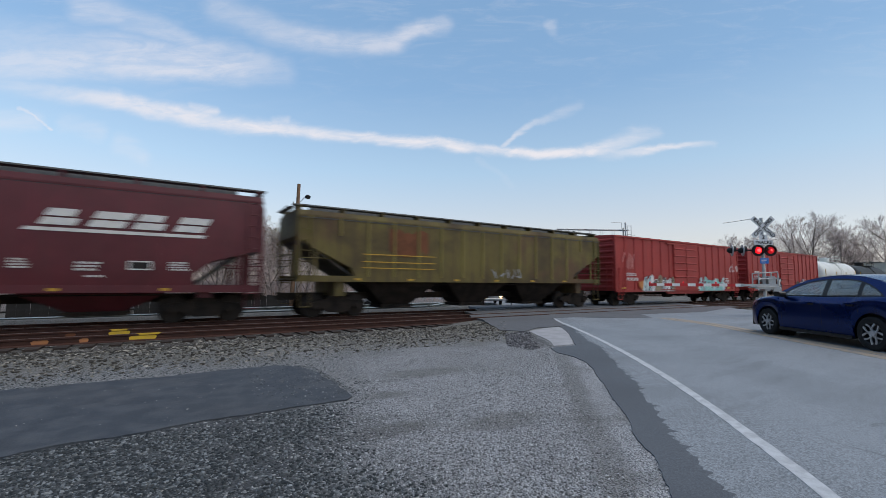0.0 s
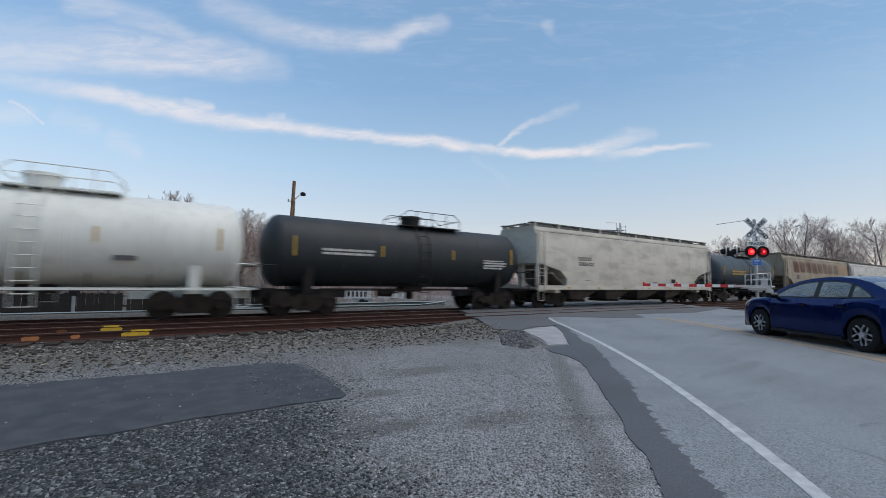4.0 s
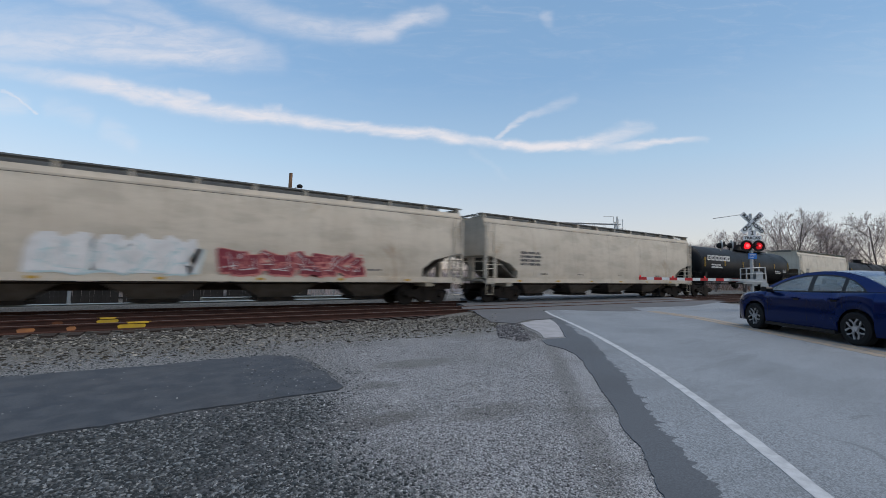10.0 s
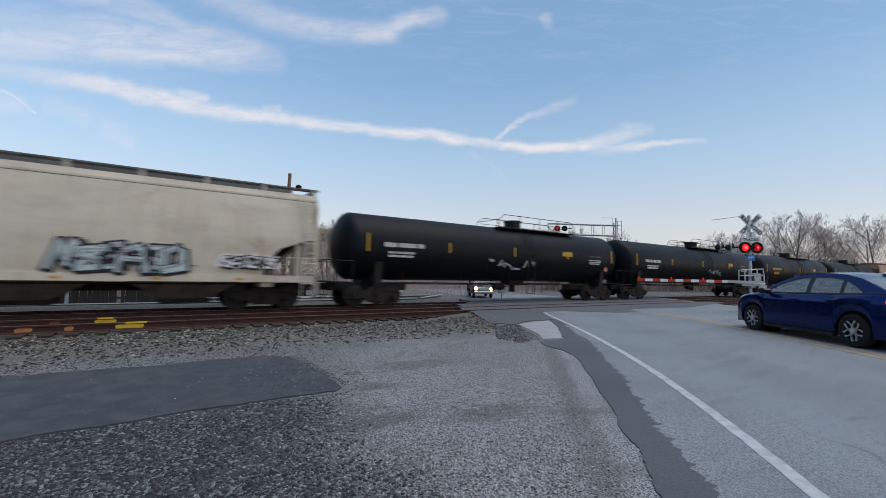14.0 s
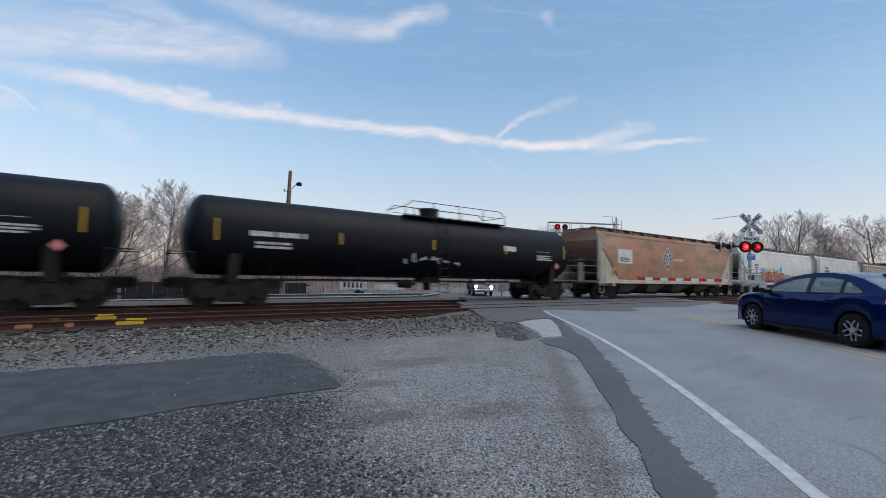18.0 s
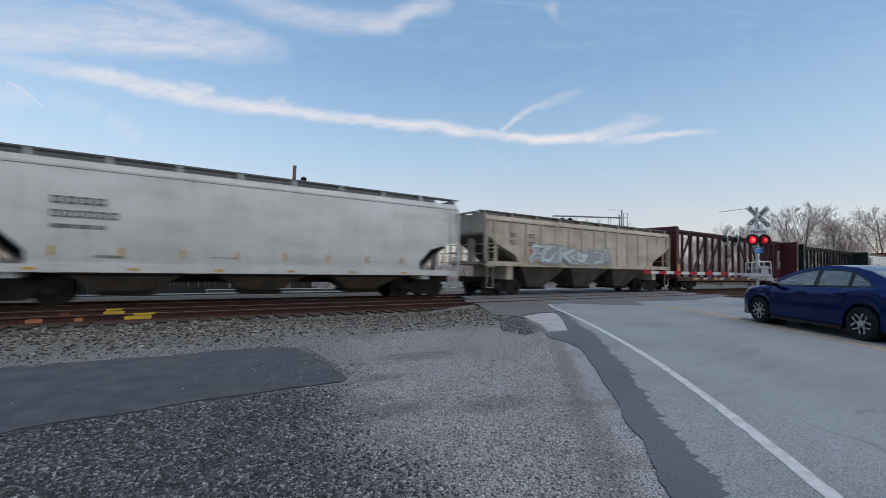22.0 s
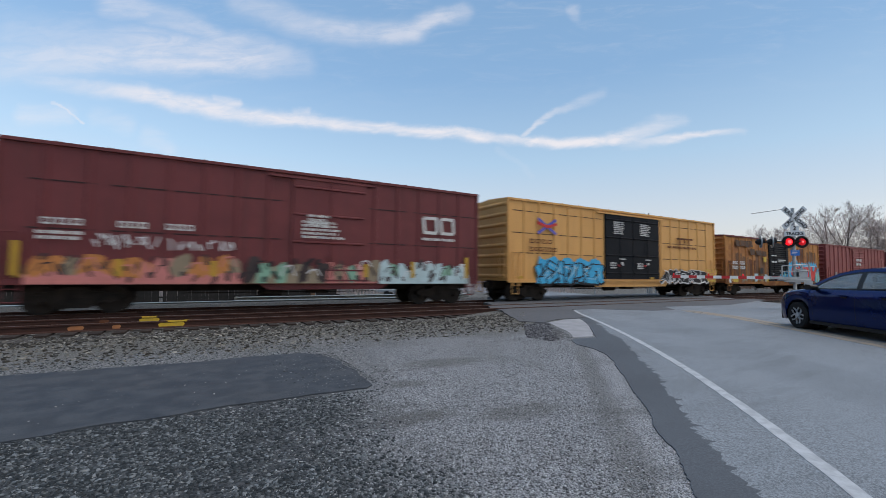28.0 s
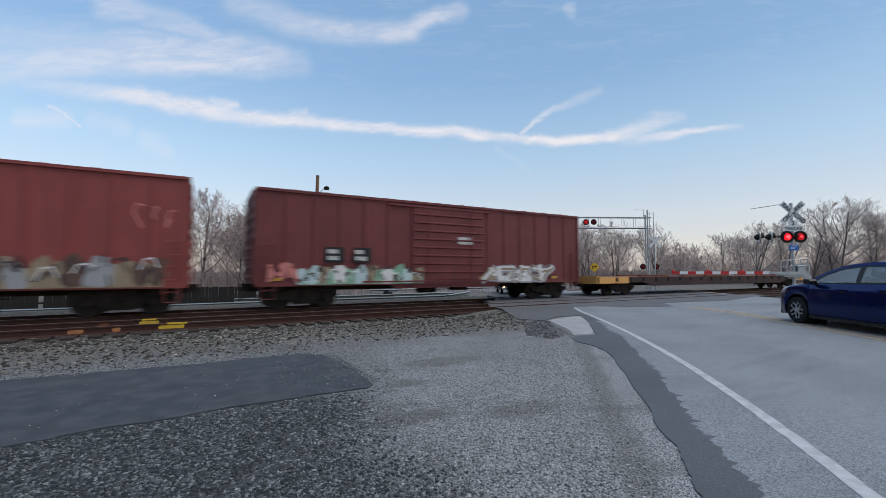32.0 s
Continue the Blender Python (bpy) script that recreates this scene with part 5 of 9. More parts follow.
def boxcar(left, right, top, paint, label, doors=(), posts=True, seams=(), roof=None, base=0.95, door_ribs=6, end_ribs=9, sill=0.72):
    """Boxcar: sheeted body, side posts, doors with rods, ribbed ends, roof, sills, ladders, trucks. doors: (x0, x1, paint)."""
    car, h = train_car("boxcar", left, right, label)
    p = PAINT[paint]
    part("body", MB().box(-h, h, -1.48, 1.48, base, top - 0.16), p, car)
    roof_mat = PAINT[roof] if roof else p
    mb = MB().prism([(-1.56, top - 0.20), (1.56, top - 0.20), (1.56, top - 0.10), (0.0, top), (-1.56, top - 0.10)], "x", -h - 0.03, h + 0.03)
    n = int(2 * h / 1.2)
    for i in range(1, n):
        x = -h + 2 * h * i / n
        mb.prism([(-1.54, top - 0.11), (0, top - 0.005), (1.54, top - 0.11), (1.54, top - 0.07), (0, top + 0.035), (-1.54, top - 0.07)], "x", x - 0.03, x + 0.03)
    part("roof", mb, roof_mat, car, "weathered ribbed roof")
    for s in (-1, 1):
        part("side_sill", MB().box(-h, h, s * 1.5 - 0.06, s * 1.5 + 0.06, base - 0.08, base + 0.07), p, car)
        if doors:
            a, b = min(d[0] for d in doors) - 1.2, max(d[1] for d in doors) + 1.2
            part("sill_plate", MB().prism([(a, base), (b, base), (b - 0.5, sill), (a + 0.5, sill)], "y", s * 1.46 - 0.02, s * 1.46 + 0.02), p, car)
        e, ribs_ = MB().box(s * h - 0.02, s * h + 0.02, -1.5, 1.5, base, top - 0.2), []
        for i in range(end_ribs):
            z = base + 0.22 + i * (top - base - 0.6) / max(1, end_ribs - 1)
            ribs_.append(MB().prism([(s * (h + 0.021), z - 0.11), (s * (h + 0.085), z - 0.03), (s * (h + 0.085), z + 0.03), (s * (h + 0.021), z + 0.11)], "y", -1.36, 1.36))
        wall = part("end_wall", e, p, car, "ribbed steel end wall")
        for r in ribs_:
            part("end_rib", r, p, wall)
        for s2 in (-1, 1):
            part("corner_post", MB().box(s * h - 0.06, s * h + 0.03, s2 * 1.5 - 0.04, s2 * 1.5 + 0.04, base, top - 0.15), p, car)
            part("ladder", ladder_mesh(base - 0.25, base + 1.45, p), None, car, "", pose(s * (h - 0.42), s2 * 1.585, 0))
            part("sill_step", MB().path([(s * (h - 0.22), s2 * 1.5, base - 0.05), (s * (h - 0.22), s2 * 1.5, 0.42), (s * (h - 0.62), s2 * 1.5, 0.42), (s * (h - 0.62), s2 * 1.5, base - 0.05)], 0.02), p, car)
        part("end_ladder", ladder_mesh(base + 0.1, base + 1.6, p), None, car, "", pose(s * (h + 0.13), -1.15, 0, 0, 0, 90))
    if posts:
        spots, n = [], int(2 * h / 0.98)
        post = MB().prism([(-0.075, -0.09), (-0.05, -0.045), (0.05, -0.045), (0.075, -0.09)][::-1], "z", base + 0.07, top - 0.21).mesh("side_post", p)
        for i in range(1, n):
            x = -h + 2 * h * i / n
            if any(a - 0.1 < x < b + 0.1 for a, b, _ in doors):
                continue
            for s in (-1, 1):
                part("side_post", post, None, car, at=pose(x, s * 1.57, 0, 0, 0, 180 if s < 0 else 0) if s > 0 else pose(x, -1.57, 0, 0, 0, 180))
    for x0, x1, z, hh in seams:
        for s in (-1, 1):
            # dark strip in place of the shadow below each lapped sheet
            part("panel_shadow_gap", MB().prism([(s * 1.478, z - 0.022), (s * 1.492, z - 0.022), (s * 1.496, z + 0.016), (s * 1.478, z + 0.022)], "x", x0, x1), M_BRMARK if paint == "yellow" else PAINT["soot"], car, "dark strip painted for the shadow gap between sheets")
    for a, b, dp in doors:
        dm = PAINT[dp]
        for s in (-1, 1):
            y0, y1 = sorted((s * 1.48, s * 1.565))
            d = part("door", MB().box(a, b, y0, y1, base + 0.12, top - 0.36), dm, car, "ribbed steel door" if dp == paint else "dark plug door")
            rib = MB()
            for i in range(door_ribs):
                z = base + 0.45 + i * (top - base - 1.1) / max(1, door_ribs - 1)
                rib.prism([(s * 1.56, z - 0.05), (s * 1.615, z - 0.02), (s * 1.615, z + 0.02), (s * 1.56, z + 0.05)], "x", a + 0.08, b - 0.08)
            part("door_rib", rib, dm, d)
            rod = MB()
            for f in ((0.5,) if b - a < 3.2 else (0.2, 0.8)):
                xx = a + (b - a) * f
                rod.tube((xx, s * 1.625, base + 0.15), (xx, s * 1.625, top - 0.4), 0.018, n=6)
                rod.box(xx - 0.16, xx + 0.16, min(s * 1.61, s * 1.65), max(s * 1.61, s * 1.65), base + 0.9, base + 0.96)
            part("lock_rod", rod, dm, d)
            part("door_track", MB().box(a - (b - a) * 0.6, b + 0.2, min(s * 1.5, s * 1.60), max(s * 1.5, s * 1.60), base + 0.02, base + 0.09), p, car)
            part("top_track", MB().box(a - (b - a) * 0.3, b + 0.3, min(s * 1.5, s * 1.6), max(s * 1.5, s * 1.6), top - 0.36, top - 0.28), p, car)
    part("centre_sill", MB().box(-h - 0.05, h + 0.05, -0.28, 0.28, 0.66, base), M_TRUCK, car)
    part("brake_gear", MB().tube((-1.2, -0.55, 0.62), (-0.3, -0.55, 0.62), 0.16, n=10).box(0.6, 1.4, -0.7, -0.2, 0.55, 0.9).path([(-3.5, -0.5, 0.6), (3.5, -0.5, 0.6)], 0.02), M_TRUCK, car)
    for s in (-1, 1):
        add_truck(car, s * (h - 1.75))
    add_couplers(car, h)
    for i in range(4):
        slab(car, -h + 0.5 + i * (2 * h - 1.6) / 3.2, -h + 0.85 + i * (2 * h - 1.6) / 3.2, base + 0.12, base + 0.24, M_YMARK, -1.575, "reflector")
    return car, h


def hopper(left, right, top, paint, label, bays=3, ribs=0, cut_z=0.5, cut_x=2.1, base=1.12, ends="arch", end_paint=None):
    """Covered hopper: bulging sides, cut-away or plated ends, bay chutes, side sill, roof, walkways on brackets, end cages, trucks."""
    car, h = train_car("covered_hopper", left, right, label)
    p = PAINT[paint]
    q = PAINT[end_paint] if end_paint else p
    zc = base + (top - base) * cut_z
    eave, low = top - 0.42, base + 0.12
    if ends == "arch":
        edge = [(low, h - cut_x), (base + 0.50, h - cut_x), (zc - 0.34, h - cut_x + 0.55), (zc, h - 0.40), (zc + 0.03, h - 0.02), (eave, h - 0.02)]
    elif ends == "plate":
        edge = [(low, h - cut_x), (base + 0.30, h - cut_x + 0.05), (eave - 0.45, h - 0.06), (eave - 0.40, h - 0.02), (eave, h - 0.02)]
    else:
        edge = [(low, h - cut_x), (base + 0.45, h - cut_x * 0.93), (zc, h - 0.55), (zc + 0.42, h - 0.02), (eave, h - 0.02)]
    bulge = 0.0 if ribs else 0.17

    def out(z):
        t = (z - low) / (eave - low)
        return 1.56 - bulge * max(0.0, (t - 0.42) / 0.58) ** 2 - 0.35 * bulge * max(0.0, (0.30 - t) / 0.30) ** 2
    levels = sorted(set([z for z, _ in edge] + [low + (eave - low) * i / 12 for i in range(13)]))
    body = MB()
    for z in levels:
        x, y = table(edge, z), out(z)
        body.v += [(-x, -y, z), (x, -y, z), (x, y, z), (-x, y, z)]
    for j in range(len(levels) - 1):
        body.f += [(4 * j + i, 4 * j + (i + 1) % 4, 4 * j + 4 + (i + 1) % 4, 4 * j + 4 + i) for i in range(4)]
    body.f += [(3, 2, 1, 0), tuple(4 * (len(levels) - 1) + i for i in range(4))]
    part("body", body, p, car, "", None, 35)
    ye = out(eave)
    roof_mat = p
    part("roof", MB().prism([(-ye + 0.01, eave - 0.02), (ye - 0.01, eave - 0.02), (ye - 0.06, eave + 0.17), (0.85, top - 0.18), (-0.85, top - 0.18), (0.06 - ye, eave + 0.17)], "x", -h + 0.02, h - 0.02), roof_mat, car, "dusty sloping roof", None, 40)
    part("hatch", MB().box(-h + 0.8, h - 0.8, -0.62, 0.62, top - 0.20, top + 0.05), M_GRATE, car, "long dark trough hatch")
    for s in (-1, 1):
        part("side_plate", MB().box(-h, h, min(s * (ye - 0.04), s * (ye + 0.03)), max(s * (ye - 0.04), s * (ye + 0.03)), eave - 0.08, eave - 0.01), p, car)
        # thin dark strip: the side plate's shadow, drawn as colour
        part("eave_shade_line", MB().box(-h + 0.1, h - 0.1, min(s * (ye - 0.04), s * (ye + 0.018)), max(s * (ye - 0.04), s * (ye + 0.018)), eave - 0.125, eave - 0.083), M_DMARK, car, "dark line painted for the shade under the eave")
        rb = part("running_board", MB().box(-h - 0.06, h + 0.06, s * 1.12 - 0.20, s * 1.12 + 0.20, top - 0.05, top), M_GRATE, car, "dark steel grating walkway")
        m = int(2 * h / 1.75)
        bracket = MB().box(-0.045, 0.045, min(s * 0.9, s * 1.335), max(s * 0.9, s * 1.335), top - 0.25, top - 0.045).mesh("walkway_bracket", roof_mat)
        for i in range(m + 1):
            part("walkway_bracket", bracket, None, rb, at=pose(-h + 0.15 + (2 * h - 0.3) * i / m, 0, 0))
        part("side_sill", MB().box(-h, h, min(s * 1.43, s * 1.57), max(s * 1.43, s * 1.57), base - 0.1, base + 0.13), q, car)
        part("end_walkway", MB().box(s * h - 0.22, s * h + 0.06, -0.91, 0.91, top - 0.1, top - 0.055), M_GRATE, car)
        part("platform", MB().box(min(s * h, s * (h - cut_x - 0.1)), max(s * h, s * (h - cut_x - 0.1)), -1.42, 1.42, base - 0.04, base + 0.03), q, car)
        part("centre_post", MB().box(s * (h - 0.35) - 0.1, s * (h - 0.35) + 0.1, -0.18, 0.18, base, zc + 0.4), q, car)
        # end sheet darkened in its colour, for the shade inside the cut-away end
        part("slope_sheet", MB().prism([(s * (h - cut_x + 0.02), low + 0.02), (s * (h - cut_x + 0.10), low + 0.02), (s * (h - 0.10), zc + 0.28), (s * (h - 0.25), zc + 0.34)], "y", -1.38, 1.38), M_BAY, car, "sloping end sheet, painted dark for the opening's shade")
        part("end_rail", MB().path([(s * (h + 0.02), -1.42, base + 0.95), (s * (h + 0.02), 1.42, base + 0.95)], 0.022).path([(s * (h + 0.02), -1.42, base + 0.5), (s * (h + 0.02), 1.42, base + 0.5)], 0.018), q, car)
        for s2 in (-1, 1):
            part("corner_post", MB().box(s * h - (0.09 if s > 0 else -0.0), s * h + (0.0 if s > 0 else 0.09), s2 * 1.5 - 0.07, s2 * 1.5 + 0.07, base, eave - 0.25), q, car)
            part("strut", MB().box(s * (h - 0.75) - 0.05, s * (h - 0.75) + 0.05, s2 * 1.48 - 0.04, s2 * 1.48 + 0.04, base, zc - 0.05), q, car)
            part("ladder", ladder_mesh(base - 0.2, eave - 0.1, q), None, car, "", pose(s * (h - 0.32), s2 * 1.62, 0))
            part("hand_rail", MB().path([(s * (h - 0.05), s2 * 1.5, base + 0.8), (s * (h - cut_x * 0.6), s2 * 1.5, base + 0.8)], 0.018), q, car)
            part("sill_step", MB().path([(s * (h - 0.15), s2 * 1.52, base - 0.05), (s * (h - 0.15), s2 * 1.52, 0.45), (s * (h - 0.55), s2 * 1.52, 0.45), (s * (h - 0.55), s2 * 1.52, base - 0.05)], 0.02), q, car)
            if ends == "plate":
                part("end_gusset", MB().prism([(s * h, base + 0.1), (s * (h - cut_x - 0.05), base + 0.1), (s * (h - 0.05), eave - 0.40), (s * h, eave - 0.40)], "y", s2 * 1.47 - 0.015, s2 * 1.47 + 0.015), q, car, "pale slanted end plate")
                part("plate_edge", MB().prism([(s * (h - cut_x - 0.04), base + 0.34), (s * (h - cut_x + 0.04), base + 0.30), (s * (h - 0.02), eave - 0.46), (s * (h - 0.10), eave - 0.40)], "y", s2 * 1.50 - 0.03, s2 * 1.50 + 0.03), q, car)
                slab(car, s * h - (0.24 if s > 0 else -0.06), s * h - (0.06 if s > 0 else -0.24), base + 0.35, base + 1.25, M_YMARK, s2 * 1.50 + (0.004 if s2 > 0 else 0), "reflector")
        part("bolster_plate", MB().box(s * (h - 1.75) - 0.2, s * (h - 1.75) + 0.2, -1.42, 1.42, 0.84, base - 0.02), q, car)
        add_truck(car, s * (h - 1.75))
    span = 2 * (h - cut_x - 0.25)
    w = span / bays
    for i in range(bays):
        x = -span / 2 + (i + 0.5) * w
        top_z, foot = base + 0.14, 0.42
        mb = MB()
        a, b = 0.50 * w, 0.16 * w
        vs = [(x - a, -1.42, top_z), (x + a, -1.42, top_z), (x + a, 1.42, top_z), (x - a, 1.42, top_z), (x - b, -0.62, foot), (x + b, -0.62, foot), (x + b, 0.62, foot), (x - b, 0.62, foot)]
        mb.add(vs, [(0, 1, 5, 4), (1, 2, 6, 5), (2, 3, 7, 6), (3, 0, 4, 7), (4, 5, 6, 7)])
        # pale and olive bays: dust and under-sill shade put into the colour
        bay = part("hopper_bay", mb, M_BAY if paint in ("grey", "white", "cream", "drab", "tan", "silver", "cool_grey", "rusty", "orange") else M_TRUCK if paint == "olive" else p, car, "dusty sloping discharge bay, shade painted in on most cars")
        part("outlet_gate", MB().box(x - b - 0.1, x + b + 0.1, -0.7, 0.7, foot - 0.14, foot), M_TRUCK, bay)
        part("gate_shaft", MB().tube((x - b * 0.4, -0.95, foot - 0.05), (x - b * 0.4, 0.95, foot - 0.05), 0.03, n=6), M_TRUCK, bay)
    part("centre_sill", MB().box(-h - 0.05, h + 0.05, -0.25, 0.25, 0.68, 0.95), M_TRUCK, car)
    part("brake_pipe", MB().path([(-h + 2.6, -1.2, base - 0.18), (h - 2.6, -1.2, base - 0.18)], 0.025), M_TRUCK, car)
    if ribs:
        # olive ribs get the lighter paint that holds their highlights
        rib = MB().prism([(-0.06, 0), (-0.035, 0.05), (0.035, 0.05), (0.06, 0)], "z", base + 0.1, eave - 0.02).mesh("side_rib", PAINT["olive_rib_lit"] if paint == "olive" else p)
        low_rib = MB().prism([(-0.06, 0), (-0.035, 0.05), (0.035, 0.05), (0.06, 0)], "z", zc + 0.5, eave - 0.02).mesh("side_rib", PAINT["olive_rib_lit"] if paint == "olive" else p)
        for i in range(ribs):
            x = -h + 0.5 + (2 * h - 1.0) * i / (ribs - 1)
            me = low_rib if abs(x) > h - cut_x else rib
            part("side_rib", me, None, car, at=pose(x, -1.56, 0, 0, 0, 180))
            part("side_rib", me, None, car, at=pose(x, 1.56, 0))
    else:
        rnd = random.Random(int(left * 10))
        rise = [low + 0.15 + (eave - low - 0.3) * i / 8 for i in range(9)]
        for i in range(1, 6):
            x = -h + 2 * h * i / 6
            seam = MB()
            for za, zb in zip(rise, rise[1:]):
                seam.add([(x - 0.012, -out(za) + 0.01, za), (x + 0.012, -out(za) + 0.01, za), (x + 0.012, -out(zb) + 0.01, zb), (x - 0.012, -out(zb) + 0.01, zb),
                          (x - 0.008, -out(za) - 0.006, za), (x + 0.008, -out(za) - 0.006, za), (x + 0.008, -out(zb) - 0.006, zb), (x - 0.008, -out(zb) - 0.006, zb)],
                         [(4, 5, 6, 7), (0, 4, 7, 3), (5, 1, 2, 6)])
            part("weld_seam", seam, p, car)
        ink = M_WMARK if paint == "maroon" else M_DMARK
        for i in range(4):
            bars(car, -h + cut_x + 0.6 + rnd.uniform(0.0, 1.5) + i * (2 * h - 2 * cut_x) / 4, base + 0.28 + rnd.uniform(0, 0.15), rnd.uniform(0.4, 1.0), rnd.choice((0.09, 0.2, 0.28)), rnd.choice((1, 2, 3)), ink, -out(base + 0.35) - 0.004, int(left) + i)
    add_couplers(car, h)
    for i in range(6):
        slab(car, -h + cut_x + i * (span - 0.4) / 5, -h + cut_x + 0.25 + i * (span - 0.4) / 5, base - 0.04, base + 0.04, M_YMARK, -1.575, "reflector")
    return car, h


def tank_car(left, right, top, paint, label, radius=1.48, dome_at=0.0, rail_span=3.2, marks=4, full_sill=False, white_gear=False, dome=True):
    """Tank car: domed shell, saddles, stub sills, manway, railed platform, ladders, trucks."""
    car, h = train_car("tank_car", left, right, label)
    p, gear = PAINT[paint], (PAINT[paint] if white_gear else M_BLACK)
    cz, hs = top - radius, h - 0.15
    prof = []
    for i in range(7):
        a = math.pi / 2 * i / 6
        prof.append((-hs + 0.62 * (1 - math.sin(a)), max(0.02, radius * math.cos(math.pi / 2 - a) if i else 0.02)))
    prof = [(-hs + 0.62 * (1 - math.cos(math.pi / 2 * i / 7)), max(0.03, radius * math.sin(math.pi / 2 * i / 7))) for i in range(8)]
    seg = [(x, radius) for x in np.linspace(-hs + 0.62, hs - 0.62, 7)[1:-1]]
    prof = prof + seg + [(-x, r) for x, r in prof[::-1]]
    part("shell", MB().lathe(prof, 40, "x", (0, 0, cz)), p, car, "", None, 50)
    for x in np.linspace(-hs + 0.62, hs - 0.62, 6):
        part("weld_band", MB().lathe([(x - 0.03, radius), (x - 0.02, radius + 0.006), (x + 0.02, radius + 0.006), (x + 0.03, radius)], 40, "x", (0, 0, cz)), p, car, "", None, 60)
    for s in (-1, 1):
        xb = s * (h - 1.75)
        part("saddle", MB().prism([(-1.15, 0.86), (1.15, 0.86), (1.30, cz - 0.62), (1.05, cz - 0.95), (0, cz - radius + 0.05), (-1.05, cz - 0.95), (-1.30, cz - 0.62)], "x", xb - 0.17, xb + 0.17), gear, car)
        part("stub_sill", MB().box(min(s * (h - 3.6), s * (h + 0.1)), max(s * (h - 3.6), s * (h + 0.1)), -0.3, 0.3, 0.66, 1.0), M_BLACK if not white_gear else p, car)
        part("end_platform", MB().box(s * (h - 0.05) - 0.32, s * (h - 0.05) + 0.32, -1.45, 1.45, 1.0, 1.06), gear, car)
        part("end_rail", MB().path([(s * (h + 0.22), -1.4, 1.05), (s * (h + 0.22), -1.4, 1.95), (s * (h + 0.22), 1.4, 1.95), (s * (h + 0.22), 1.4, 1.05)], 0.02), gear, car)
        for s2 in (-1, 1):
            part("side_handrail", MB().path([(s * (h + 0.2), s2 * 1.45, 1.05), (s * (h - 0.5), s2 * 1.45, 1.05), (s * (h - 0.5), s2 * 1.45, 1.9), (s * (h + 0.2), s2 * 1.45, 1.9)], 0.02), gear, car)
            part("end_step", MB().path([(s * (h - 0.1), s2 * 1.45, 1.02), (s * (h - 0.1), s2 * 1.45, 0.4), (s * (h - 0.5), s2 * 1.45, 0.4), (s * (h - 0.5), s2 * 1.45, 1.02)], 0.02), gear, car)
        add_truck(car, xb)
        if full_sill:
            part("side_sill", MB().box(-h, h, s * 1.40 - 0.05, s * 1.40 + 0.05, 0.98, 1.06), gear, car)
    if dome:
        mb = MB().lathe([(top - 0.05, 0.46), (top + 0.36, 0.46), (top + 0.37, 0.52), (top + 0.46, 0.51), (top + 0.50, 0.22)], 20, "z", (dome_at, 0, 0))
        part("manway", mb, gear, car, "round manway with a lid", None, 40)
    x0, x1 = dome_at - rail_span * 0.3, dome_at + rail_span * 0.7
    pl = part("top_platform", MB().box(x0, x1, -0.9, -0.45, top - 0.08, top - 0.03).box(x0, x1, 0.45, 0.9, top - 0.08, top - 0.03), gear, car)
    rail = MB()
    for y in (-0.92, 0.92):
        rail.path([(x0, y, top + 0.35), (x0 + 0.35, y, top + 0.62), (x1 - 0.35, y, top + 0.62), (x1, y, top + 0.35)], 0.018)
        rail.path([(x0 + 0.2, y, top + 0.28), (x1 - 0.2, y, top + 0.28)], 0.012)
        for i in range(5):
            x = x0 + (x1 - x0) * i / 4
            rail.tube((x, y, top - 0.25), (x, y, top + (0.36 if i in (0, 4) else 0.62)), 0.018, n=6)
    for x in (x0, x1):
        rail.path([(x, -0.92, top + 0.35), (x, 0.92, top + 0.35)], 0.018)
    part("platform_railing", rail, gear, pl)
    for s in (-1, 1):
        lad = MB()
        for xx in (dome_at - 0.25, dome_at + 0.25):
            lad.path([(xx, s * 0.9, top - 0.1), (xx, s * (radius + 0.05), cz + 0.5), (xx, s * (radius + 0.06), 1.0), (xx, s * (radius - 0.05), 0.5)], 0.02)
        for i in range(9):
            z = 0.52 + i * 0.36
            y = s * (radius + 0.05 if z < cz + 0.5 else radius + 0.05 - (z - cz - 0.5) * 0.6)
            lad.tube((dome_at - 0.25, y, z), (dome_at + 0.25, y, z), 0.014, n=5)
        part("side_ladder", lad, gear, car)
    part("bottom_outlet", MB().box(dome_at - 0.5, dome_at + 0.5, -0.4, 0.4, cz - radius - 0.22, cz - radius + 0.1).tube((dome_at, 0, 0.55), (dome_at, 0, 1.2), 0.18, n=12), M_TRUCK, car)
    for s in (-1, 1):
        run = MB().path([(-h + 2.9, s * 1.12, 0.98), (h - 2.9, s * 1.12, 0.98)], 0.028)
        part("brake_pipe", run, M_TRUCK, car)
        for x in np.linspace(-h + 3.0, h - 3.0, 5):
            part("pipe_hanger", MB().path([(x, s * 1.12, 0.96), (x, s * 1.0, cz - radius * 0.66)], 0.022), M_TRUCK, car)
    part("brake_cylinder", MB().lathe([(-0.38, 0.02), (-0.36, 0.17), (0.3, 0.19), (0.36, 0.06), (0.62, 0.03)], 14, "x", (dome_at - 1.5, -0.55, 0.86)), M_TRUCK, car, "", None, 40)
    add_couplers(car, h)
    for i in range(marks):
        x = -h + 1.1 + i * (2 * h - 2.2) / (marks - 1)
        big = i in (0, marks - 1)
        part("reflector", MB().box(x, x + 0.075, -radius - 0.02, -radius + 0.03, cz + (-0.25 if big else -0.15), cz + (0.5 if big else 0.3)), M_YMARK, car, "yellow reflector strip")
    return car, h


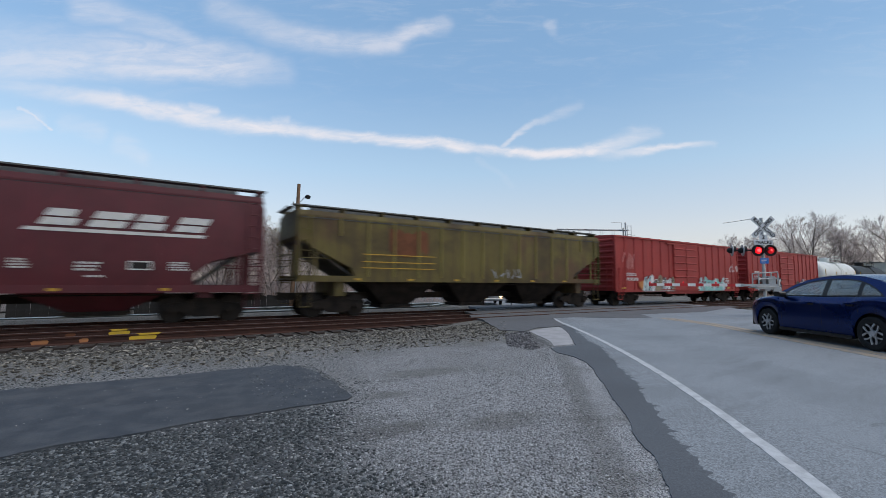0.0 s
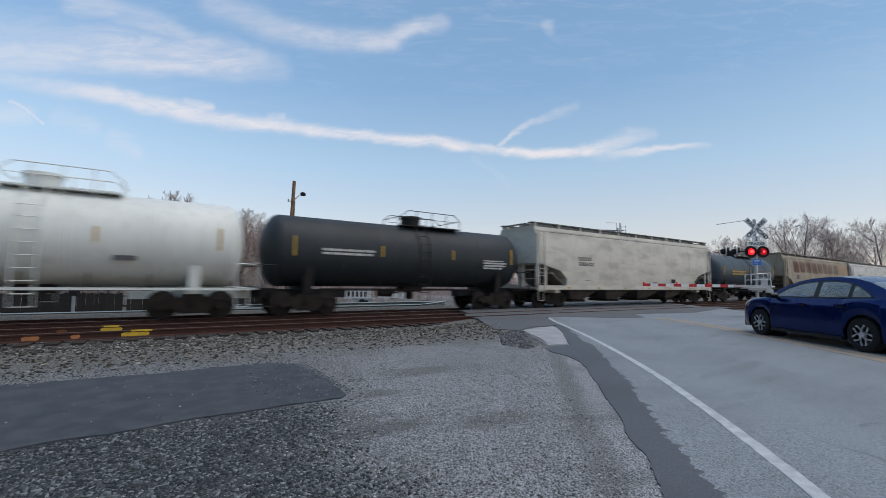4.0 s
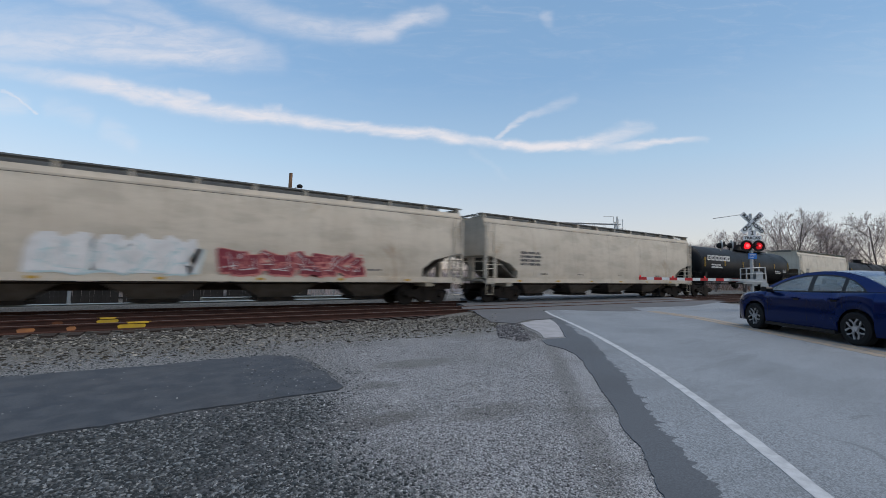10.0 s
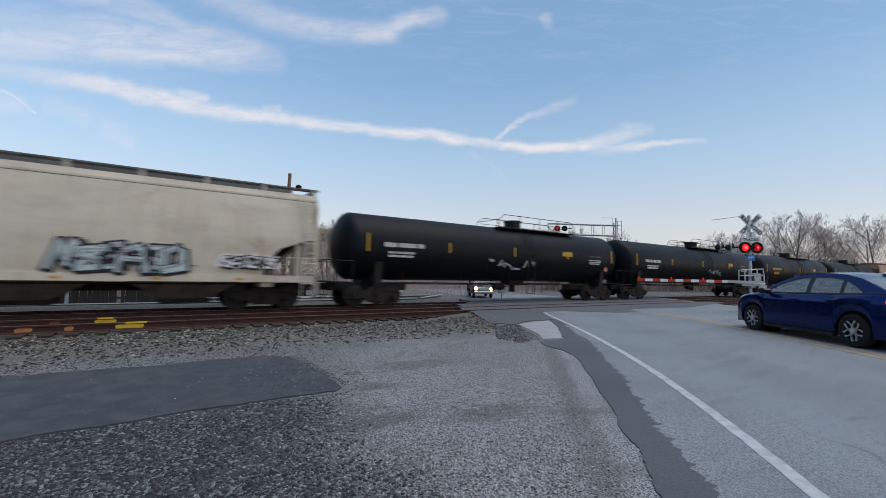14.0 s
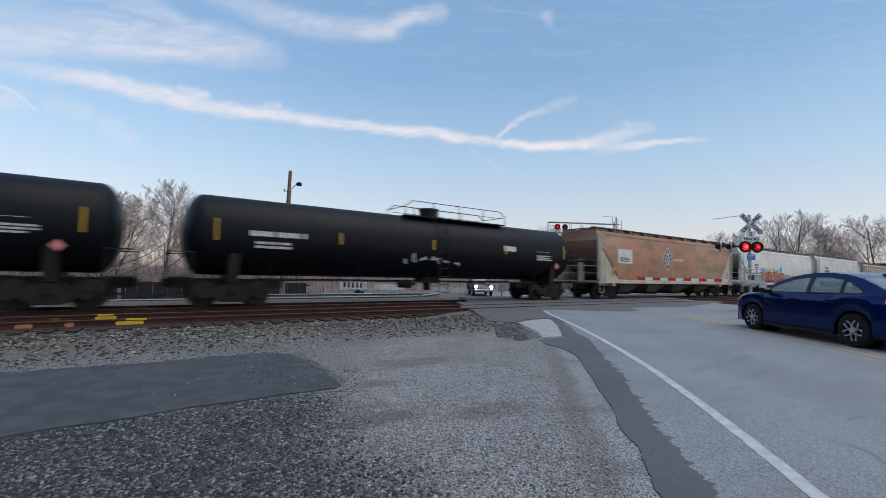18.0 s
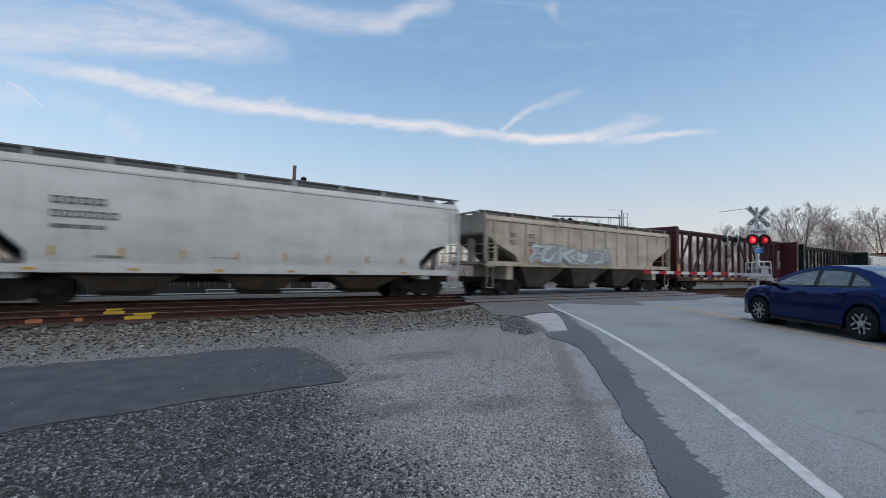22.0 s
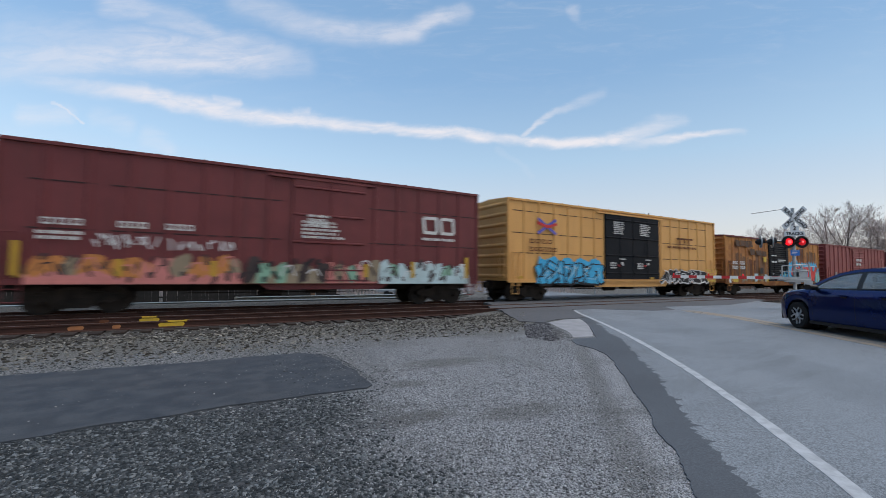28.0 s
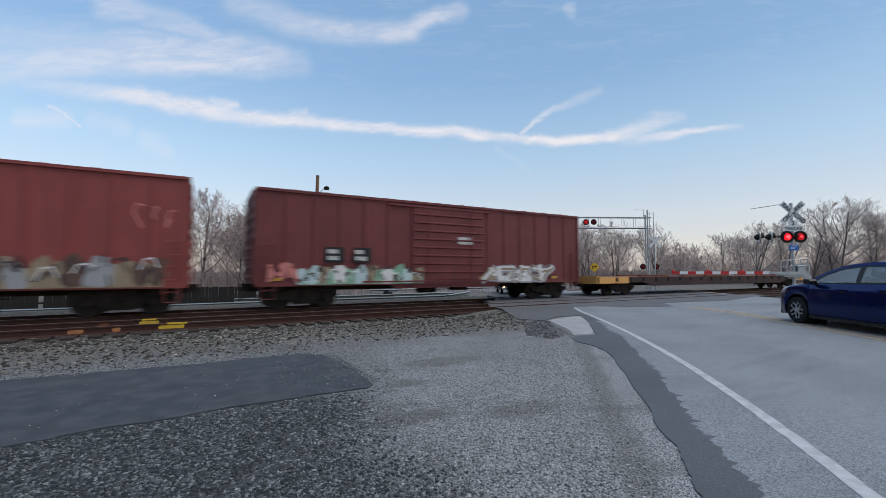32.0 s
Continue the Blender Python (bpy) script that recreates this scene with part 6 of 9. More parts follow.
def centre_beam(left, right, top, paint, beam, label, bays=18):
    """Centre-beam flat: deck, end bulkheads, truss down the middle."""
    car, h = train_car("centre_beam_flatcar", left, right, label)
    p, q = PAINT[paint], PAINT[beam]
    part("deck", MB().box(-h, h, -1.38, 1.38, 0.90, 1.02), p, car)
    for s in (-1, 1):
        part("side_sill", MB().box(-h, h, min(s * 1.34, s * 1.47), max(s * 1.34, s * 1.47), 0.76, 1.03), q if paint == "maroon" else p, car)
        b, ribs = MB().box(s * h - 0.14, s * h + 0.14, -1.45, 1.45, 1.02, top), []
        for i in range(6):
            z = 1.4 + i * (top - 1.7) / 5
            ribs.append(MB().box(min(s * (h + 0.14), s * (h + 0.20)), max(s * (h + 0.14), s * (h + 0.20)), -1.4, 1.4, z - 0.05, z + 0.05))
        bk = part("bulkhead", b, p, car, "tall steel end bulkhead")
        for r in ribs:
            part("bulkhead_rib", r, p, bk)
        for s2 in (-1, 1):
            part("bulkhead_brace", MB().prism([(s * h, 1.02), (s * (h - 0.34), 1.02), (s * (h - 0.22), top - 0.05), (s * h, top - 0.05)], "y", s2 * 1.42 - 0.03, s2 * 1.42 + 0.03), p, bk)
            slab(car, s * h - (0.0 if s < 0 else 0.28), s * h + (0.28 if s < 0 else 0.0), 1.2, 2.0, M_YMARK, s2 * 1.455 + (0 if s2 < 0 else 0.004), "reflector")
        part("end_panel", MB().box(min(s * h, s * (h - 1.25)), max(s * h, s * (h - 1.25)), -0.09, 0.09, 1.0, top - 0.1), p, car)
        if paint == "maroon":
            bars(car, -h + 0.42 if s < 0 else h - 1.12, 1.9, 0.7, 1.9, 17, M_WMARK, -0.095, 7 + s)
        add_truck(car, s * (h - 2.2))
    part("top_chord", MB().box(-h, h, -0.36, 0.36, top - 0.16, top - 0.02).box(-h, h, -0.1, 0.1, top - 0.34, top - 0.16), q, car, "wide top chord")
    inner = 21.0 if bays == 17 else 2 * (h - 1.25)
    post = MB().box(-0.07, 0.07, -0.12, 0.12, 1.0, top - 0.3).mesh("beam_post", q)
    thin = MB().box(-0.045, 0.045, -0.1, 0.1, 1.0, top - 0.3).mesh("beam_post", q)
    for i in range(bays + 1):
        x = -inner / 2 + inner * i / bays
        stout = (i % 2 == 1) == (i < bays / 2) if bays % 2 else i % 2 == 0
        part("beam_post", post if stout else thin, None, car, at=pose(x, 0, 0))
        if stout and 0 < i < bays:
            part("gusset", MB().prism([(x - 0.3, top - 0.3), (x + 0.3, top - 0.3), (x + 0.08, top - 0.62), (x - 0.08, top - 0.62)], "y", -0.1, 0.1), q, car)
            w = inner / bays
            side = -1 if i < bays / 2 else 1
            dd = MB().prism([(x + side * 0.05, top - 0.5), (x + side * 0.16, top - 0.42), (x + side * (1.85 * w), 1.12), (x + side * (1.85 * w - 0.13), 1.02)], "y", -0.06, 0.06)
            part("diagonal", dd, q, car)
    for x in (-9.3, -6.1, -3.3, -0.3, 2.83, 5.6, 9.33):
        slab(car, x, x + 0.55, 0.86, 0.99, M_YMARK, -1.475, "reflector")
    if paint == "maroon":
        for x in (-9.2, -7.8, -5.2, 8.5):
            slab(car, x, x + 0.7, 0.88, 0.98, M_WMARK, -1.475, "lettering_bar", "white stencilled bar")
    for x in (-7.6, 7.0) if paint != "maroon" else (7.0,):
        slab(car, x, x + 0.54, 0.72, 1.0, M_WMARK, -1.48, "label_panel", "white data panel on the sill")
    part("centre_sill", MB().box(-h - 0.05, h + 0.05, -0.4, 0.4, 0.62, 0.9), M_TRUCK, car)
    add_couplers(car, h)
    return car, h


def flat_car(left, right, label):
    car, h = train_car("flatcar", left, right, label)
    part("deck", MB().box(-h, h, -1.4, 1.4, 1.0, 1.12), PAINT["plum"], car, "worn wooden deck in a steel frame")
    for s in (-1, 1):
        part("side_sill", MB().prism([(-h, 0.78), (-h + 4, 0.78), (-h + 5, 0.55), (h - 5, 0.55), (h - 4, 0.78), (h, 0.78), (h, 1.1), (-h, 1.1)], "y", s * 1.42 - 0.05, s * 1.42 + 0.05), PAINT["soot"], car)
        part("end_sill", MB().box(s * h - 0.1, s * h + 0.1, -1.4, 1.4, 0.72, 1.16), PAINT["yellow"], car, "yellow-painted end sill")
        part("end_plate", MB().box(min(s * h, s * (h - 2.6)), max(s * h, s * (h - 2.6)), -1.48, -1.465, 0.74, 1.12), PAINT["yellow"], car, "yellow-painted side end")
        add_truck(car, s * (h - 2.4))
    pocket = MB().box(-0.07, 0.07, -1.54, -1.47, 0.85, 1.08).mesh("stake_pocket", PAINT["soot"])
    for i in range(20):
        part("stake_pocket", pocket, None, car, at=pose(-h + 1.5 + i * (2 * h - 3) / 19, 0, 0))
    for x in (-h + 6, 0, h - 6):
        part("deck_rail", MB().box(x - 1.5, x + 1.5, -0.9, -0.7, 1.12, 1.22).box(x - 1.5, x + 1.5, 0.7, 0.9, 1.12, 1.22), M_RUST, car)
    part("centre_sill", MB().box(-h, h, -0.35, 0.35, 0.55, 1.0), M_TRUCK, car)
    add_couplers(car, h)
    return car, h

# ---- the cars, from the head of the train backwards ----
c, h = hopper(-15.6, 2.8, 4.68, "maroon", "maroon covered hopper with a white logo and dark walkways", 3, 0, 0.36, 2.1)
for i, w in enumerate((0.80, 0.86, 0.78, 0.80)):
    x = -h + 12.55 + i * 1.08
    slab(c, x, x + w, 2.98, 3.19, M_WMARK, -1.572, "logo", "slanted white logo block", 0.12)
    slab(c, x + 0.13, x + 0.13 + w * (1.05 if i % 2 else 0.8), 3.24, 3.46, M_WMARK, -1.572, "logo", "slanted white logo block", 0.12)
slab(c, -h + 12.2, -h + 16.6, 2.80, 2.90, M_WMARK, -1.566, "logo", "white logo underline", 0.1)
for i, (x, w) in enumerate(((9.0, 0.9), (11.9, 0.5), (13.3, 0.7), (15.6, 0.7))):
    bars(c, -h + x, 1.66 + 0.05 * (i % 2), w * 0.85, 0.30, 3 + i % 2, M_WMARK, -1.566, i)
slab(c, -h + 14.55, -h + 15.15, 1.72, 2.0, M_WMARK, -1.566, "label_frame", "white framed data panel")
slab(c, -h + 14.6, -h + 15.1, 1.76, 1.96, M_BLACK, -1.5705, "label_panel", "black data panel")
bars(c, -h + 10.7, 2.1, 0.9, 0.5, 4, M_YMARK, -1.566, 5)

c, h = hopper(3.95, 21.45, 4.36, "olive", "weathered olive-yellow ribbed covered hopper with rust", 3, 15, 0.42, 2.3, 1.5, "open")
for z in (1.95, 2.2, 2.5):
    slab(c, -h + 2.6, -h + 6.0, z, z + 0.035, M_YMARK, -1.617, "lettering_bar", "pale yellow bar")
scrawl(c, -h + 9.3, -h + 11.2, 1.62, 2.1, "grey", 3, -1.617, 5, 0.06)
stain(c, -h + 3.8, -h + 5.7, 2.5, 3.6, M_RUST, -1.563, 210, "rusty brown patch")

c, h = boxcar(23.05, 39.06, 4.50, "red", "faded red boxcar with teal and grey graffiti", ((-1.5, 1.5, "red"),))
stain(c, -h + 2.3, -h + 3.2, 0.98, 1.6, SPRAY["orange"], -1.586, 211, "orange sprayed patch")
mural(c, -h + 2.8, -h + 6.4, 0.90, 2.0, ("grey", "ice", "white", "teal", "khaki"), "black", 21, -1.59)
mural(c, -h + 9.6, -h + 13.5, 0.92, 2.0, ("teal", "ice", "grey", "teal"), "crimson", 22, -1.585)
scrawl(c, -h + 14.4, -h + 15.8, 2.3, 3.0, "white", 4, -1.585, 3)
scrawl(c, -h + 0.6, -h + 1.8, 2.2, 3.4, "pink", 5, -1.585, 4)
bars(c, -h + 13.7, 1.4, 0.6, 0.5, 4, M_WMARK, -1.575, 3)
blocks(c, -h + 1.0, 1.9, 1.0, 0.18, 4, M_WMARK, -1.585)
blocks(c, -h + 1.0, 1.6, 1.2, 0.18, 6, M_WMARK, -1.585)

c, h = boxcar(40.95, 56.94, 4.53, "red", "faded red boxcar with white outlined graffiti", ((-1.5, 1.5, "red"),))
graffiti(c, -h + 1.7, -h + 6.2, 0.92, 2.05, "white", "black", 4, 23, "white", None, -1.585, third="lilac", bold=0.3, rim=0.12)
mural(c, -h + 9.9, -h + 13.6, 0.92, 2.0, ("lilac", "soot", "white", "pink", "soot"), "black", 24, -1.585)
blocks(c, -h + 1.0, 2.35, 0.9, 0.2, 4, M_WMARK, -1.585)
blocks(c, -h + 1.0, 2.0, 1.0, 0.16, 5, M_WMARK, -1.585)

c, h = tank_car(58.25, 70.4, 4.08, "tank_white", "white tank car with a railed top platform", 1.5, 0.2, 2.9, 4, True, True)
bars(c, -h + 2.2, 2.1, 2.4, 0.35, 2, M_DMARK, -1.5, 2)
slab(c, -h + 8.2, -h + 8.8, 1.9, 2.05, M_DMARK, -1.45, "label_panel")
c, h = tank_car(70.7, 83.75, 3.95, "tank_grey", "dark grey tank car with white lettering bars", 1.42, 0.3, 3.2, 4)
bars(c, -h + 2.2, 2.35, 2.2, 0.3, 2, M_WMARK, -1.425, 2)
bars(c, -h + 10.2, 2.0, 1.5, 0.5, 4, M_WMARK, -1.41, 3)

c, h = hopper(84.4, 103.3, 4.70, "grey", "pale grey covered hopper with dusty streaks", 4, 0, 0.36, 2.4)
blocks(c, -h + 3.4, 2.7, 1.2, 0.2, 4, M_DMARK, -1.566)
blocks(c, -h + 3.4, 2.4, 1.4, 0.2, 6, M_DMARK, -1.566)
slab(c, -h + 13.2, -h + 13.75, 1.5, 1.75, M_BLACK, -1.566, "label_panel", "black data panel")
c, h = tank_car(104.7, 116.62, 4.0, "tank_blue", "weathered blue-grey tank car with yellow bars", 1.46, 0.0, 3.5, 3)
bars(c, -h + 2.6, 2.25, 2.9, 0.42, 2, M_YMARK, -1.465, 4)
slab(c, -h + 6.6, -h + 7.1, 2.9, 3.06, M_DMARK, -1.45, "label_panel")
bars(c, 3.46, 2.05, 1.2, 0.45, 4, M_GALV, -1.465, 5)
part("label_panel", MB().box(2.7, 3.16, -1.47, -1.462, 1.83, 1.86).box(2.7, 3.16, -1.47, -1.462, 1.63, 1.66).box(2.7, 2.73, -1.47, -1.462, 1.66, 1.83).box(3.13, 3.16, -1.47, -1.462, 1.66, 1.83), M_WMARK, c, "white framed data panel")
part("air_reservoir", MB().lathe([(4.57, 0.05), (4.62, 0.12), (5.33, 0.12), (5.38, 0.05)], 14, "x", (0, -1.3, 1.3)), M_GALV, c, "pale air reservoir", None, 40)

c, h = hopper(117.95, 137.9, 4.66, "rusty", "off-white covered hopper with large rust stains", 4, 0, 0.36, 2.2)
bars(c, -h + 3.0, 2.1, 1.1, 0.45, 2, M_DMARK, -1.566, 8)
c, h = hopper(139.0, 159.5, 4.58, "white", "pale grey-white covered hopper with dark lettering bars", 4, 0, 0.36, 2.3)
blocks(c, -h + 2.9, 2.75, 1.3, 0.24, 4, M_DMARK, -1.566)
blocks(c, -h + 2.9, 2.35, 1.6, 0.24, 6, M_DMARK, -1.566)
bars(c, -h + 4.7, 2.6, 0.5, 0.2, 2, M_DMARK, -1.566, 10)
c, h = hopper(160.7, 180.86, 4.55, "tan", "tan-grey covered hopper with white and crimson graffiti", 4, 0, 0.36, 2.2)
graffiti(c, -h + 5.3, -h + 9.1, 1.26, 2.3, "white", "ice", 5, 31, None, "white", -1.57, bold=0.5, rim=0.03)
graffiti(c, -h + 10.0, -h + 15.0, 1.26, 2.2, "crimson", "pink", 6, 32, "white", None, -1.57, slant=0.02, bold=0.46, rim=0.04)
bars(c, -h + 2.6, 2.1, 1.6, 0.6, 3, M_DMARK, -1.566, 11)
c, h = hopper(182.2, 202.1, 4.5, "tan", "dusty tan covered hopper with rust runs", 4, 0, 0.36, 2.2)
bars(c, -h + 2.4, 1.9, 1.7, 0.8, 4, M_DMARK, -1.566, 12)

c, h = tank_car(203.35, 222.6, 4.08, "tank_black", "long black tank car with a white logo band", 1.46, 0.4, 6.2, 6)
for i in range(6):
    a = -h + 1.55 + i * 0.66
    part("logo", MB().box(a, a + 0.55, -1.464, -1.46, 2.88, 2.99).box(a, a + 0.55, -1.464, -1.46, 3.19, 3.30).box(a, a + 0.14, -1.464, -1.46, 2.99, 3.19).box(a + 0.41, a + 0.55, -1.464, -1.46, 2.99, 3.19), M_WMARK, c, "white framed logo block")
bars(c, -h + 2.2, 2.25, 1.9, 0.4, 2, M_WMARK, -1.465, 13)
bars(c, -h + 15.0, 2.0, 1.4, 0.3, 2, M_WMARK, -1.44, 14)
bars(c, -h + 16.9, 2.1, 0.9, 0.5, 4, M_WMARK, -1.44, 15)
c, h = hopper(224.4, 241.1, 4.60, "cream", "cream covered hopper with black outlined graffiti", 3, 0, 0.42, 1.9)
graffiti(c, -h + 9.2, -h + 12.3, 1.28, 2.25, "grey", "black", 4, 33, "white", None, -1.57, third="ice", bold=0.34, rim=0.08)
graffiti(c, -h + 13.5, -h + 15.1, 1.5, 1.95, "white", "black", 4, 34, None, "white", -1.57, bold=0.3, rim=0.05)
bars(c, -h + 1.9, 2.0, 1.1, 0.7, 4, M_DMARK, -1.566, 16)
for a, b, lab, xs, sd in ((242.1, 260.8, "black tank car with white lettering bars and grey graffiti", 1.9, 35), (261.4, 281.5, "long black tank car with small yellow markings", 2.2, 36),
                          (282.8, 302.1, "black tank car with yellow lettering bars", 2.6, 37), (303.4, 323.2, "long black tank car with a white data panel", 2.2, 38)):
    c, h = tank_car(a, b, 4.05, "tank_black", lab, 1.46, 1.2 if sd in (35, 36) else 0.6, 6.0, 5)
    bars(c, -h + xs, 2.5, 2.2, 0.3, 1, M_YMARK if sd == 37 else M_WMARK, -1.465, sd)
    bars(c, -h + xs + 0.2, 2.1, 1.5, 0.3, 2, M_WMARK if sd != 37 else M_YMARK, -1.455, sd + 1)
    bars(c, h - 3.2, 2.2, 1.2, 0.5, 5, M_WMARK, -1.45, sd + 2)
    scrawl(c, -1.8 if sd != 36 else 1.0, 1.6 if sd != 36 else 3.0, 1.75, 2.25, "grey", sd, -1.44, 6, 0.07)
    slab(c, h - 5.6, h - 4.8, 2.6, 2.85, M_YMARK if sd < 38 else M_WMARK, -1.465, "label_panel")
    part("placard", MB().prism([(h - 1.6, 1.75), (h - 1.42, 1.93), (h - 1.6, 2.11), (h - 1.78, 1.93)], "y", -1.42, -1.41), SPRAY["pink"], c, "red and white diamond placard")

c, h = hopper(325.2, 343.1, 4.50, "orange", "sun-bleached orange-tan covered hopper with a diamond logo", 4, 0, 0.30, 2.1, 1.12, "plate", "tan")
slab(c, -h + 1.95, -h + 3.5, 2.3, 3.2, M_WMARK, -1.566, "label_panel", "white data panel")
bars(c, -h + 2.15, 2.4, 1.1, 0.3, 3, M_DMARK, -1.571, 40)
dx = -1.18
for r, mat, y in ((0.82, M_WMARK, -1.566), (0.72, SPRAY["black"], -1.571), (0.52, M_WMARK, -1.576)):
    part("logo", MB().prism([(dx - r * 0.8, 2.75), (dx, 2.75 - r), (dx + r * 0.8, 2.75), (dx, 2.75 + r * 1.05)], "y", y - 0.004, y), mat, c, "diamond logo")
for a, b in ((-0.17, 0), (0.17, 0), (0, -0.2), (0, 0.2)):
    part("logo", MB().lathe([(0, 0.001), (0, 0.11), (0.004, 0.11)], 10, "y", (dx + a, -1.584, 2.75 + b)), SPRAY["black"], c)
bars(c, dx + 0.9, 2.62, 1.6, 0.25, 1, M_WMARK, -1.566, 41)
for x in (1.4, 5.0, 8.4):
    slab(c, -h + x, -h + x + 0.2, 1.5, 2.0, M_YMARK, -1.566, "reflector")

c, h = hopper(344.75, 363.05, 4.47, "silver", "pale grey covered hopper with a long rainbow graffiti", 4, 0, 0.30, 2.1, 1.12, "plate", "white")
graffiti(c, -h + 4.3, -h + 9.3, 1.3, 2.3, "crimson", "black", 5, 42, "yellow", None, -1.572, third="pink", bold=0.5, rim=0.05)
for i in range(6):
    stain(c, -h + 4.2 + i * 0.9, -h + 4.8 + i * 0.9, 2.12, 2.42 + 0.1 * (i % 2), SPRAY["cyan"], -1.566, 260 + i, "blue sprayed puff")
    stain(c, -h + 4.4 + i * 0.85, -h + 5.2 + i * 0.85, 1.9, 2.28, SPRAY["yellow"], -1.5695, 270 + i, "yellow sprayed wedge")
graffiti(c, -h + 9.8, -h + 15.2, 1.3, 2.05, "grey", "red", 5, 43, None, None, -1.57, third="lilac", bold=0.5, rim=0.045)
bars(c, -h + 3.0, 2.45, 0.9, 0.5, 2, M_DMARK, -1.566, 44)
c, h = hopper(364.4, 381.25, 4.58, "cool_grey", "clean pale grey covered hopper with dark lettering bars", 3, 0, 0.40, 2.1)
blocks(c, -h + 2.6, 3.0, 1.3, 0.22, 4, M_DMARK, -1.566)
blocks(c, -h + 2.6, 2.6, 1.6, 0.22, 6, M_DMARK, -1.566)
bars(c, -h + 2.6, 2.25, 1.5, 0.2, 1, M_DMARK, -1.566, 45)
for i in range(8):
    slab(c, -h + 2.6 + i * 1.6, -h + 2.7 + i * 1.6, 1.5, 1.78, M_YMARK, -1.566, "reflector")
c, h = hopper(382.8, 399.35, 4.28, "drab", "cream ribbed covered hopper with lilac graffiti", 3, 15, 0.42, 2.2, 1.62, "open")
graffiti(c, -h + 3.3, -h + 9.6, 1.75, 2.75, "ice", "grey", 6, 46, "white", None, -1.615, third="grey", bold=0.5, rim=0.06)
stain(c, -h + 3.0, -h + 4.3, 1.76, 2.5, SPRAY["pink"], -1.6135, 280, "pink sprayed cloud")
for x, z in ((1.6, 3.0), (2.9, 3.0), (1.6, 2.6), (2.9, 2.6)):
    bars(c, -h + x, z, 0.5, 0.25, 2, M_DMARK, -1.566, int(10 * x))

centre_beam(400.6, 423.5, 4.70, "maroon", "oxide", "empty maroon centre-beam flatcar with white lettering bars", 17)
centre_beam(425.2, 448.3, 4.58, "green", "black", "empty dark green centre-beam flatcar")
c, h = hopper(449.1, 463.3, 4.45, "silver", "short pale grey two-bay covered hopper", 2, 0, 0.42, 2.2)
bars(c, -h + 3.0, 2.4, 0.9, 0.7, 3, M_DMARK, -1.566, 50)

seams = tuple((a, b, z, 0) for z in (2.55, 3.95) for a, b in ((-7.4, -5.9), (-5.5, -4.1), (-3.9, -2.6), (-2.4, -0.6), (2.8, 4.4), (4.8, 6.4), (6.6, 7.9)))
c, h = boxcar(465.1, 481.2, 5.17, "plum", "tall maroon boxcar with a white logo and colourful graffiti", ((-0.2, 2.6, "plum"),), True, seams, None, 1.0, 4)
mural(c, -h + 0.7, -h + 6.25, 0.93, 1.95, ("orange", "orange", "pink", "khaki", "orange"), "soot", 51, -1.59, "pink", "pink")
mural(c, -h + 6.35, -h + 9.1, 0.95, 1.95, ("khaki", "soot", "mint", "grey"), "black", 52, -1.63)
mural(c, -h + 9.1, -h + 11.15, 0.95, 1.95, ("pink", "khaki", "mint", "pink"), "soot", 58, -1.59)
mural(c, -h + 11.3, -h + 15.6, 0.93, 1.95, ("ice", "ice", "mint", "ice", "white"), "soot", 53, -1.585, "ice")
scrawl(c, -h + 2.1, -h + 3.85, 2.0, 2.45, "white", 54, -1.6, 9, 0.04)
scrawl(c, -h + 4.05, -h + 6.05, 2.02, 2.4, "white", 154, -1.6, 10, 0.04)
for x, w in ((1.0, 1.0), (2.75, 0.8), (4.0, 0.8)):
    blocks(c, -h + x, 2.66, w, 0.2, 3, M_WMARK, -1.585)
for x, z, w, n in ((0.9, 2.2, 1.1, 2), (8.2, 2.6, 1.6, 5), (8.4, 3.1, 0.9, 3), (13.2, 2.75, 1.9, 1)):
    bars(c, -h + x, z, w, 0.13 * n + 0.05, n, M_WMARK, -1.585 if x < 7 or x > 11 else -1.63, int(x * 7))
lg = MB()
for a in (13.25, 14.1):
    stroke(lg, [(-h + a + 0.08, 3.75), (-h + a + 0.62, 3.75), (-h + a + 0.66, 3.2), (-h + a + 0.6, 3.12), (-h + a + 0.06, 3.12), (-h + a, 3.7)], 0.13, -1.585)
part("logo", lg, M_WMARK, c, "white looped logo shape")
for x, z1_ in ((0.42, 2.15), (2.75, 1.7), (5.28, 1.7), (10.6, 1.7), (12.65, 1.85), (15.35, 2.1)):
    slab(c, -h + x, -h + x + 0.17, 1.18, z1_, M_YMARK, -1.64, "reflector")

seams = tuple((a, b, z, 0) for z in (2.45, 3.45, 4.55) for a, b in ((-8.9, -7.6), (-7.4, -6.0), (-5.8, -4.4), (-4.2, -2.5), (3.2, 4.8), (5.0, 6.6), (6.8, 8.3)))
c, h = boxcar(483.05, 501.45, 5.24, "yellow", "tall ochre-yellow boxcar with black double doors and blue graffiti",
              ((-2.25, 0.15, "navy"), (0.2, 2.75, "navy")), True, seams, None, 1.05, 4, 8)
graffiti(c, -h + 2.0, -h + 6.45, 0.93, 2.1, "cyan", "black", 4, 55, "ice", "cyan", -1.585, bold=0.50, rim=0.085)
graffiti(c, h - 6.2, h - 1.4, 0.95, 1.85, "black", "white", 5, 56, None, None, -1.585, bold=0.4, rim=0.055)
graffiti(c, h - 1.25, h - 0.15, 1.1, 1.9, "pink", "yellow", 2, 57, None, None, -1.585, third="orange")
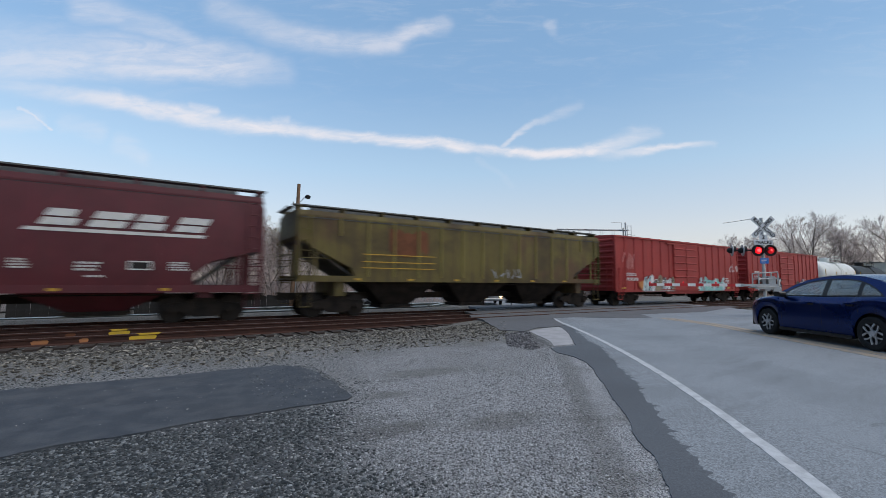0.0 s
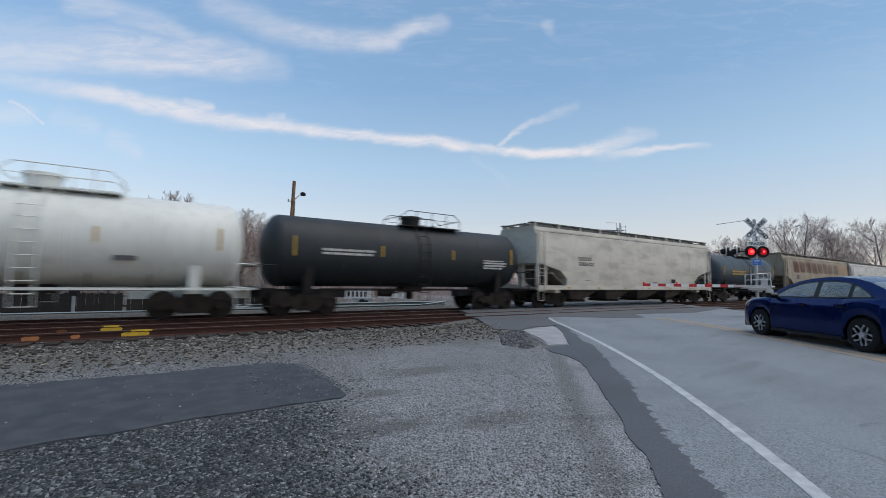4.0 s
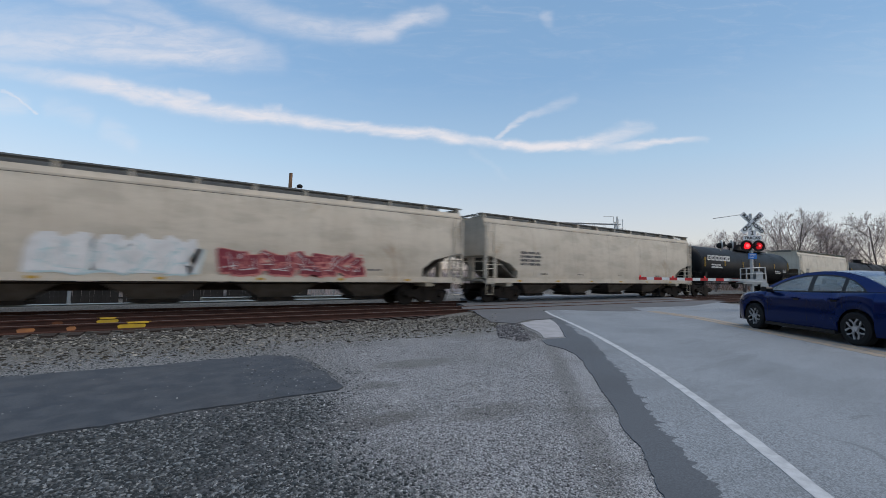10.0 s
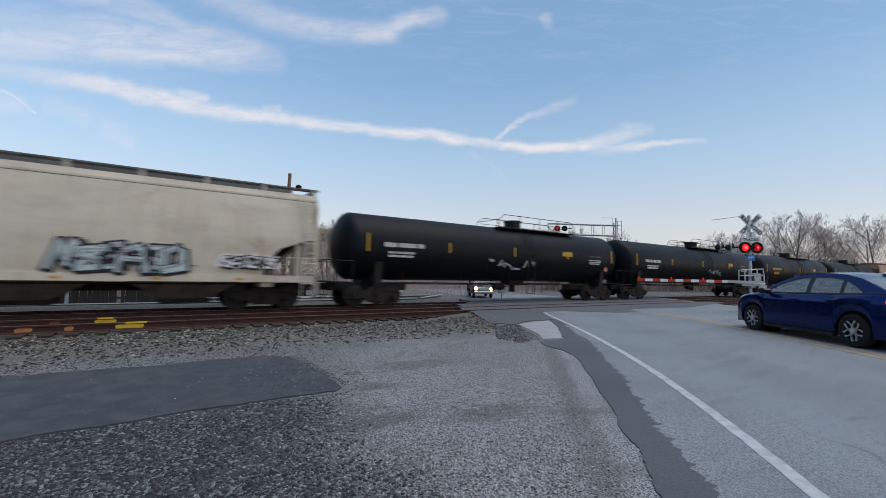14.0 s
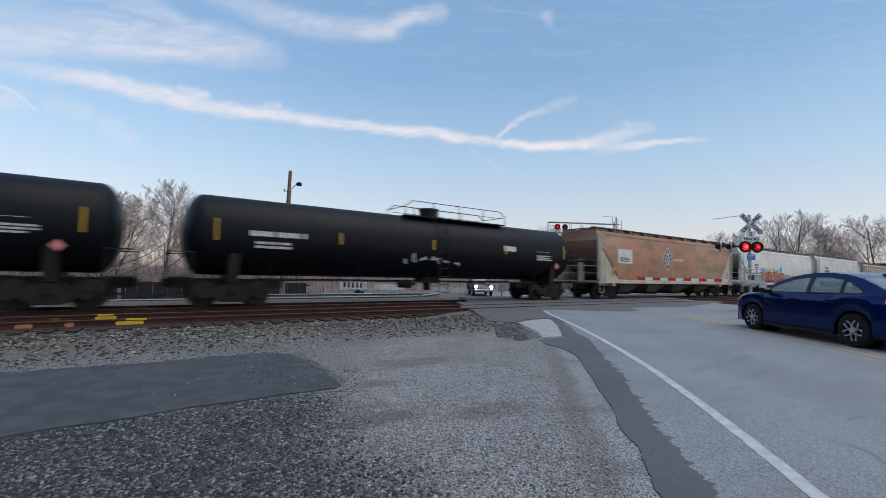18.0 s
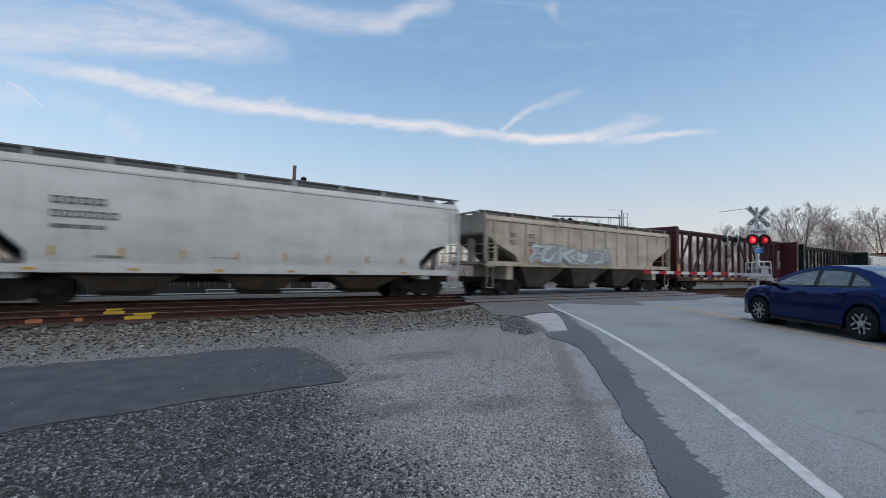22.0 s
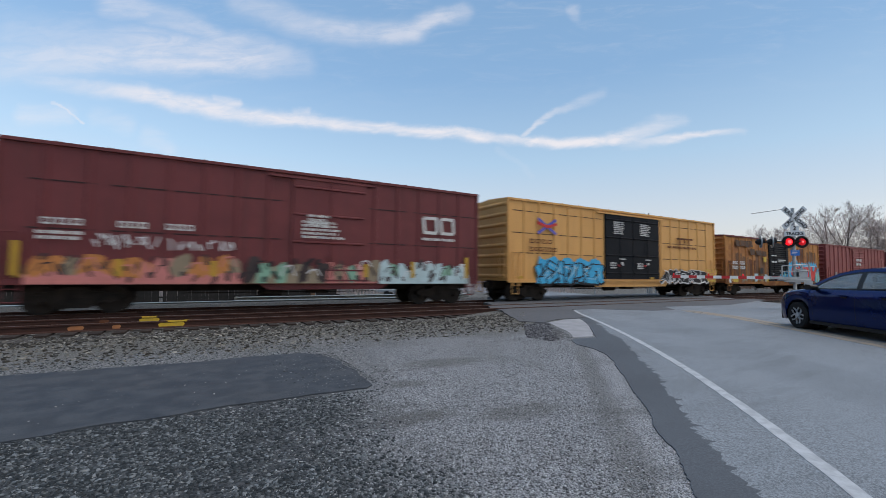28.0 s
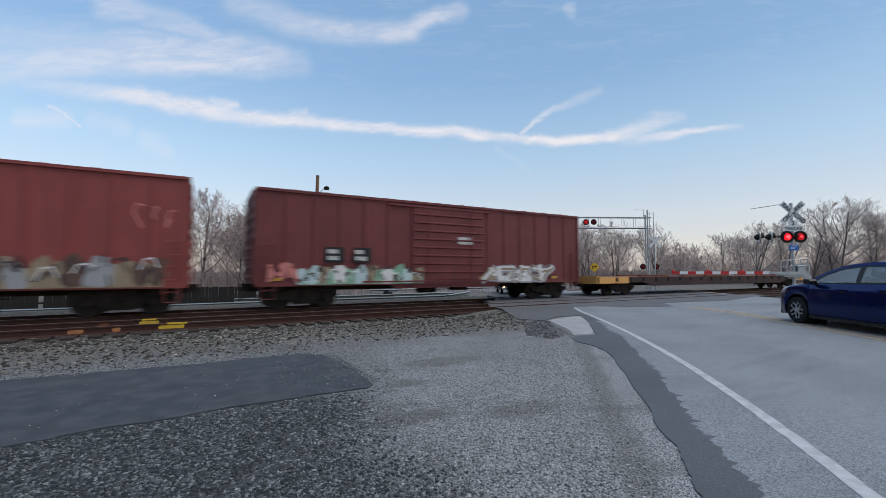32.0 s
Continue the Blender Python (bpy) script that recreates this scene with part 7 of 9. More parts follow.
for col, dz, y in (("blue", 0.0, -1.588), ("red", -0.2, -1.592)):
    for zz in ((4.2, 3.5), (3.5, 4.2)):
        mb = MB()
        up = 1 if zz[0] > zz[1] else -1
        stroke(mb, [(-7.3, zz[0] + up * dz), (-6.15, zz[1] + up * dz)] if col == "blue" else [(-7.35, zz[0] + up * dz), (-6.8, 3.85), (-6.75, 3.85)] if up > 0 else [(-6.1, zz[1] - 0.2), (-6.6, 3.85), (-6.7, 3.85)], 0.15, y)
        part("logo", mb, M_RED if col == "red" else M_BLUEMARK, c, "red and blue crossed logo shape")
for x in (-1.6, 0.8):
    bars(c, x, 3.75, 1.0, 0.75, 7, M_WMARK, -1.63, int(x * 10))
    bars(c, x - 0.3, 1.75, 0.6, 0.4, 3, M_WMARK, -1.63, int(x * 11))
    slab(c, x + 0.62, x + 0.82, 1.95, 2.15, M_WMARK, -1.63, "label_panel")
    slab(c, x + 0.35, x + 0.5, 1.9, 2.02, M_RED, -1.63, "label_panel")
    slab(c, x + 0.5, x + 1.0, 2.3, 2.36, M_WMARK, -1.63, "lettering_bar")
slab(c, 4.6, 6.4, 3.75, 3.86, M_RUST, -1.586, "logo", "dull red logo bar")
for x in (4.9, 5.4, 5.9):
    slab(c, x, x + 0.1, 3.4, 3.75, M_RUST, -1.586, "logo")
bars(c, 3.6, 3.12, 3.6, 0.22, 1, M_RUST, -1.586, 58)
blocks(c, -7.9, 2.95, 1.6, 0.22, 4, M_RUST, -1.586)
blocks(c, -7.9, 2.55, 1.9, 0.22, 6, M_RUST, -1.586)

c, h = boxcar(502.9, 518.8, 4.52, "old_yellow", "rust-stained yellow boxcar with a navy door and red graffiti", ((-1.47, 1.84, "navy"),), True, (), "plum", 0.95, 16)
for i, w in enumerate((0.55, 0.6, 0.6, 0.5)):
    slab(c, -6.65 + i * 0.66, -6.65 + i * 0.66 + w, 3.62 + 0.06 * (i % 2), 4.10, M_BRMARK, -1.575, "logo", "faded dark logo block", -0.1)
for i, w in enumerate((0.75, 0.85, 0.7)):
    slab(c, -4.56 + i * 0.95, -4.56 + i * 0.95 + w, 3.05, 3.50 - 0.05 * i, M_BRMARK, -1.575, "logo", "faded dark logo block", -0.1)
spray_word(c, "SHOW", 2.15, 7.05, 1.02, 2.35, "red", "black", "cyan", "white", -1.585)
scrawl(c, 0.1, 1.9, 0.98, 1.75, "cyan", 61, -1.63, 5, 0.2)
scrawl(c, 7.0, 7.8, 1.0, 1.9, "teal", 59, -1.592, 5, 0.22)
rnd = random.Random(230)
for i in range(6):
    x0 = -h + 0.45 + i * 1.0
    stain(c, x0, x0 + rnd.uniform(0.86, 0.97), 1.05, rnd.uniform(2.2, 3.3), M_STAIN if i % 3 else M_RUST, -1.486, 230 + i, "brown rusted panel")
for i, (x0, x1, z0, z1) in enumerate(((2.1, 3.4, 3.5, 4.0), (3.6, 5.2, 2.7, 3.9), (5.6, 7.4, 2.5, 3.7))):
    stain(c, x0, x1, z0, z1, M_RUST if i % 2 else M_STAIN, -1.486, 240 + i, "rusty brown streaks")
for i, (x0, x1, z1, col) in enumerate(((-7.85, -7.2, 1.35, "white"), (-7.1, -6.3, 1.4, "yellow"), (-5.9, -5.0, 1.3, "khaki"), (-4.5, -3.8, 1.5, "khaki"),
                                       (-3.9, -3.4, 1.7, "ice"), (-3.3, -2.5, 1.45, "khaki"), (-2.3, -1.85, 1.6, "ice"), (-2.2, -1.6, 1.25, "yellow"))):
    stain(c, x0, x1, 0.98, z1, SPRAY[col], -1.576 - 0.0006 * i, 250 + i, "peeled pale patch")
slab(c, -3.1, -2.55, 1.65, 2.1, SPRAY["black"], -1.586, "label_panel", "small dark square panel")
slab(c, -2.45, -2.0, 2.55, 2.95, SPRAY["yellow"], -1.575, "label_panel", "pale ochre repaint square")
for x in (-7.1, -6.05):
    for z in (1.95, 2.3):
        blocks(c, x, z, 0.75, 0.24, 3, M_WMARK, -1.58)
for x0, x1, z0, z1 in ((0.07, 0.33, 3.07, 3.14), (0.07, 0.33, 2.55, 2.68), (0.40, 0.82, 2.74, 2.82), (0.40, 0.72, 2.62, 2.67), (0.48, 0.55, 1.86, 1.94), (0.66, 0.78, 1.84, 1.89),
                       (0.38, 0.62, 1.46, 1.50), (0.35, 0.62, 1.16, 1.26), (0.10, 0.20, 1.62, 1.67)):
    slab(c, -1.47 + 3.31 * x0, -1.47 + 3.31 * x1, z0, z1, M_WMARK, -1.63, "lettering_bar")
slab(c, 0.92, 1.2, 1.5, 1.68, SPRAY["mint"], -1.63, "label_panel")
slab(c, -1.9, 1.9, 4.33, 4.41, M_WMARK, -1.568, "roof_edge", "pale roof edge above the door")

c, h = boxcar(520.5, 536.35, 4.62, "brown", "brown-red boxcar with khaki graffiti along its foot", ((-1.5, 1.5, "brown"),), True, (), None, 0.95)
mural(c, -h + 1.9, -h + 7.6, 0.92, 2.05, ("khaki", "grey", "brown", "khaki", "soot"), "soot", 66, -1.587)
stain(c, -h + 1.9, -h + 15.3, 0.98, 1.5, SPRAY["khaki"], -1.583, 282, "faded khaki sprayed band")
graffiti(c, -h + 7.9, -h + 11.3, 0.95, 1.75, "khaki", "brown", 4, 67, "white", None, -1.63, third="brown", bold=0.46, rim=0.05)
mural(c, -h + 11.2, -h + 15.2, 0.92, 2.0, ("khaki", "brown", "grey", "khaki"), "soot", 68, -1.588)
scrawl(c, -h + 14.3, -h + 15.6, 2.7, 3.6, "pink", 69, -1.585, 3, 0.05)
slab(c, -h + 2.7, -h + 3.2, 1.55, 1.85, SPRAY["black"], -1.596, "label_panel")
bars(c, -0.9, 2.6, 1.5, 0.8, 2, M_WMARK, -1.63, 70)

c, h = boxcar(538.4, 554.5, 4.52, "plum", "dark red boxcar with mint green graffiti", ((-1.95, 1.75, "plum"),), True, (), None, 0.95, 8)
mural(c, -h + 1.4, -h + 6.6, 0.92, 1.75, ("mint", "ice", "khaki", "mint", "white"), "soot", 71, -1.585)
graffiti(c, h - 6.0, h - 2.2, 0.95, 1.85, "khaki", "grey", 4, 72, "white", None, -1.585, third="white", bold=0.42, rim=0.05)
for x in (2.4, 3.5):
    slab(c, -h + x, -h + x + 0.75, 1.75, 2.35, SPRAY["black"], -1.599, "label_panel", "black panel with white bars")
    bars(c, -h + x + 0.1, 1.8, 0.5, 0.5, 2, M_WMARK, -1.604, int(x * 9))
bars(c, 0.3, 2.6, 0.9, 0.4, 2, M_WMARK, -1.63, 73)
scrawl(c, -h + 0.4, -h + 1.4, 1.0, 1.7, "pink", 74, -1.585, 5, 0.12)
flat_car(556.2, 583.2, "long empty rust-brown flatcar with yellow ends")

# ---- beside the crossing ----
M_SIGN = surface("sign_white", (0.66, 0.67, 0.68), (0.5, 0.5, 0.5), 0.5, 0, 4.0, 0.4)
M_SIGNY = surface("sign_yellow", (0.75, 0.42, 0.02), None, 0.5, 0, 4.0, 0.3)
M_SIGNB = surface("sign_blue", (0.03, 0.16, 0.50), None, 0.5, 0, 4.0, 0.3)
M_LAMP = glow("red_lamp_lit", (0.62, 0.004, 0.010), 0.30)
M_LAMP_HOT = glow("red_lamp_bright", (1.0, 0.008, 0.015), 0.85)
M_LAMP_CORE = glow("red_lamp_core", (1.0, 0.07, 0.075), 1.5)
M_LAMP_DIM = surface("red_lamp_dim", (0.20, 0.012, 0.012), None, 0.2, 0, 4, 0.3, 40, 0.0)
M_HEAD = glow("headlamp", (1.0, 0.66, 0.34), 7.0)
M_AMBER = glow("amber_lamp", (1.0, 0.36, 0.05), 2.0)
M_WOOD = surface("pole_wood", (0.23, 0.14, 0.085), (0.15, 0.09, 0.055), 0.85, 0, 4.0, 0.8, 30, 0.4, 0.5, (0.10, 0.06, 0.04))


def text_mesh(words, size, mat, bold=0.0):
    cu = bpy.data.curves.new("words", "FONT")
    cu.body, cu.size, cu.align_x, cu.align_y, cu.extrude, cu.offset = words, size, "CENTER", "CENTER", 0.002, bold
    tmp = new("words_tmp", cu)
    me = bpy.data.meshes.new_from_object(tmp.evaluated_get(bpy.context.evaluated_depsgraph_get()))
    bpy.data.objects.remove(tmp)
    bpy.data.curves.remove(cu)
    me.name = "lettering"
    me.materials.clear()
    me.materials.append(mat)
    return me


FACE = math.degrees(math.atan2(-RY, -RX))            # bearing towards the traffic on this side


def flasher(parent, x, y, z, turn, lit, back=None, core=0.0):
    """Round lamp on a black disc with a hood; faces local -y before the turn."""
    m = pose(x, y, z, 0, 0, turn)
    disc = part("lamp_background", MB().lathe([(0.0, 0.02), (0.0, 0.245), (0.02, 0.25), (0.035, 0.245), (0.035, 0.02)], 28, "y"), back or M_BLACK, parent, "round lamp background", m, 40)
    part("lens", MB().lathe([(-0.07, 0.01), (-0.062, 0.08), (-0.03, 0.132), (0.0, 0.145), (0.004, 0.145)], 24, "y"), lit, disc, "round red crossing lamp", None, 50)
    if core:
        part("bulb", MB().lathe([(-0.086, 0.005), (-0.080, core * 0.7), (-0.066, core)], 16, "y", cap=False), M_LAMP_CORE, disc, "glowing heart of the lamp", None, 60)
    hood, n = MB(), 18
    for i in range(n + 1):
        a = math.radians(-20 + 220 * i / n)
        hood.v += [(math.cos(a) * r, y_, math.sin(a) * r) for r, y_ in ((0.172, -0.005), (0.172, -0.11), (0.182, -0.11), (0.182, -0.005))]
    for i in range(n):
        o = 4 * i
        hood.f += [(o + q, o + (q + 1) % 4, o + 4 + (q + 1) % 4, o + 4 + q) for q in range(4)]
    hood.f += [(0, 1, 2, 3), (4 * n + 3, 4 * n + 2, 4 * n + 1, 4 * n)]
    part("hood", hood, M_BLACK, disc)
    part("lamp_housing", MB().lathe([(0.035, 0.13), (0.13, 0.12), (0.2, 0.05), (0.2, 0.01)], 16, "y"), M_BLACK, disc, "", None, 40)
    return disc


def crossbuck(parent, y, z, size, words=True):
    for s, w in ((1, "RAILROAD"), (-1, "CROSSING")):
        b = part("crossbuck_blade", MB().bbox(-size / 2, size / 2, -0.004, 0.004, -0.115, 0.115, 0.01), M_SIGN, parent, "white crossing blade with black lettering", pose(0, y - (0.012 if s > 0 else 0), z, 0, s * 45, 0))
        if words and s > 0:
            for wd, x in (("RAIL", -0.36), ("ROAD", 0.36)):
                part("lettering", text_mesh(wd, 0.215, M_BLACK, 0.006), None, b, "", pose(x * 0.82, -0.008, 0, 90, 0, 0))
        elif words:
            part("lettering", text_mesh("CROSSING", 0.205, M_BLACK, 0.006), None, b, "", pose(0, -0.008, 0, 90, 0, 0))


MAST = (21.35, 7.88)
sig = thing("crossing_signal", "galvanised crossing signal with lit red lamps and white crossbuck", "crossing signal", pose(*MAST, 0.0, 0, 0, FACE + 90))
part("mast", MB().tube((0, 0, 0.0), (0, 0, 4.25), 0.065, n=16), M_GALV, sig, "", None, 40)
part("base_casting", MB().prism([(-0.24, -0.24), (0.24, -0.24), (0.24, 0.24), (-0.24, 0.24)], "z", -0.05, 0.10).lathe([(0.1, 0.17), (0.45, 0.09)], 16, "z"), M_GALV, sig)
crossbuck(sig, -0.10, 3.84, 1.16)
ts = part("track_sign", MB().bbox(-0.37, 0.37, -0.09, -0.082, 3.08, 3.28, 0.02), M_SIGN, sig, "white sign with black lettering")
part("lettering", text_mesh("TRACKS", 0.17, M_BLACK, 0.004), None, ts, "", pose(0, -0.094, 3.18, 90, 0, 0))
ns2 = part("number_sign", MB().bbox(-0.16, 0.16, -0.09, -0.082, 3.284, 3.52, 0.02), M_SIGN, sig, "white sign with a black number of tracks")
part("lettering", text_mesh("2", 0.24, M_BLACK, 0.006), None, ns2, "", pose(0, -0.094, 3.40, 90, 0, 0))
part("cross_arm", MB().tube((-0.42, 0, 2.84), (0.42, 0, 2.84), 0.035, n=10).tube((0, -0.42, 2.84), (0, 0.42, 2.84), 0.03, n=8), M_BLACK, sig)
flasher(sig, -0.24, -0.12, 2.84, 0, M_LAMP_HOT, None, 0.075)
flasher(sig, 0.24, -0.12, 2.84, 0, M_LAMP, None, 0.04)
flasher(sig, -0.72, 0.10, 2.86, 75, M_LAMP_DIM, M_GALV)
flasher(sig, -1.15, 0.10, 2.86, 75, M_LAMP_DIM, M_GALV)
part("side_arm", MB().tube((-1.2, 0.1, 2.86), (0, 0, 2.86), 0.03, n=8), M_BLACK, sig)
ns = part("notice", MB().bbox(-0.17, 0.17, -0.085, -0.078, 2.28, 2.52, 0.015), M_SIGNB, sig, "small blue notice with white bars")
for i in range(3):
    part("notice_bar", MB().box(-0.12, 0.12 - 0.04 * i, -0.089, -0.085, 2.46 - 0.06 * i, 2.48 - 0.06 * i), M_WMARK, ns)
part("bell_arm", MB().path([(0, 0, 4.1), (-0.35, 0.0, 4.22), (-1.5, 0.05, 4.05)], 0.02), M_GALV, sig, "thin arm at the mast's head")
part("gate_mechanism", MB().bbox(0.08, 0.36, -0.15, 0.15, 1.28, 1.74, 0.04), M_GALV, sig, "pale gate machine box")
for y in (-0.22, 0.22):
    part("gate_frame", MB().path([(-0.34, y, 1.34), (-0.34, y, 1.86), (0.40, y, 1.92), (0.44, y, 1.30), (-0.44, y, 1.30)], 0.026), M_GALV, sig, "bent galvanised tube frame")
    part("frame_tie", MB().tube((-0.34, y, 1.62), (0.42, y, 1.66), 0.02, n=6), M_GALV, sig)
part("gate_bracket", MB().box(-0.50, 0.44, -0.28, 0.28, 1.24, 1.28).box(-0.50, 0.44, -0.28, -0.25, 1.19, 1.26).box(-0.1, 0.1, -0.2, 0.2, 1.12, 1.26), M_GALV, sig, "pale bracket tray round the mast")
part("counterweight", MB().bbox(0.16, 0.46, -0.32, -0.285, 1.06, 1.24, 0.02), M_GALV, sig)
ARM = 4.78
part("arm_support", MB().box(-1.1, 0.3, -0.40, -0.365, 1.31, 1.41), M_GALV, sig)
for i in range(13):
    x = -0.7 - i * (ARM - 0.7) / 13
    part("gate_arm_band", MB().box(x - (ARM - 0.7) / 13, x, -0.36, -0.32, 1.30, 1.42), M_RED if i % 2 == 0 else M_WHITE, sig, "red gate arm band" if i % 2 == 0 else "white gate arm band")
for x in (-ARM + 0.05, -ARM + 1.4, -ARM + 2.7):
    part("gate_lamp", MB().lathe([(1.42, 0.03), (1.48, 0.03), (1.50, 0.012)], 10, "z", (x, -0.34, 0)), M_LAMP, sig, "small red gate lamp")

GX, GY = 33.0, 22.3
can = thing("cantilever_signal", "galvanised cantilever truss with red lamps over the road", "crossing signal", pose(GX, GY, -0.45, 0, 0, 148.0))
for y in (-0.22, 0.22):
    part("post", MB().tube((0, y, 0), (0.0, y, 7.1 if y > 0 else 6.7), 0.065, n=12), M_GALV, can, "", None, 40)
for z in (5.55, 6.45):
    for y in (-0.22, 0.22):
        part("chord", MB().tube((-0.3, y, z), (5.9, y, z + 0.05), 0.045, n=8), M_GALV, can)
for i in range(7):
    x = 5.9 * i / 6
    part("web_member", MB().tube((x, -0.22, 5.55), (x, -0.22, 6.5), 0.018, n=6).tube((x, 0.22, 5.55), (x, 0.22, 6.5), 0.018, n=6), M_GALV, can)
part("ladder", ladder_mesh(0.4, 6.9, M_GALV, 0.34), None, can, "", pose(-0.42, 0.0, 0))
part("walkway_rail", MB().path([(0, -0.5, 6.5), (0, -0.5, 7.2), (0.9, -0.5, 7.2)], 0.02), M_GALV, can)
for x, lit in ((5.2, M_LAMP), (4.55, M_LAMP_DIM)):
    flasher(can, x, 0.45, 6.05, 180, lit)
for x, lit in ((0.55, M_LAMP_DIM), (-0.55, M_LAMP_DIM)):
    flasher(can, x, 0.4, 2.3, 180, lit)
cb = thing("crossing_sign", "white crossbuck on a thin post across the tracks", "crossing sign", pose(GX - 0.25, GY - 0.85, -0.45, 0, 0, -32.0))
part("post", MB().tube((0, 0, 0), (0, 0, 4.7), 0.05, n=10), M_GALV, cb)
crossbuck(cb, -0.06, 4.35, 1.22, False)
ys = thing("warning_sign", "yellow diamond warning sign with a black arrow", "road sign", pose(29.85, 25.2, -0.55, 0, 0, -35))
part("post", MB().tube((0, 0, 0), (0, 0, 2.9), 0.04, n=8), M_GALV, ys)
part("plate", MB().prism([(-0.40, 2.38), (-0.36, 2.42), (0.0, 2.78), (0.04, 2.78), (0.40, 2.42), (0.40, 2.34), (0.04, 1.98), (-0.04, 1.98)], "y", -0.062, -0.05), M_SIGNY, ys, "yellow diamond plate")
part("symbol", MB().prism([(-0.18, 2.22), (-0.10, 2.22), (-0.10, 2.38), (0.06, 2.38), (0.06, 2.30), (0.22, 2.42), (0.06, 2.54), (0.06, 2.46), (-0.18, 2.46)], "y", -0.066, -0.062), M_BLACK, ys, "black bent arrow")
fs = thing("crossing_signal", "crossing signal beyond the tracks with a lit red lamp", "crossing signal", pose(21.5, 24.0, -0.45, 0, 0, -35))
part("mast", MB().tube((0, 0, 0), (0, 0, 4.3), 0.06, n=12), M_GALV, fs)
crossbuck(fs, -0.08, 4.0, 1.2, False)
part("cross_arm", MB().tube((-0.4, 0, 2.7), (0.4, 0, 2.7), 0.03, n=8), M_BLACK, fs)
flasher(fs, -0.32, -0.1, 2.7, 0, M_LAMP_HOT)
flasher(fs, 0.32, -0.1, 2.7, 0, M_LAMP_DIM)
part("gate_base", MB().bbox(-0.3, 0.3, -0.3, 0.3, 0.6, 1.2, 0.04), M_GALV, fs)

# small black signal post by the far track
sp = thing("signal_post", "short signal post with a dark lamp head beside the far track", "railway signal", pose(-4.0, 31.3, -0.7, 0, 0, -20))
part("post", MB().tube((0, 0, 0), (0, 0, 5.5), 0.09, n=10), M_GALV, sp)
part("lamp_head", MB().bbox(-0.25, 0.25, -0.2, 0.2, 3.2, 3.9, 0.05), M_BLACK, sp)
part("side_arm", MB().tube((-1.0, 0, 3.7), (0.4, 0, 3.55), 0.05, n=8), M_BLACK, sp)
part("cabinet", MB().bbox(-0.2, 0.2, -0.15, 0.15, 1.0, 1.5, 0.04), M_BLACK, sp)

# wooden pole with a lamp
pole = thing("utility_pole", "tall weathered wooden pole with a small floodlight", "utility pole", pose(7.1, 30.0, -0.72, 0, 1.6, 0))
part("pole", MB().tube((0, 0, 0), (0, 0, 8.9), 0.16, 0.115, 12), M_WOOD, pole, "", None, 40)
part("lamp_arm", MB().path([(0.1, -0.05, 7.6), (0.38, -0.1, 7.95), (0.5, -0.1, 8.05)], 0.03), M_GALV, pole)
part("floodlight", MB().lathe([(-0.12, 0.03), (-0.10, 0.17), (0.05, 0.2), (0.12, 0.12), (0.16, 0.03)], 16, "z", (0.62, -0.12, 8.05)), M_BLACK, pole, "round dark floodlight", None, 40)
part("insulator", MB().tube((-0.13, 0, 7.45), (-0.32, 0, 7.5), 0.03, n=8).tube((-0.3, 0, 7.42), (-0.3, 0, 7.6), 0.05, n=8), M_GALV, pole)
part("conduit", MB().tube((0.16, -0.1, 0.2), (0.12, -0.1, 7.5), 0.03, n=8), M_GALV, pole)
# guard rail
def guard_rail(x0, y0, x1, y1, zg0, zg1, label):
    g = thing("guard_rail", label, "guard rail")
    ln = math.hypot(x1 - x0, y1 - y0)
    n = max(2, int(ln / 1.9))
    ang = math.degrees(math.atan2(y1 - y0, x1 - x0))
    prof = [(0.06, 0.68), (-0.09, 0.66), (-0.095, 0.645), (0.06, 0.57), (0.06, 0.53), (-0.09, 0.505), (-0.095, 0.49), (0.06, 0.40)]
    prof = prof + [(y + 0.012, z) for y, z in prof[::-1]]
    for i in range(n):
        f0, f1 = i / n, (i + 1) / n
        a = Vector((x0 + (x1 - x0) * f0, y0 + (y1 - y0) * f0, zg0 + (zg1 - zg0) * f0))
        pitch = math.degrees(math.atan2(zg1 - zg0, ln))
        m = Matrix.Translation(a) @ pose(0, 0, 0, 0, 0, ang) @ pose(0, 0, 0, 0, -pitch, 0)
        part("beam", MB().prism(prof, "x", 0.0, ln / n + 0.06), M_RAILING, g, "", m)
        part("post", MB().box(-0.05, 0.05, 0.05, 0.18, -0.15, 0.68).box(-0.08, 0.08, 0.01, 0.06, 0.42, 0.66), M_RAILING, g, "", m)
    return g


guard_rail(-24.0, 21.9, 12.6, 21.4, -0.72, -0.62, "galvanised guard rail behind the far track")
guard_rail(13.0, 21.5, 16.6, 24.8, -0.60, -0.62, "curved end of the galvanised guard rail")
guard_rail(2.0, 25.5, 16.2, 25.6, -0.70, -0.68, "second galvanised guard rail along the far road")

# boards and parked things across the tracks
def board(x, y, z, w, hgt, turn, label, marks):
    b = thing("sign_board", label, "sign board", pose(x, y, -0.70, 0, 0, turn))
    part("panel", MB().bbox(-w / 2, w / 2, -0.04, 0.04, z, z + hgt, 0.03), M_WHITE, b)
    for s in (-1, 1):
        part("post", MB().box(s * w * 0.38 - 0.06, s * w * 0.38 + 0.06, -0.05, 0.05, 0, z + 0.1), M_GALV, b)
    for i in range(marks):
        part("sign_bar", MB().box(-w * 0.38 + i * w * 0.78 / marks, -w * 0.38 + (i + 0.62) * w * 0.78 / marks, -0.046, -0.04, z + hgt * 0.25, z + hgt * 0.75), M_BLACK, b)


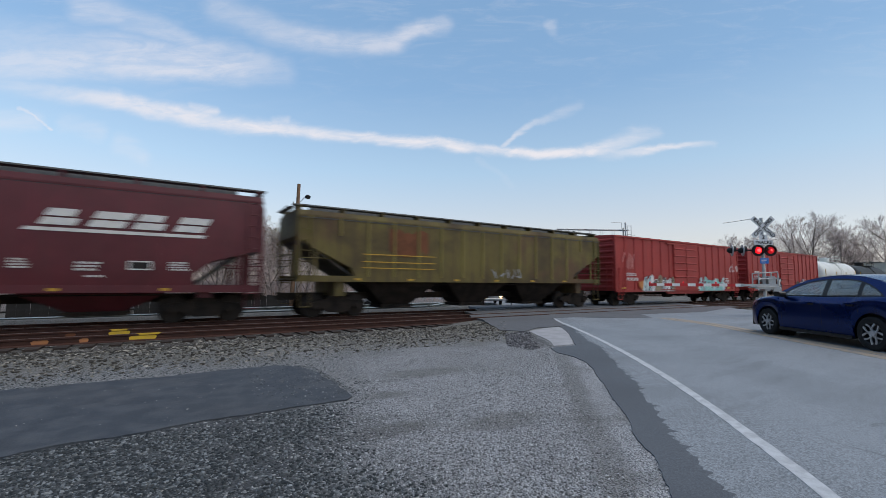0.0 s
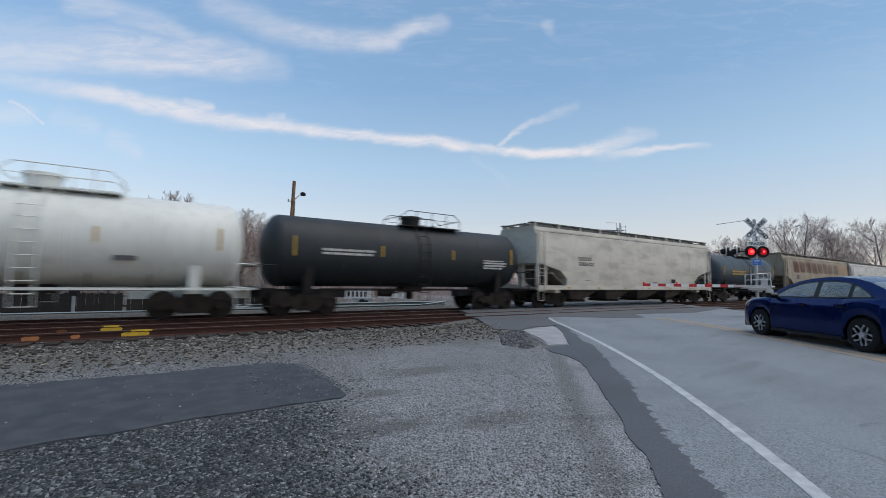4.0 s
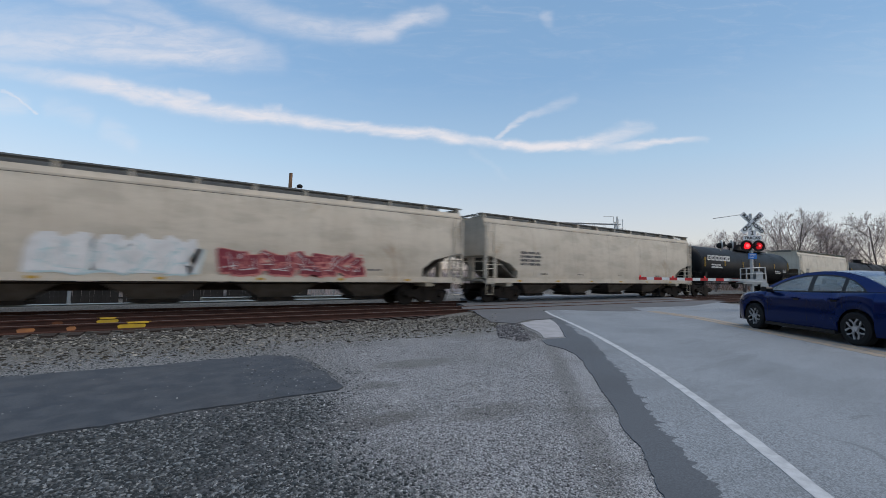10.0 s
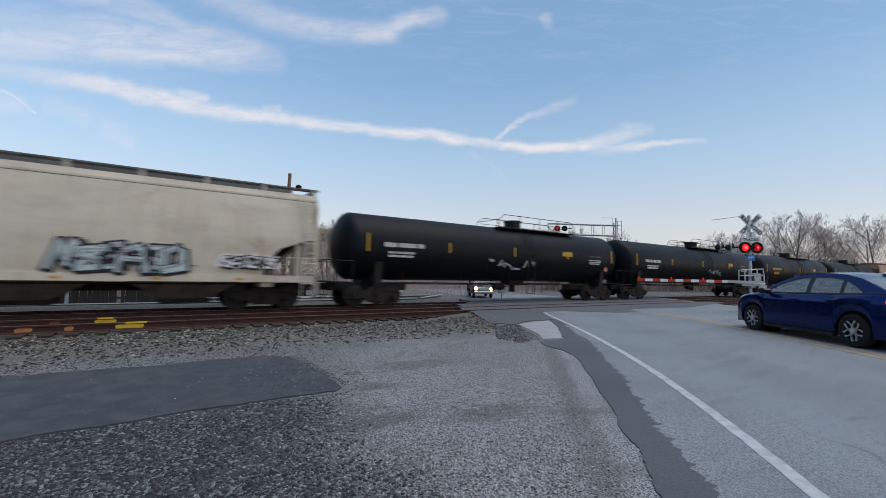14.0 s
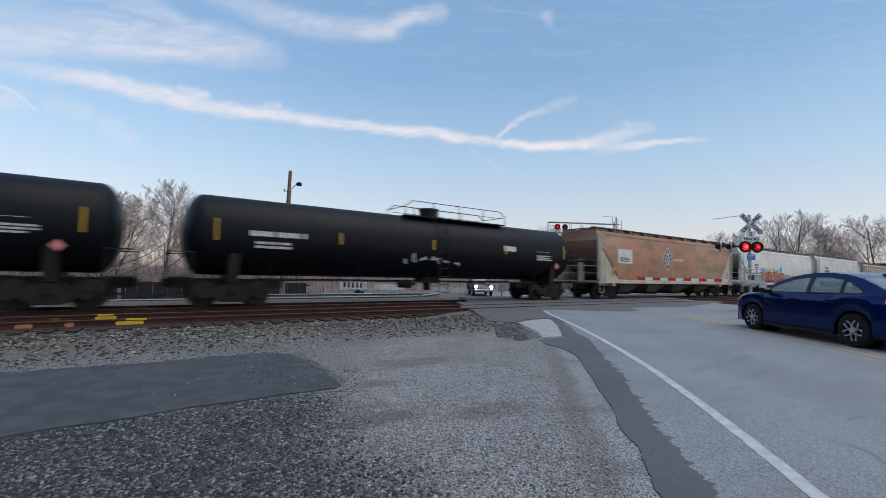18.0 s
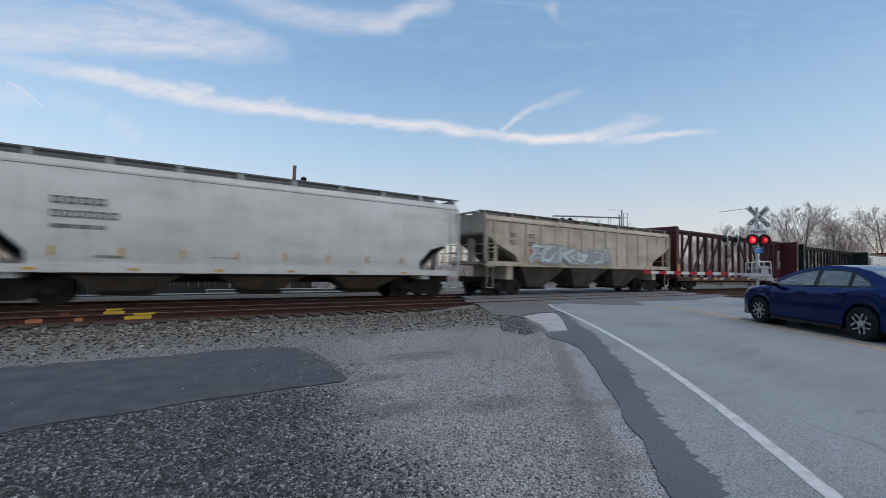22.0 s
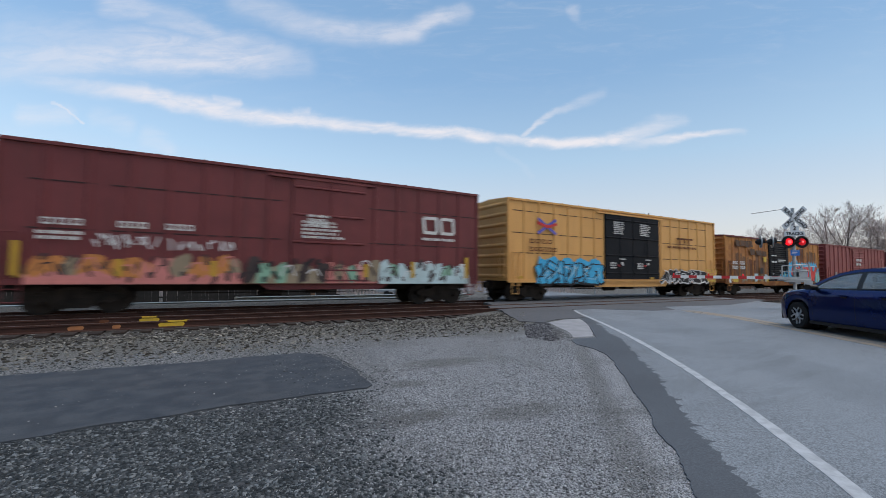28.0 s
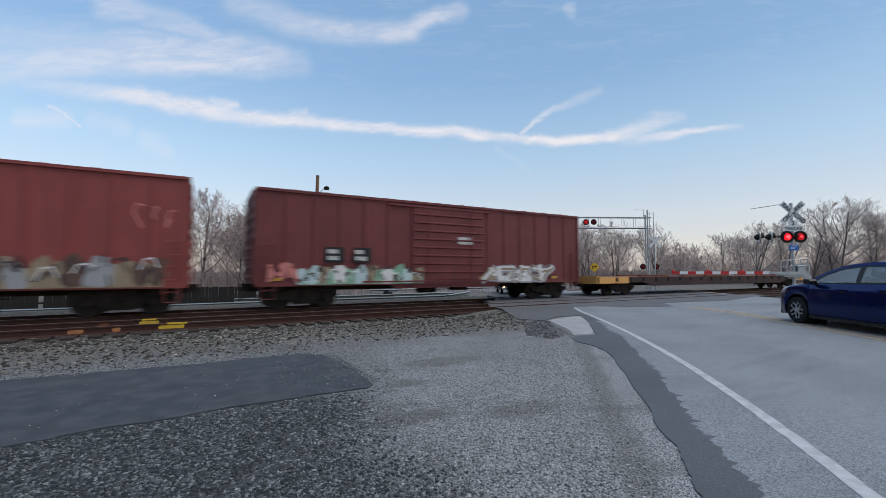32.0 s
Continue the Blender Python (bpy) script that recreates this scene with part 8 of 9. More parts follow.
board(15.5, 38.0, 0.32, 2.5, 0.95, -33, "white board with black bars on short posts", 5)
board(18.4, 36.4, 0.42, 2.7, 0.5, -33, "low white board on short posts", 0)
trl = thing("utility_trailer", "small grey utility trailer standing under the white board", "trailer", pose(14.2, 33.5, -0.70, 0, 0, -33))
part("bed", MB().bbox(-0.9, 0.9, -0.5, 0.5, 0.45, 0.62, 0.03), M_GALV, trl)
part("side_rail", MB().path([(-0.9, -0.5, 0.62), (-0.9, -0.5, 0.95), (0.9, -0.5, 0.95), (0.9, -0.5, 0.62)], 0.025), M_GALV, trl)
for s in (-1, 1):
    part("wheel", MB().tube((0, s * 0.55, 0.28), (0, s * 0.7, 0.28), 0.28, n=18), M_BLACK, trl)

# fence of grey boards along the lot behind the rails
fence = thing("board_fence", "low weathered grey board fence behind the guard rail", "fence", pose(0, 0, 0))
M_FENCE = surface("weathered_boards", (0.032, 0.029, 0.026), (0.018, 0.017, 0.016), 0.9, 0, 3.0, 0.8, 40, 0.3, 0.5, vary=0.4)
plank = MB().box(-0.0985, 0.0985, -0.012, 0.012, 0, 1.15).mesh("board", M_FENCE)
for i in range(150):
    if i % 29 == 4:
        continue
    part("board", plank, None, fence, at=pose(-20 + i * 0.2, 33.2, -0.75 + random.uniform(-0.05, 0.03), 0, random.uniform(-1, 1), random.uniform(-3, 3)))
for z in (-0.45, 0.15):
    part("fence_rail", MB().box(-20.1, 10.0, 33.22, 33.27, z, z + 0.1), M_FENCE, fence)

# ---- vehicles ----
M_BLUE = surface("blue_car_paint", (0.0012, 0.0155, 0.098), (0.0011, 0.013, 0.088), 0.28, 0.75, 1.0, 0.2, 200, 0.0, coat=0.35, spec=0.12)
M_TRIM = surface("black_trim", (0.012, 0.012, 0.013), None, 0.35, 0, 3, 0.2, 60, 0.0)
M_TYRE = surface("tyre_rubber", (0.009, 0.009, 0.0095), (0.015, 0.015, 0.015), 0.85, 0, 6, 0.6)
M_ALLOY = surface("alloy", (0.50, 0.50, 0.51), (0.38, 0.38, 0.39), 0.3, 0.5, 6, 0.3, 60, 0.0)
M_LENS = surface("lamp_lens", (0.30, 0.32, 0.34), (0.2, 0.21, 0.22), 0.12, 0.3, 6, 0.5, 60, 0.0)
M_RIM = surface("dark_rim", (0.022, 0.022, 0.024), (0.015, 0.015, 0.016), 0.4, 0.3, 6, 0.3, 60, 0.0)
M_TAIL = glow("tail_lamp", (0.75, 0.02, 0.02), 0.6)
M_GLASS = bpy.data.materials.new("tinted_glass")
M_GLASS.use_nodes = True
_p = M_GLASS.node_tree.nodes["Principled BSDF"]
_p.inputs["Base Color"].default_value = (0.55, 0.62, 0.64, 1)
_p.inputs["Roughness"].default_value, _p.inputs["Transmission Weight"].default_value, _p.inputs["IOR"].default_value = 0.02, 0.85, 1.45
M_INSIDE = surface("cabin_dark", (0.03, 0.03, 0.032), None, 0.8, 0, 3, 0.3)


def arc(cx, cz, r, a0, a1, n):
    return [(cx + r * math.cos(radians(a0 + (a1 - a0) * i / n)), cz + r * math.sin(radians(a0 + (a1 - a0) * i / n))) for i in range(n + 1)]


def layered(prof, layers, shrink_c, nose=0.0, tail=0.0):
    """A side profile pushed across the car; each layer (y, inset) draws the outline towards a point a little."""
    mb, n = MB(), len(prof)
    cx, cz = shrink_c
    for y, k in layers:
        for x, z in prof:
            slim = 1 - nose * max(0.0, (x - 1.5) / 0.82) ** 2 - tail * max(0.0, (-1.6 - x) / 0.72) ** 2
            mb.v.append((cx + (x - cx) * (1 - k), y * slim, cz + (z - cz) * (1 - k * 1.4)))
    for j in range(len(layers) - 1):
        mb.f += [(j * n + i, j * n + (i + 1) % n, (j + 1) * n + (i + 1) % n, (j + 1) * n + i) for i in range(n)]
    mb.f += [tuple(range(n)), tuple(range((len(layers) - 1) * n, len(layers) * n))]
    return mb


def car_wheel(parent, x, y, r, spokes=5):
    s = -1 if y < 0 else 1
    w = part("wheel", MB().lathe([(-0.10, r * 0.66), (-0.105, r * 0.9), (-0.08, r), (0.08, r), (0.105, r * 0.9), (0.10, r * 0.66)], 32, "y", cap=False), M_TYRE, parent, "black tyre on a spoked alloy rim", pose(x, y, r), 40)
    rim = MB().lathe([(-0.10, r * 0.66), (-0.095, r * 0.60), (0.0, r * 0.56), (0.09, r * 0.60), (0.10, r * 0.66)], 32, "y", cap=False)
    part("rim", rim, M_RIM, w, "dark alloy rim with machined spokes", None, 40)
    part("brake_disc", MB().lathe([(s * -0.01, 0.02), (s * -0.01, r * 0.55), (s * 0.01, r * 0.55), (s * 0.01, 0.02)], 20, "y"), M_TRIM, w)
    for i in range(spokes):
        a = 360 / spokes * i + 10
        sp_ = MB()
        for da in (-25, 25):
            a0, a1 = radians(a + da * 0.10), radians(a + da)
            mid_a = radians(a + da * 0.42)
            knee = (math.cos(mid_a) * r * 0.40, math.sin(mid_a) * r * 0.40)
            foot_, tip = (math.cos(a0) * 0.055, math.sin(a0) * 0.055), (math.cos(a1) * r * 0.635, math.sin(a1) * r * 0.635)
            for (qa, qb, wa, wb) in ((foot_, knee, 0.007, 0.010), (knee, tip, 0.010, 0.017)):
                ln = math.hypot(qb[0] - qa[0], qb[1] - qa[1])
                ux, uz = -(qb[1] - qa[1]) / ln, (qb[0] - qa[0]) / ln
                sp_.prism([(qa[0] + ux * wa, qa[1] + uz * wa), (qb[0] + ux * wb, qb[1] + uz * wb), (qb[0] - ux * wb, qb[1] - uz * wb), (qa[0] - ux * wa, qa[1] - uz * wa)],
                          "y", s * 0.088 - 0.012, s * 0.088 + 0.012)
        part("spoke", sp_, M_ALLOY, w)
    part("hub_cap", MB().lathe([(s * 0.07, 0.07), (s * 0.105, 0.06), (s * 0.108, 0.01)], 16, "y"), M_ALLOY, w)
    return w


def sedan(m):
    """Four-door sedan, nose towards +x."""
    car = thing("car", "dark blue four-door sedan waiting at the crossing", "car", m)
    def top(x):
        return table([(-2.34, 0.60), (-2.31, 0.82), (-2.27, 1.0), (-2.18, 1.055), (-2.0, 1.06), (-1.5, 1.045), (-0.9, 1.02), (0.0, 1.0), (0.9, 1.0), (1.2, 0.975), (1.6, 0.925), (1.95, 0.86), (2.15, 0.79), (2.25, 0.71), (2.30, 0.62), (2.33, 0.52)], x)

    def foot(x):
        z = table([(-2.34, 0.52), (-2.30, 0.36), (-2.15, 0.25), (-1.8, 0.21), (1.8, 0.20), (2.15, 0.24), (2.29, 0.33), (2.33, 0.45)], x)
        for w in (-1.35, 1.35):
            if abs(x - w) < 0.385:
                z = max(z, 0.33 + math.sqrt(0.385 ** 2 - (x - w) ** 2))
        return z

    def half(x):
        return 0.90 * (1 - 0.42 * max(0.0, (x - 1.55) / 0.78) ** 2.2 - 0.20 * max(0.0, (-1.6 - x) / 0.74) ** 2.2)

    def skin(x, v, s, out=0.0):
        """Point of the car's side: v runs from the sill (0) to the shoulder's top (1)."""
        z = foot(x) + (top(x) - foot(x)) * v
        y = half(x) * table([(0.0, 0.95), (0.18, 0.985), (0.45, 1.0), (0.66, 0.99), (0.80, 0.985), (0.90, 0.955), (0.97, 0.92), (1.0, 0.885)], v) + out
        return (x, s * y, z)

    vs_ = (0.0, 0.05, 0.18, 0.32, 0.45, 0.56, 0.66, 0.74, 0.80, 0.85, 0.90, 0.94, 0.97, 1.0)
    xs_ = sorted(set([round(-2.34 + 0.06 * i, 3) for i in range(78)] + [round(w + 0.385 * math.sin(radians(a)), 3) for w in (-1.35, 1.35) for a in range(-90, 91, 9)] + [2.29, 2.31, 2.33, -2.32, -2.29]))
    xs_ = [x for x in xs_ if x <= 2.33]
    shell = MB()
    for x in xs_:
        ring = [skin(x, v, -1) for v in vs_] + [(x, y * half(x), top(x) + 0.03 * (1 - abs(y) / 0.885)) for y in (-0.6, -0.3, 0, 0.3, 0.6)] + [skin(x, v, 1) for v in vs_[::-1]]
        shell.v += ring
    nr = len(vs_) * 2 + 5
    for a in range(len(xs_) - 1):
        shell.f += [(a * nr + b, a * nr + b + 1, (a + 1) * nr + b + 1, (a + 1) * nr + b) for b in range(nr - 1)]
    shell.f += [tuple(range(nr)), tuple(range((len(xs_) - 1) * nr, len(xs_) * nr))]
    part("body", shell, M_BLUE, car, "", None, 40)

    def patch(name, xs, va, vb, mat, s, out=0.006, label="", n=8):
        """A lamp or seam that lies on the skin between two lines of v."""
        mb = MB()
        m = len(xs)
        for o in (out, -0.02):
            for f in range(n + 1):
                for x, a, b in zip(xs, va, vb):
                    mb.v.append(skin(x, a + (b - a) * f / n, s, o))
        k = m * (n + 1)
        mb.f = [(f * m + q, f * m + q + 1, (f + 1) * m + q + 1, (f + 1) * m + q) for f in range(n) for q in range(m - 1)]
        rim = [q for q in range(m)] + [f * m + m - 1 for f in range(1, n + 1)] + [n * m + q for q in range(m - 2, -1, -1)] + [f * m for f in range(n - 1, 0, -1)]
        mb.f += [(a, b, b + k, a + k) for a, b in zip(rim, rim[1:] + rim[:1])]
        return part(name, mb, mat, car, label, None, 40)
    part("underbody", MB().box(-2.1, 2.1, -0.72, 0.72, 0.19, 0.6), M_TRIM, car)
    # greenhouse: side outline of the roof, daylight opening and glass, drawn in towards the top
    def gh(z):
        f = max(0.0, (z - 0.95) / 0.49)
        return 0.81 - 0.20 * f ** 1.4
    outer = [(1.22, 0.965), (0.98, 1.085), (0.64, 1.245), (0.32, 1.365), (0.0, 1.430), (-0.35, 1.462), (-0.70, 1.460), (-1.05, 1.425), (-1.36, 1.352), (-1.66, 1.235), (-1.95, 1.105), (-2.08, 1.065)]
    light = [(1.00, 0.985), (0.86, 1.065), (0.56, 1.215), (0.26, 1.322), (-0.03, 1.372), (-0.35, 1.394), (-0.68, 1.388), (-0.96, 1.352), (-1.18, 1.285), (-1.38, 1.180), (-1.50, 1.095), (-1.53, 1.050)]

    def band(name, a, b, mat, s, out, thick, label=""):
        """A strip between two side-view lines, bent to the car's flank."""
        mb, k = MB(), len(a)
        for o in (out, out - thick):
            for row in (a, b):
                mb.v += [(x, s * (gh(z) + o), z) for x, z in row]
        mb.f = [(i, i + 1, k + i + 1, k + i) for i in range(k - 1)] + [(2 * k + i, 3 * k + i, 3 * k + i + 1, 2 * k + i + 1) for i in range(k - 1)]
        mb.f += [(i, 2 * k + i, 2 * k + i + 1, i + 1) for i in range(k - 1)] + [(k + i, k + i + 1, 3 * k + i + 1, 3 * k + i) for i in range(k - 1)]
        return part(name, mb, mat, car, label, None, 50)

    def lit_top(x, drop):
        return table(sorted(light), x) - drop

    def belt(x):
        return 0.985 + (1.0 - x) * 0.026

    def flank(name, xa, xb, mat, s, out, lo, hi, thick=0.01, label=""):
        """A window or post between two stations, from the belt line up to the opening's edge."""
        n = 8
        cols = [xa + (xb - xa) * i / n for i in range(n + 1)]
        low = [(x, belt(x) + lo) for x in cols]
        rows = [[(x, z + (max(z + 0.004, lit_top(x, hi)) - z) * j / 4) for x, z in low] for j in range(5)]
        mb, k = MB(), n + 1
        for o in (out, out - thick):
            for row in rows:
                mb.v += [(x, s * (gh(z) + o), z) for x, z in row]
        t = 5 * k
        for j in range(4):
            for i in range(n):
                q = (j * k + i, j * k + i + 1, (j + 1) * k + i + 1, (j + 1) * k + i)
                mb.f += [q, tuple(v + t for v in q[::-1])]
        rim = [i for i in range(k)] + [j * k + n for j in range(1, 5)] + [4 * k + i for i in range(n - 1, -1, -1)] + [j * k for j in range(3, 0, -1)]
        mb.f += [(a, b, b + t, a + t) for a, b in zip(rim, rim[1:] + rim[:1])]
        return part(name, mb, mat, car, label, None, 50)

    def crown(name, rows, mat, share=1.0, thick=0.03, lift=0.03):
        """Roof, windscreen or rear window: the outline of both flanks joined by a crowned sheet."""
        mb, ys = MB(), (-1, -0.85, -0.5, 0, 0.5, 0.85, 1)
        for o in (0.0, thick):
            for x, z in rows:
                mb.v += [(x, y * share * (gh(z) + 0.004), z + lift * (1 - (y * share) ** 2) - o) for y in ys]
        w, k = 7, 7 * len(rows)
        quads = [(j * w + i, j * w + i + 1, (j + 1) * w + i + 1, (j + 1) * w + i) for j in range(len(rows) - 1) for i in range(w - 1)]
        rim = [i for i in range(w)] + [j * w + w - 1 for j in range(1, len(rows))] + [(len(rows) - 1) * w + i for i in range(w - 2, -1, -1)] + [j * w for j in range(len(rows) - 2, 0, -1)]
        mb.f = quads + [tuple(v + k for v in q[::-1]) for q in quads] + [(a, b, b + k, a + k) for a, b in zip(rim, rim[1:] + rim[:1])]
        return part(name, mb, mat, car, "", None, 50)
    crown("roof", outer[3:9], M_BLUE)
    for name, rows in (("windscreen", outer[:4]), ("rear_window", outer[8:11])):
        crown(name, rows, M_GLASS, 0.94, 0.01).visible_shadow = False
    for s in (-1, 1):
        band("roof_pillar", outer, light, M_BLUE, s, 0.0, 0.03)
        inner_ = [(x, max(belt(x) + 0.012, z - 0.028)) for x, z in light]
        band("window_frame", light, inner_, M_TRIM, s, -0.003, 0.02, "black window surround")
        for nm, xa, xb in (("front_side_window", 0.95, -0.20), ("rear_side_window", -0.31, -1.00), ("quarter_window", -1.08, -1.46)):
            flank(nm, xa, xb, M_GLASS, s, -0.008, 0.012, 0.026).visible_shadow = False
        for nm, xa, xb in (("centre_pillar", -0.20, -0.31), ("quarter_divider", -1.00, -1.08)):
            flank(nm, xa, xb, M_TRIM, s, -0.004, 0.0, 0.01, 0.02)
        band("window_trim", [(x, belt(x) + 0.014) for x, _ in light], [(x, belt(x) - 0.012) for x, _ in light], M_TRIM, s, 0.006, 0.03)
        for x0, z in ((0.02, 0.855), (-0.92, 0.875)):
            part("handle_recess", MB().bbox(x0 - 0.09, x0 + 0.07, min(s * 0.86, s * 0.897), max(s * 0.86, s * 0.897), z - 0.045, z + 0.012, 0.02), M_TRIM, car)
            part("door_handle", MB().bbox(x0 - 0.11, x0 + 0.11, min(s * 0.875, s * 0.915), max(s * 0.875, s * 0.915), z - 0.006, z + 0.022, 0.01), M_BLUE, car)
        for xs in (0.86, -0.26, -1.10):
            patch("door_seam", (xs - 0.004, xs + 0.004), (0.12, 0.12), (0.98, 0.98), M_TRIM, s, 0.0015)
        part("sill_trim", MB().bbox(-0.95, 0.95, min(s * 0.80, s * 0.90), max(s * 0.80, s * 0.90), 0.17, 0.24, 0.02), M_TRIM, car)
        mir = part("door_mirror", MB().bbox(0.66, 0.86, min(s * 0.90, s * 1.06), max(s * 0.90, s * 1.06), 0.97, 1.09, 0.04), M_TRIM, car, "dark door mirror")
        part("mirror_stalk", MB().box(0.72, 0.82, min(s * 0.78, s * 0.92), max(s * 0.78, s * 0.92), 0.96, 0.99), M_TRIM, mir)
        patch("headlamp", (1.78, 1.9, 2.0, 2.1, 2.18, 2.24, 2.28), (0.90, 0.82, 0.74, 0.68, 0.64, 0.62, 0.62), (0.93, 0.94, 0.95, 0.96, 0.96, 0.95, 0.92), M_LENS, s, 0.004, "clear headlamp")
        patch("bumper_intake", (1.98, 2.1, 2.2, 2.27, 2.31), (0.10, 0.10, 0.12, 0.15, 0.2), (0.34, 0.42, 0.46, 0.48, 0.48), M_TRIM, s, 0.004, "black lower bumper intake")
        patch("tail_lamp", (-2.30, -2.24, -2.14, -2.04, -1.96), (0.62, 0.64, 0.68, 0.74, 0.80), (0.86, 0.90, 0.92, 0.92, 0.90), M_TAIL, s, 0.004, "red tail lamp")
        for x in (1.35, -1.35):
            part("wheel_well", MB().tube((x, s * 0.40, 0.33), (x, s * 0.60, 0.33), 0.385, n=24), M_TRIM, car)
            car_wheel(car, x, s * 0.785, 0.325)
    part("boot_lip", MB().prism([(-2.02, 1.04), (-2.26, 1.05), (-2.28, 1.03), (-2.1, 1.02)], "y", -0.62, 0.62), M_BLUE, car)
    part("grille", MB().bbox(2.28, 2.337, -0.40, 0.40, 0.36, 0.56, 0.04), M_TRIM, car, "dark front grille")
    part("rear_bumper", MB().bbox(-2.335, -2.15, -0.5, 0.5, 0.27, 0.42, 0.05), M_TRIM, car)
    part("antenna_fin", MB().prism([(-1.05, 1.40), (-1.24, 1.375), (-1.22, 1.455), (-1.17, 1.46)], "y", -0.02, 0.02), M_TRIM, car)
    part("cabin", MB().box(-1.5, 0.9, -0.66, 0.66, 0.55, 0.93), M_INSIDE, car)
    for x in (0.0, -0.95):
        for y in (-0.36, 0.36):
            seat = part("seat", MB().bbox(x - 0.32, x - 0.12, y - 0.24, y + 0.24, 0.9, 1.16, 0.05), M_INSIDE, car)
            part("headrest", MB().bbox(x - 0.33, x - 0.22, y - 0.12, y + 0.12, 1.17, 1.29, 0.03), M_INSIDE, seat)
    part("number_plate", MB().box(-2.352, -2.345, -0.15, 0.15, 0.5, 0.62), M_WHITE, car)
    return car


FRONT_WHEEL, REAR_WHEEL = Vector((13.10, 4.81)), Vector((11.58, 2.53))
_d = (FRONT_WHEEL - REAR_WHEEL).normalized()
_mid = (FRONT_WHEEL + REAR_WHEEL) / 2 + Vector((_d.y, -_d.x)) * 0.89
_k = (FRONT_WHEEL - REAR_WHEEL).length / 2.70
car_body = sedan(pose(_mid.x, _mid.y, 0.111, 0, 0, math.degrees(math.atan2(_d.y, _d.x))))
car_body.scale = (_k, _k, _k)


def pickup(m):
    v = thing("pickup_truck", "dark pickup truck with lit headlamps waiting across the tracks", "pickup truck", m)
    prof = [(2.6, 0.45), (2.65, 0.75), (2.6, 1.08), (1.2, 1.16), (0.5, 1.80), (-0.9, 1.82), (-1.0, 1.15), (-2.7, 1.15), (-2.75, 0.5), (-2.2, 0.4)] + arc(-1.6, 0.4, 0.45, 180, 0, 8) + arc(1.65, 0.4, 0.45, 180, 0, 8)
    part("body", layered(prof, ((-0.88, 0.04), (-0.97, 0.0), (0.97, 0.0), (0.88, 0.04)), (0, 0.8)), M_TRIM, v, "", None, 30)
    part("windscreen", MB().prism([(1.16, 1.18), (0.56, 1.74), (0.60, 1.76), (1.21, 1.19)], "y", -0.72, 0.72), M_GLASS, v)
    part("grille", MB().bbox(2.62, 2.68, -0.5, 0.5, 0.72, 1.0, 0.02), M_ALLOY, v)
    part("bumper", MB().bbox(2.6, 2.78, -0.92, 0.92, 0.45, 0.66, 0.04), M_GALV, v)
    for s in (-1, 1):
        part("headlamp", MB().lathe([(2.63, 0.01), (2.68, 0.12), (2.66, 0.16), (2.6, 0.16)], 18, "x", (0, s * 0.72, 0.90)), M_HEAD, v, "bright warm headlamp")
        part("marker_lamp", MB().box(2.62, 2.7, s * 0.72 - 0.12, s * 0.72 + 0.12, 0.60, 0.68), M_AMBER, v, "amber marker lamp")
        for x in (-1.6, 1.65):
            car_wheel(v, x, s * 0.84, 0.39, 6)
    return v


pickup(pose(27.0, 33.4, -0.68, 0, 0, math.degrees(math.atan2(-33.4, -27.0)) + 8))

# ---- bare trees and undergrowth ----
M_BARK = surface("bark", (0.19, 0.155, 0.14), (0.125, 0.105, 0.095), 0.92, 0, 3.0, 0.8, 25, 0.4)
M_TWIG = surface("twig", (0.44, 0.365, 0.345), (0.35, 0.29, 0.275), 0.92, 0, 1.0, 0.8, 10, 0.0)
M_BUD = surface("bud", (0.26, 0.25, 0.13), (0.20, 0.17, 0.10), 0.9, 0, 1.0, 0.8, 10, 0.0)
M_DEAD = surface("dead_leaf", (0.24, 0.15, 0.105), (0.17, 0.105, 0.08), 0.9, 0, 1.0, 0.8, 10, 0.0)


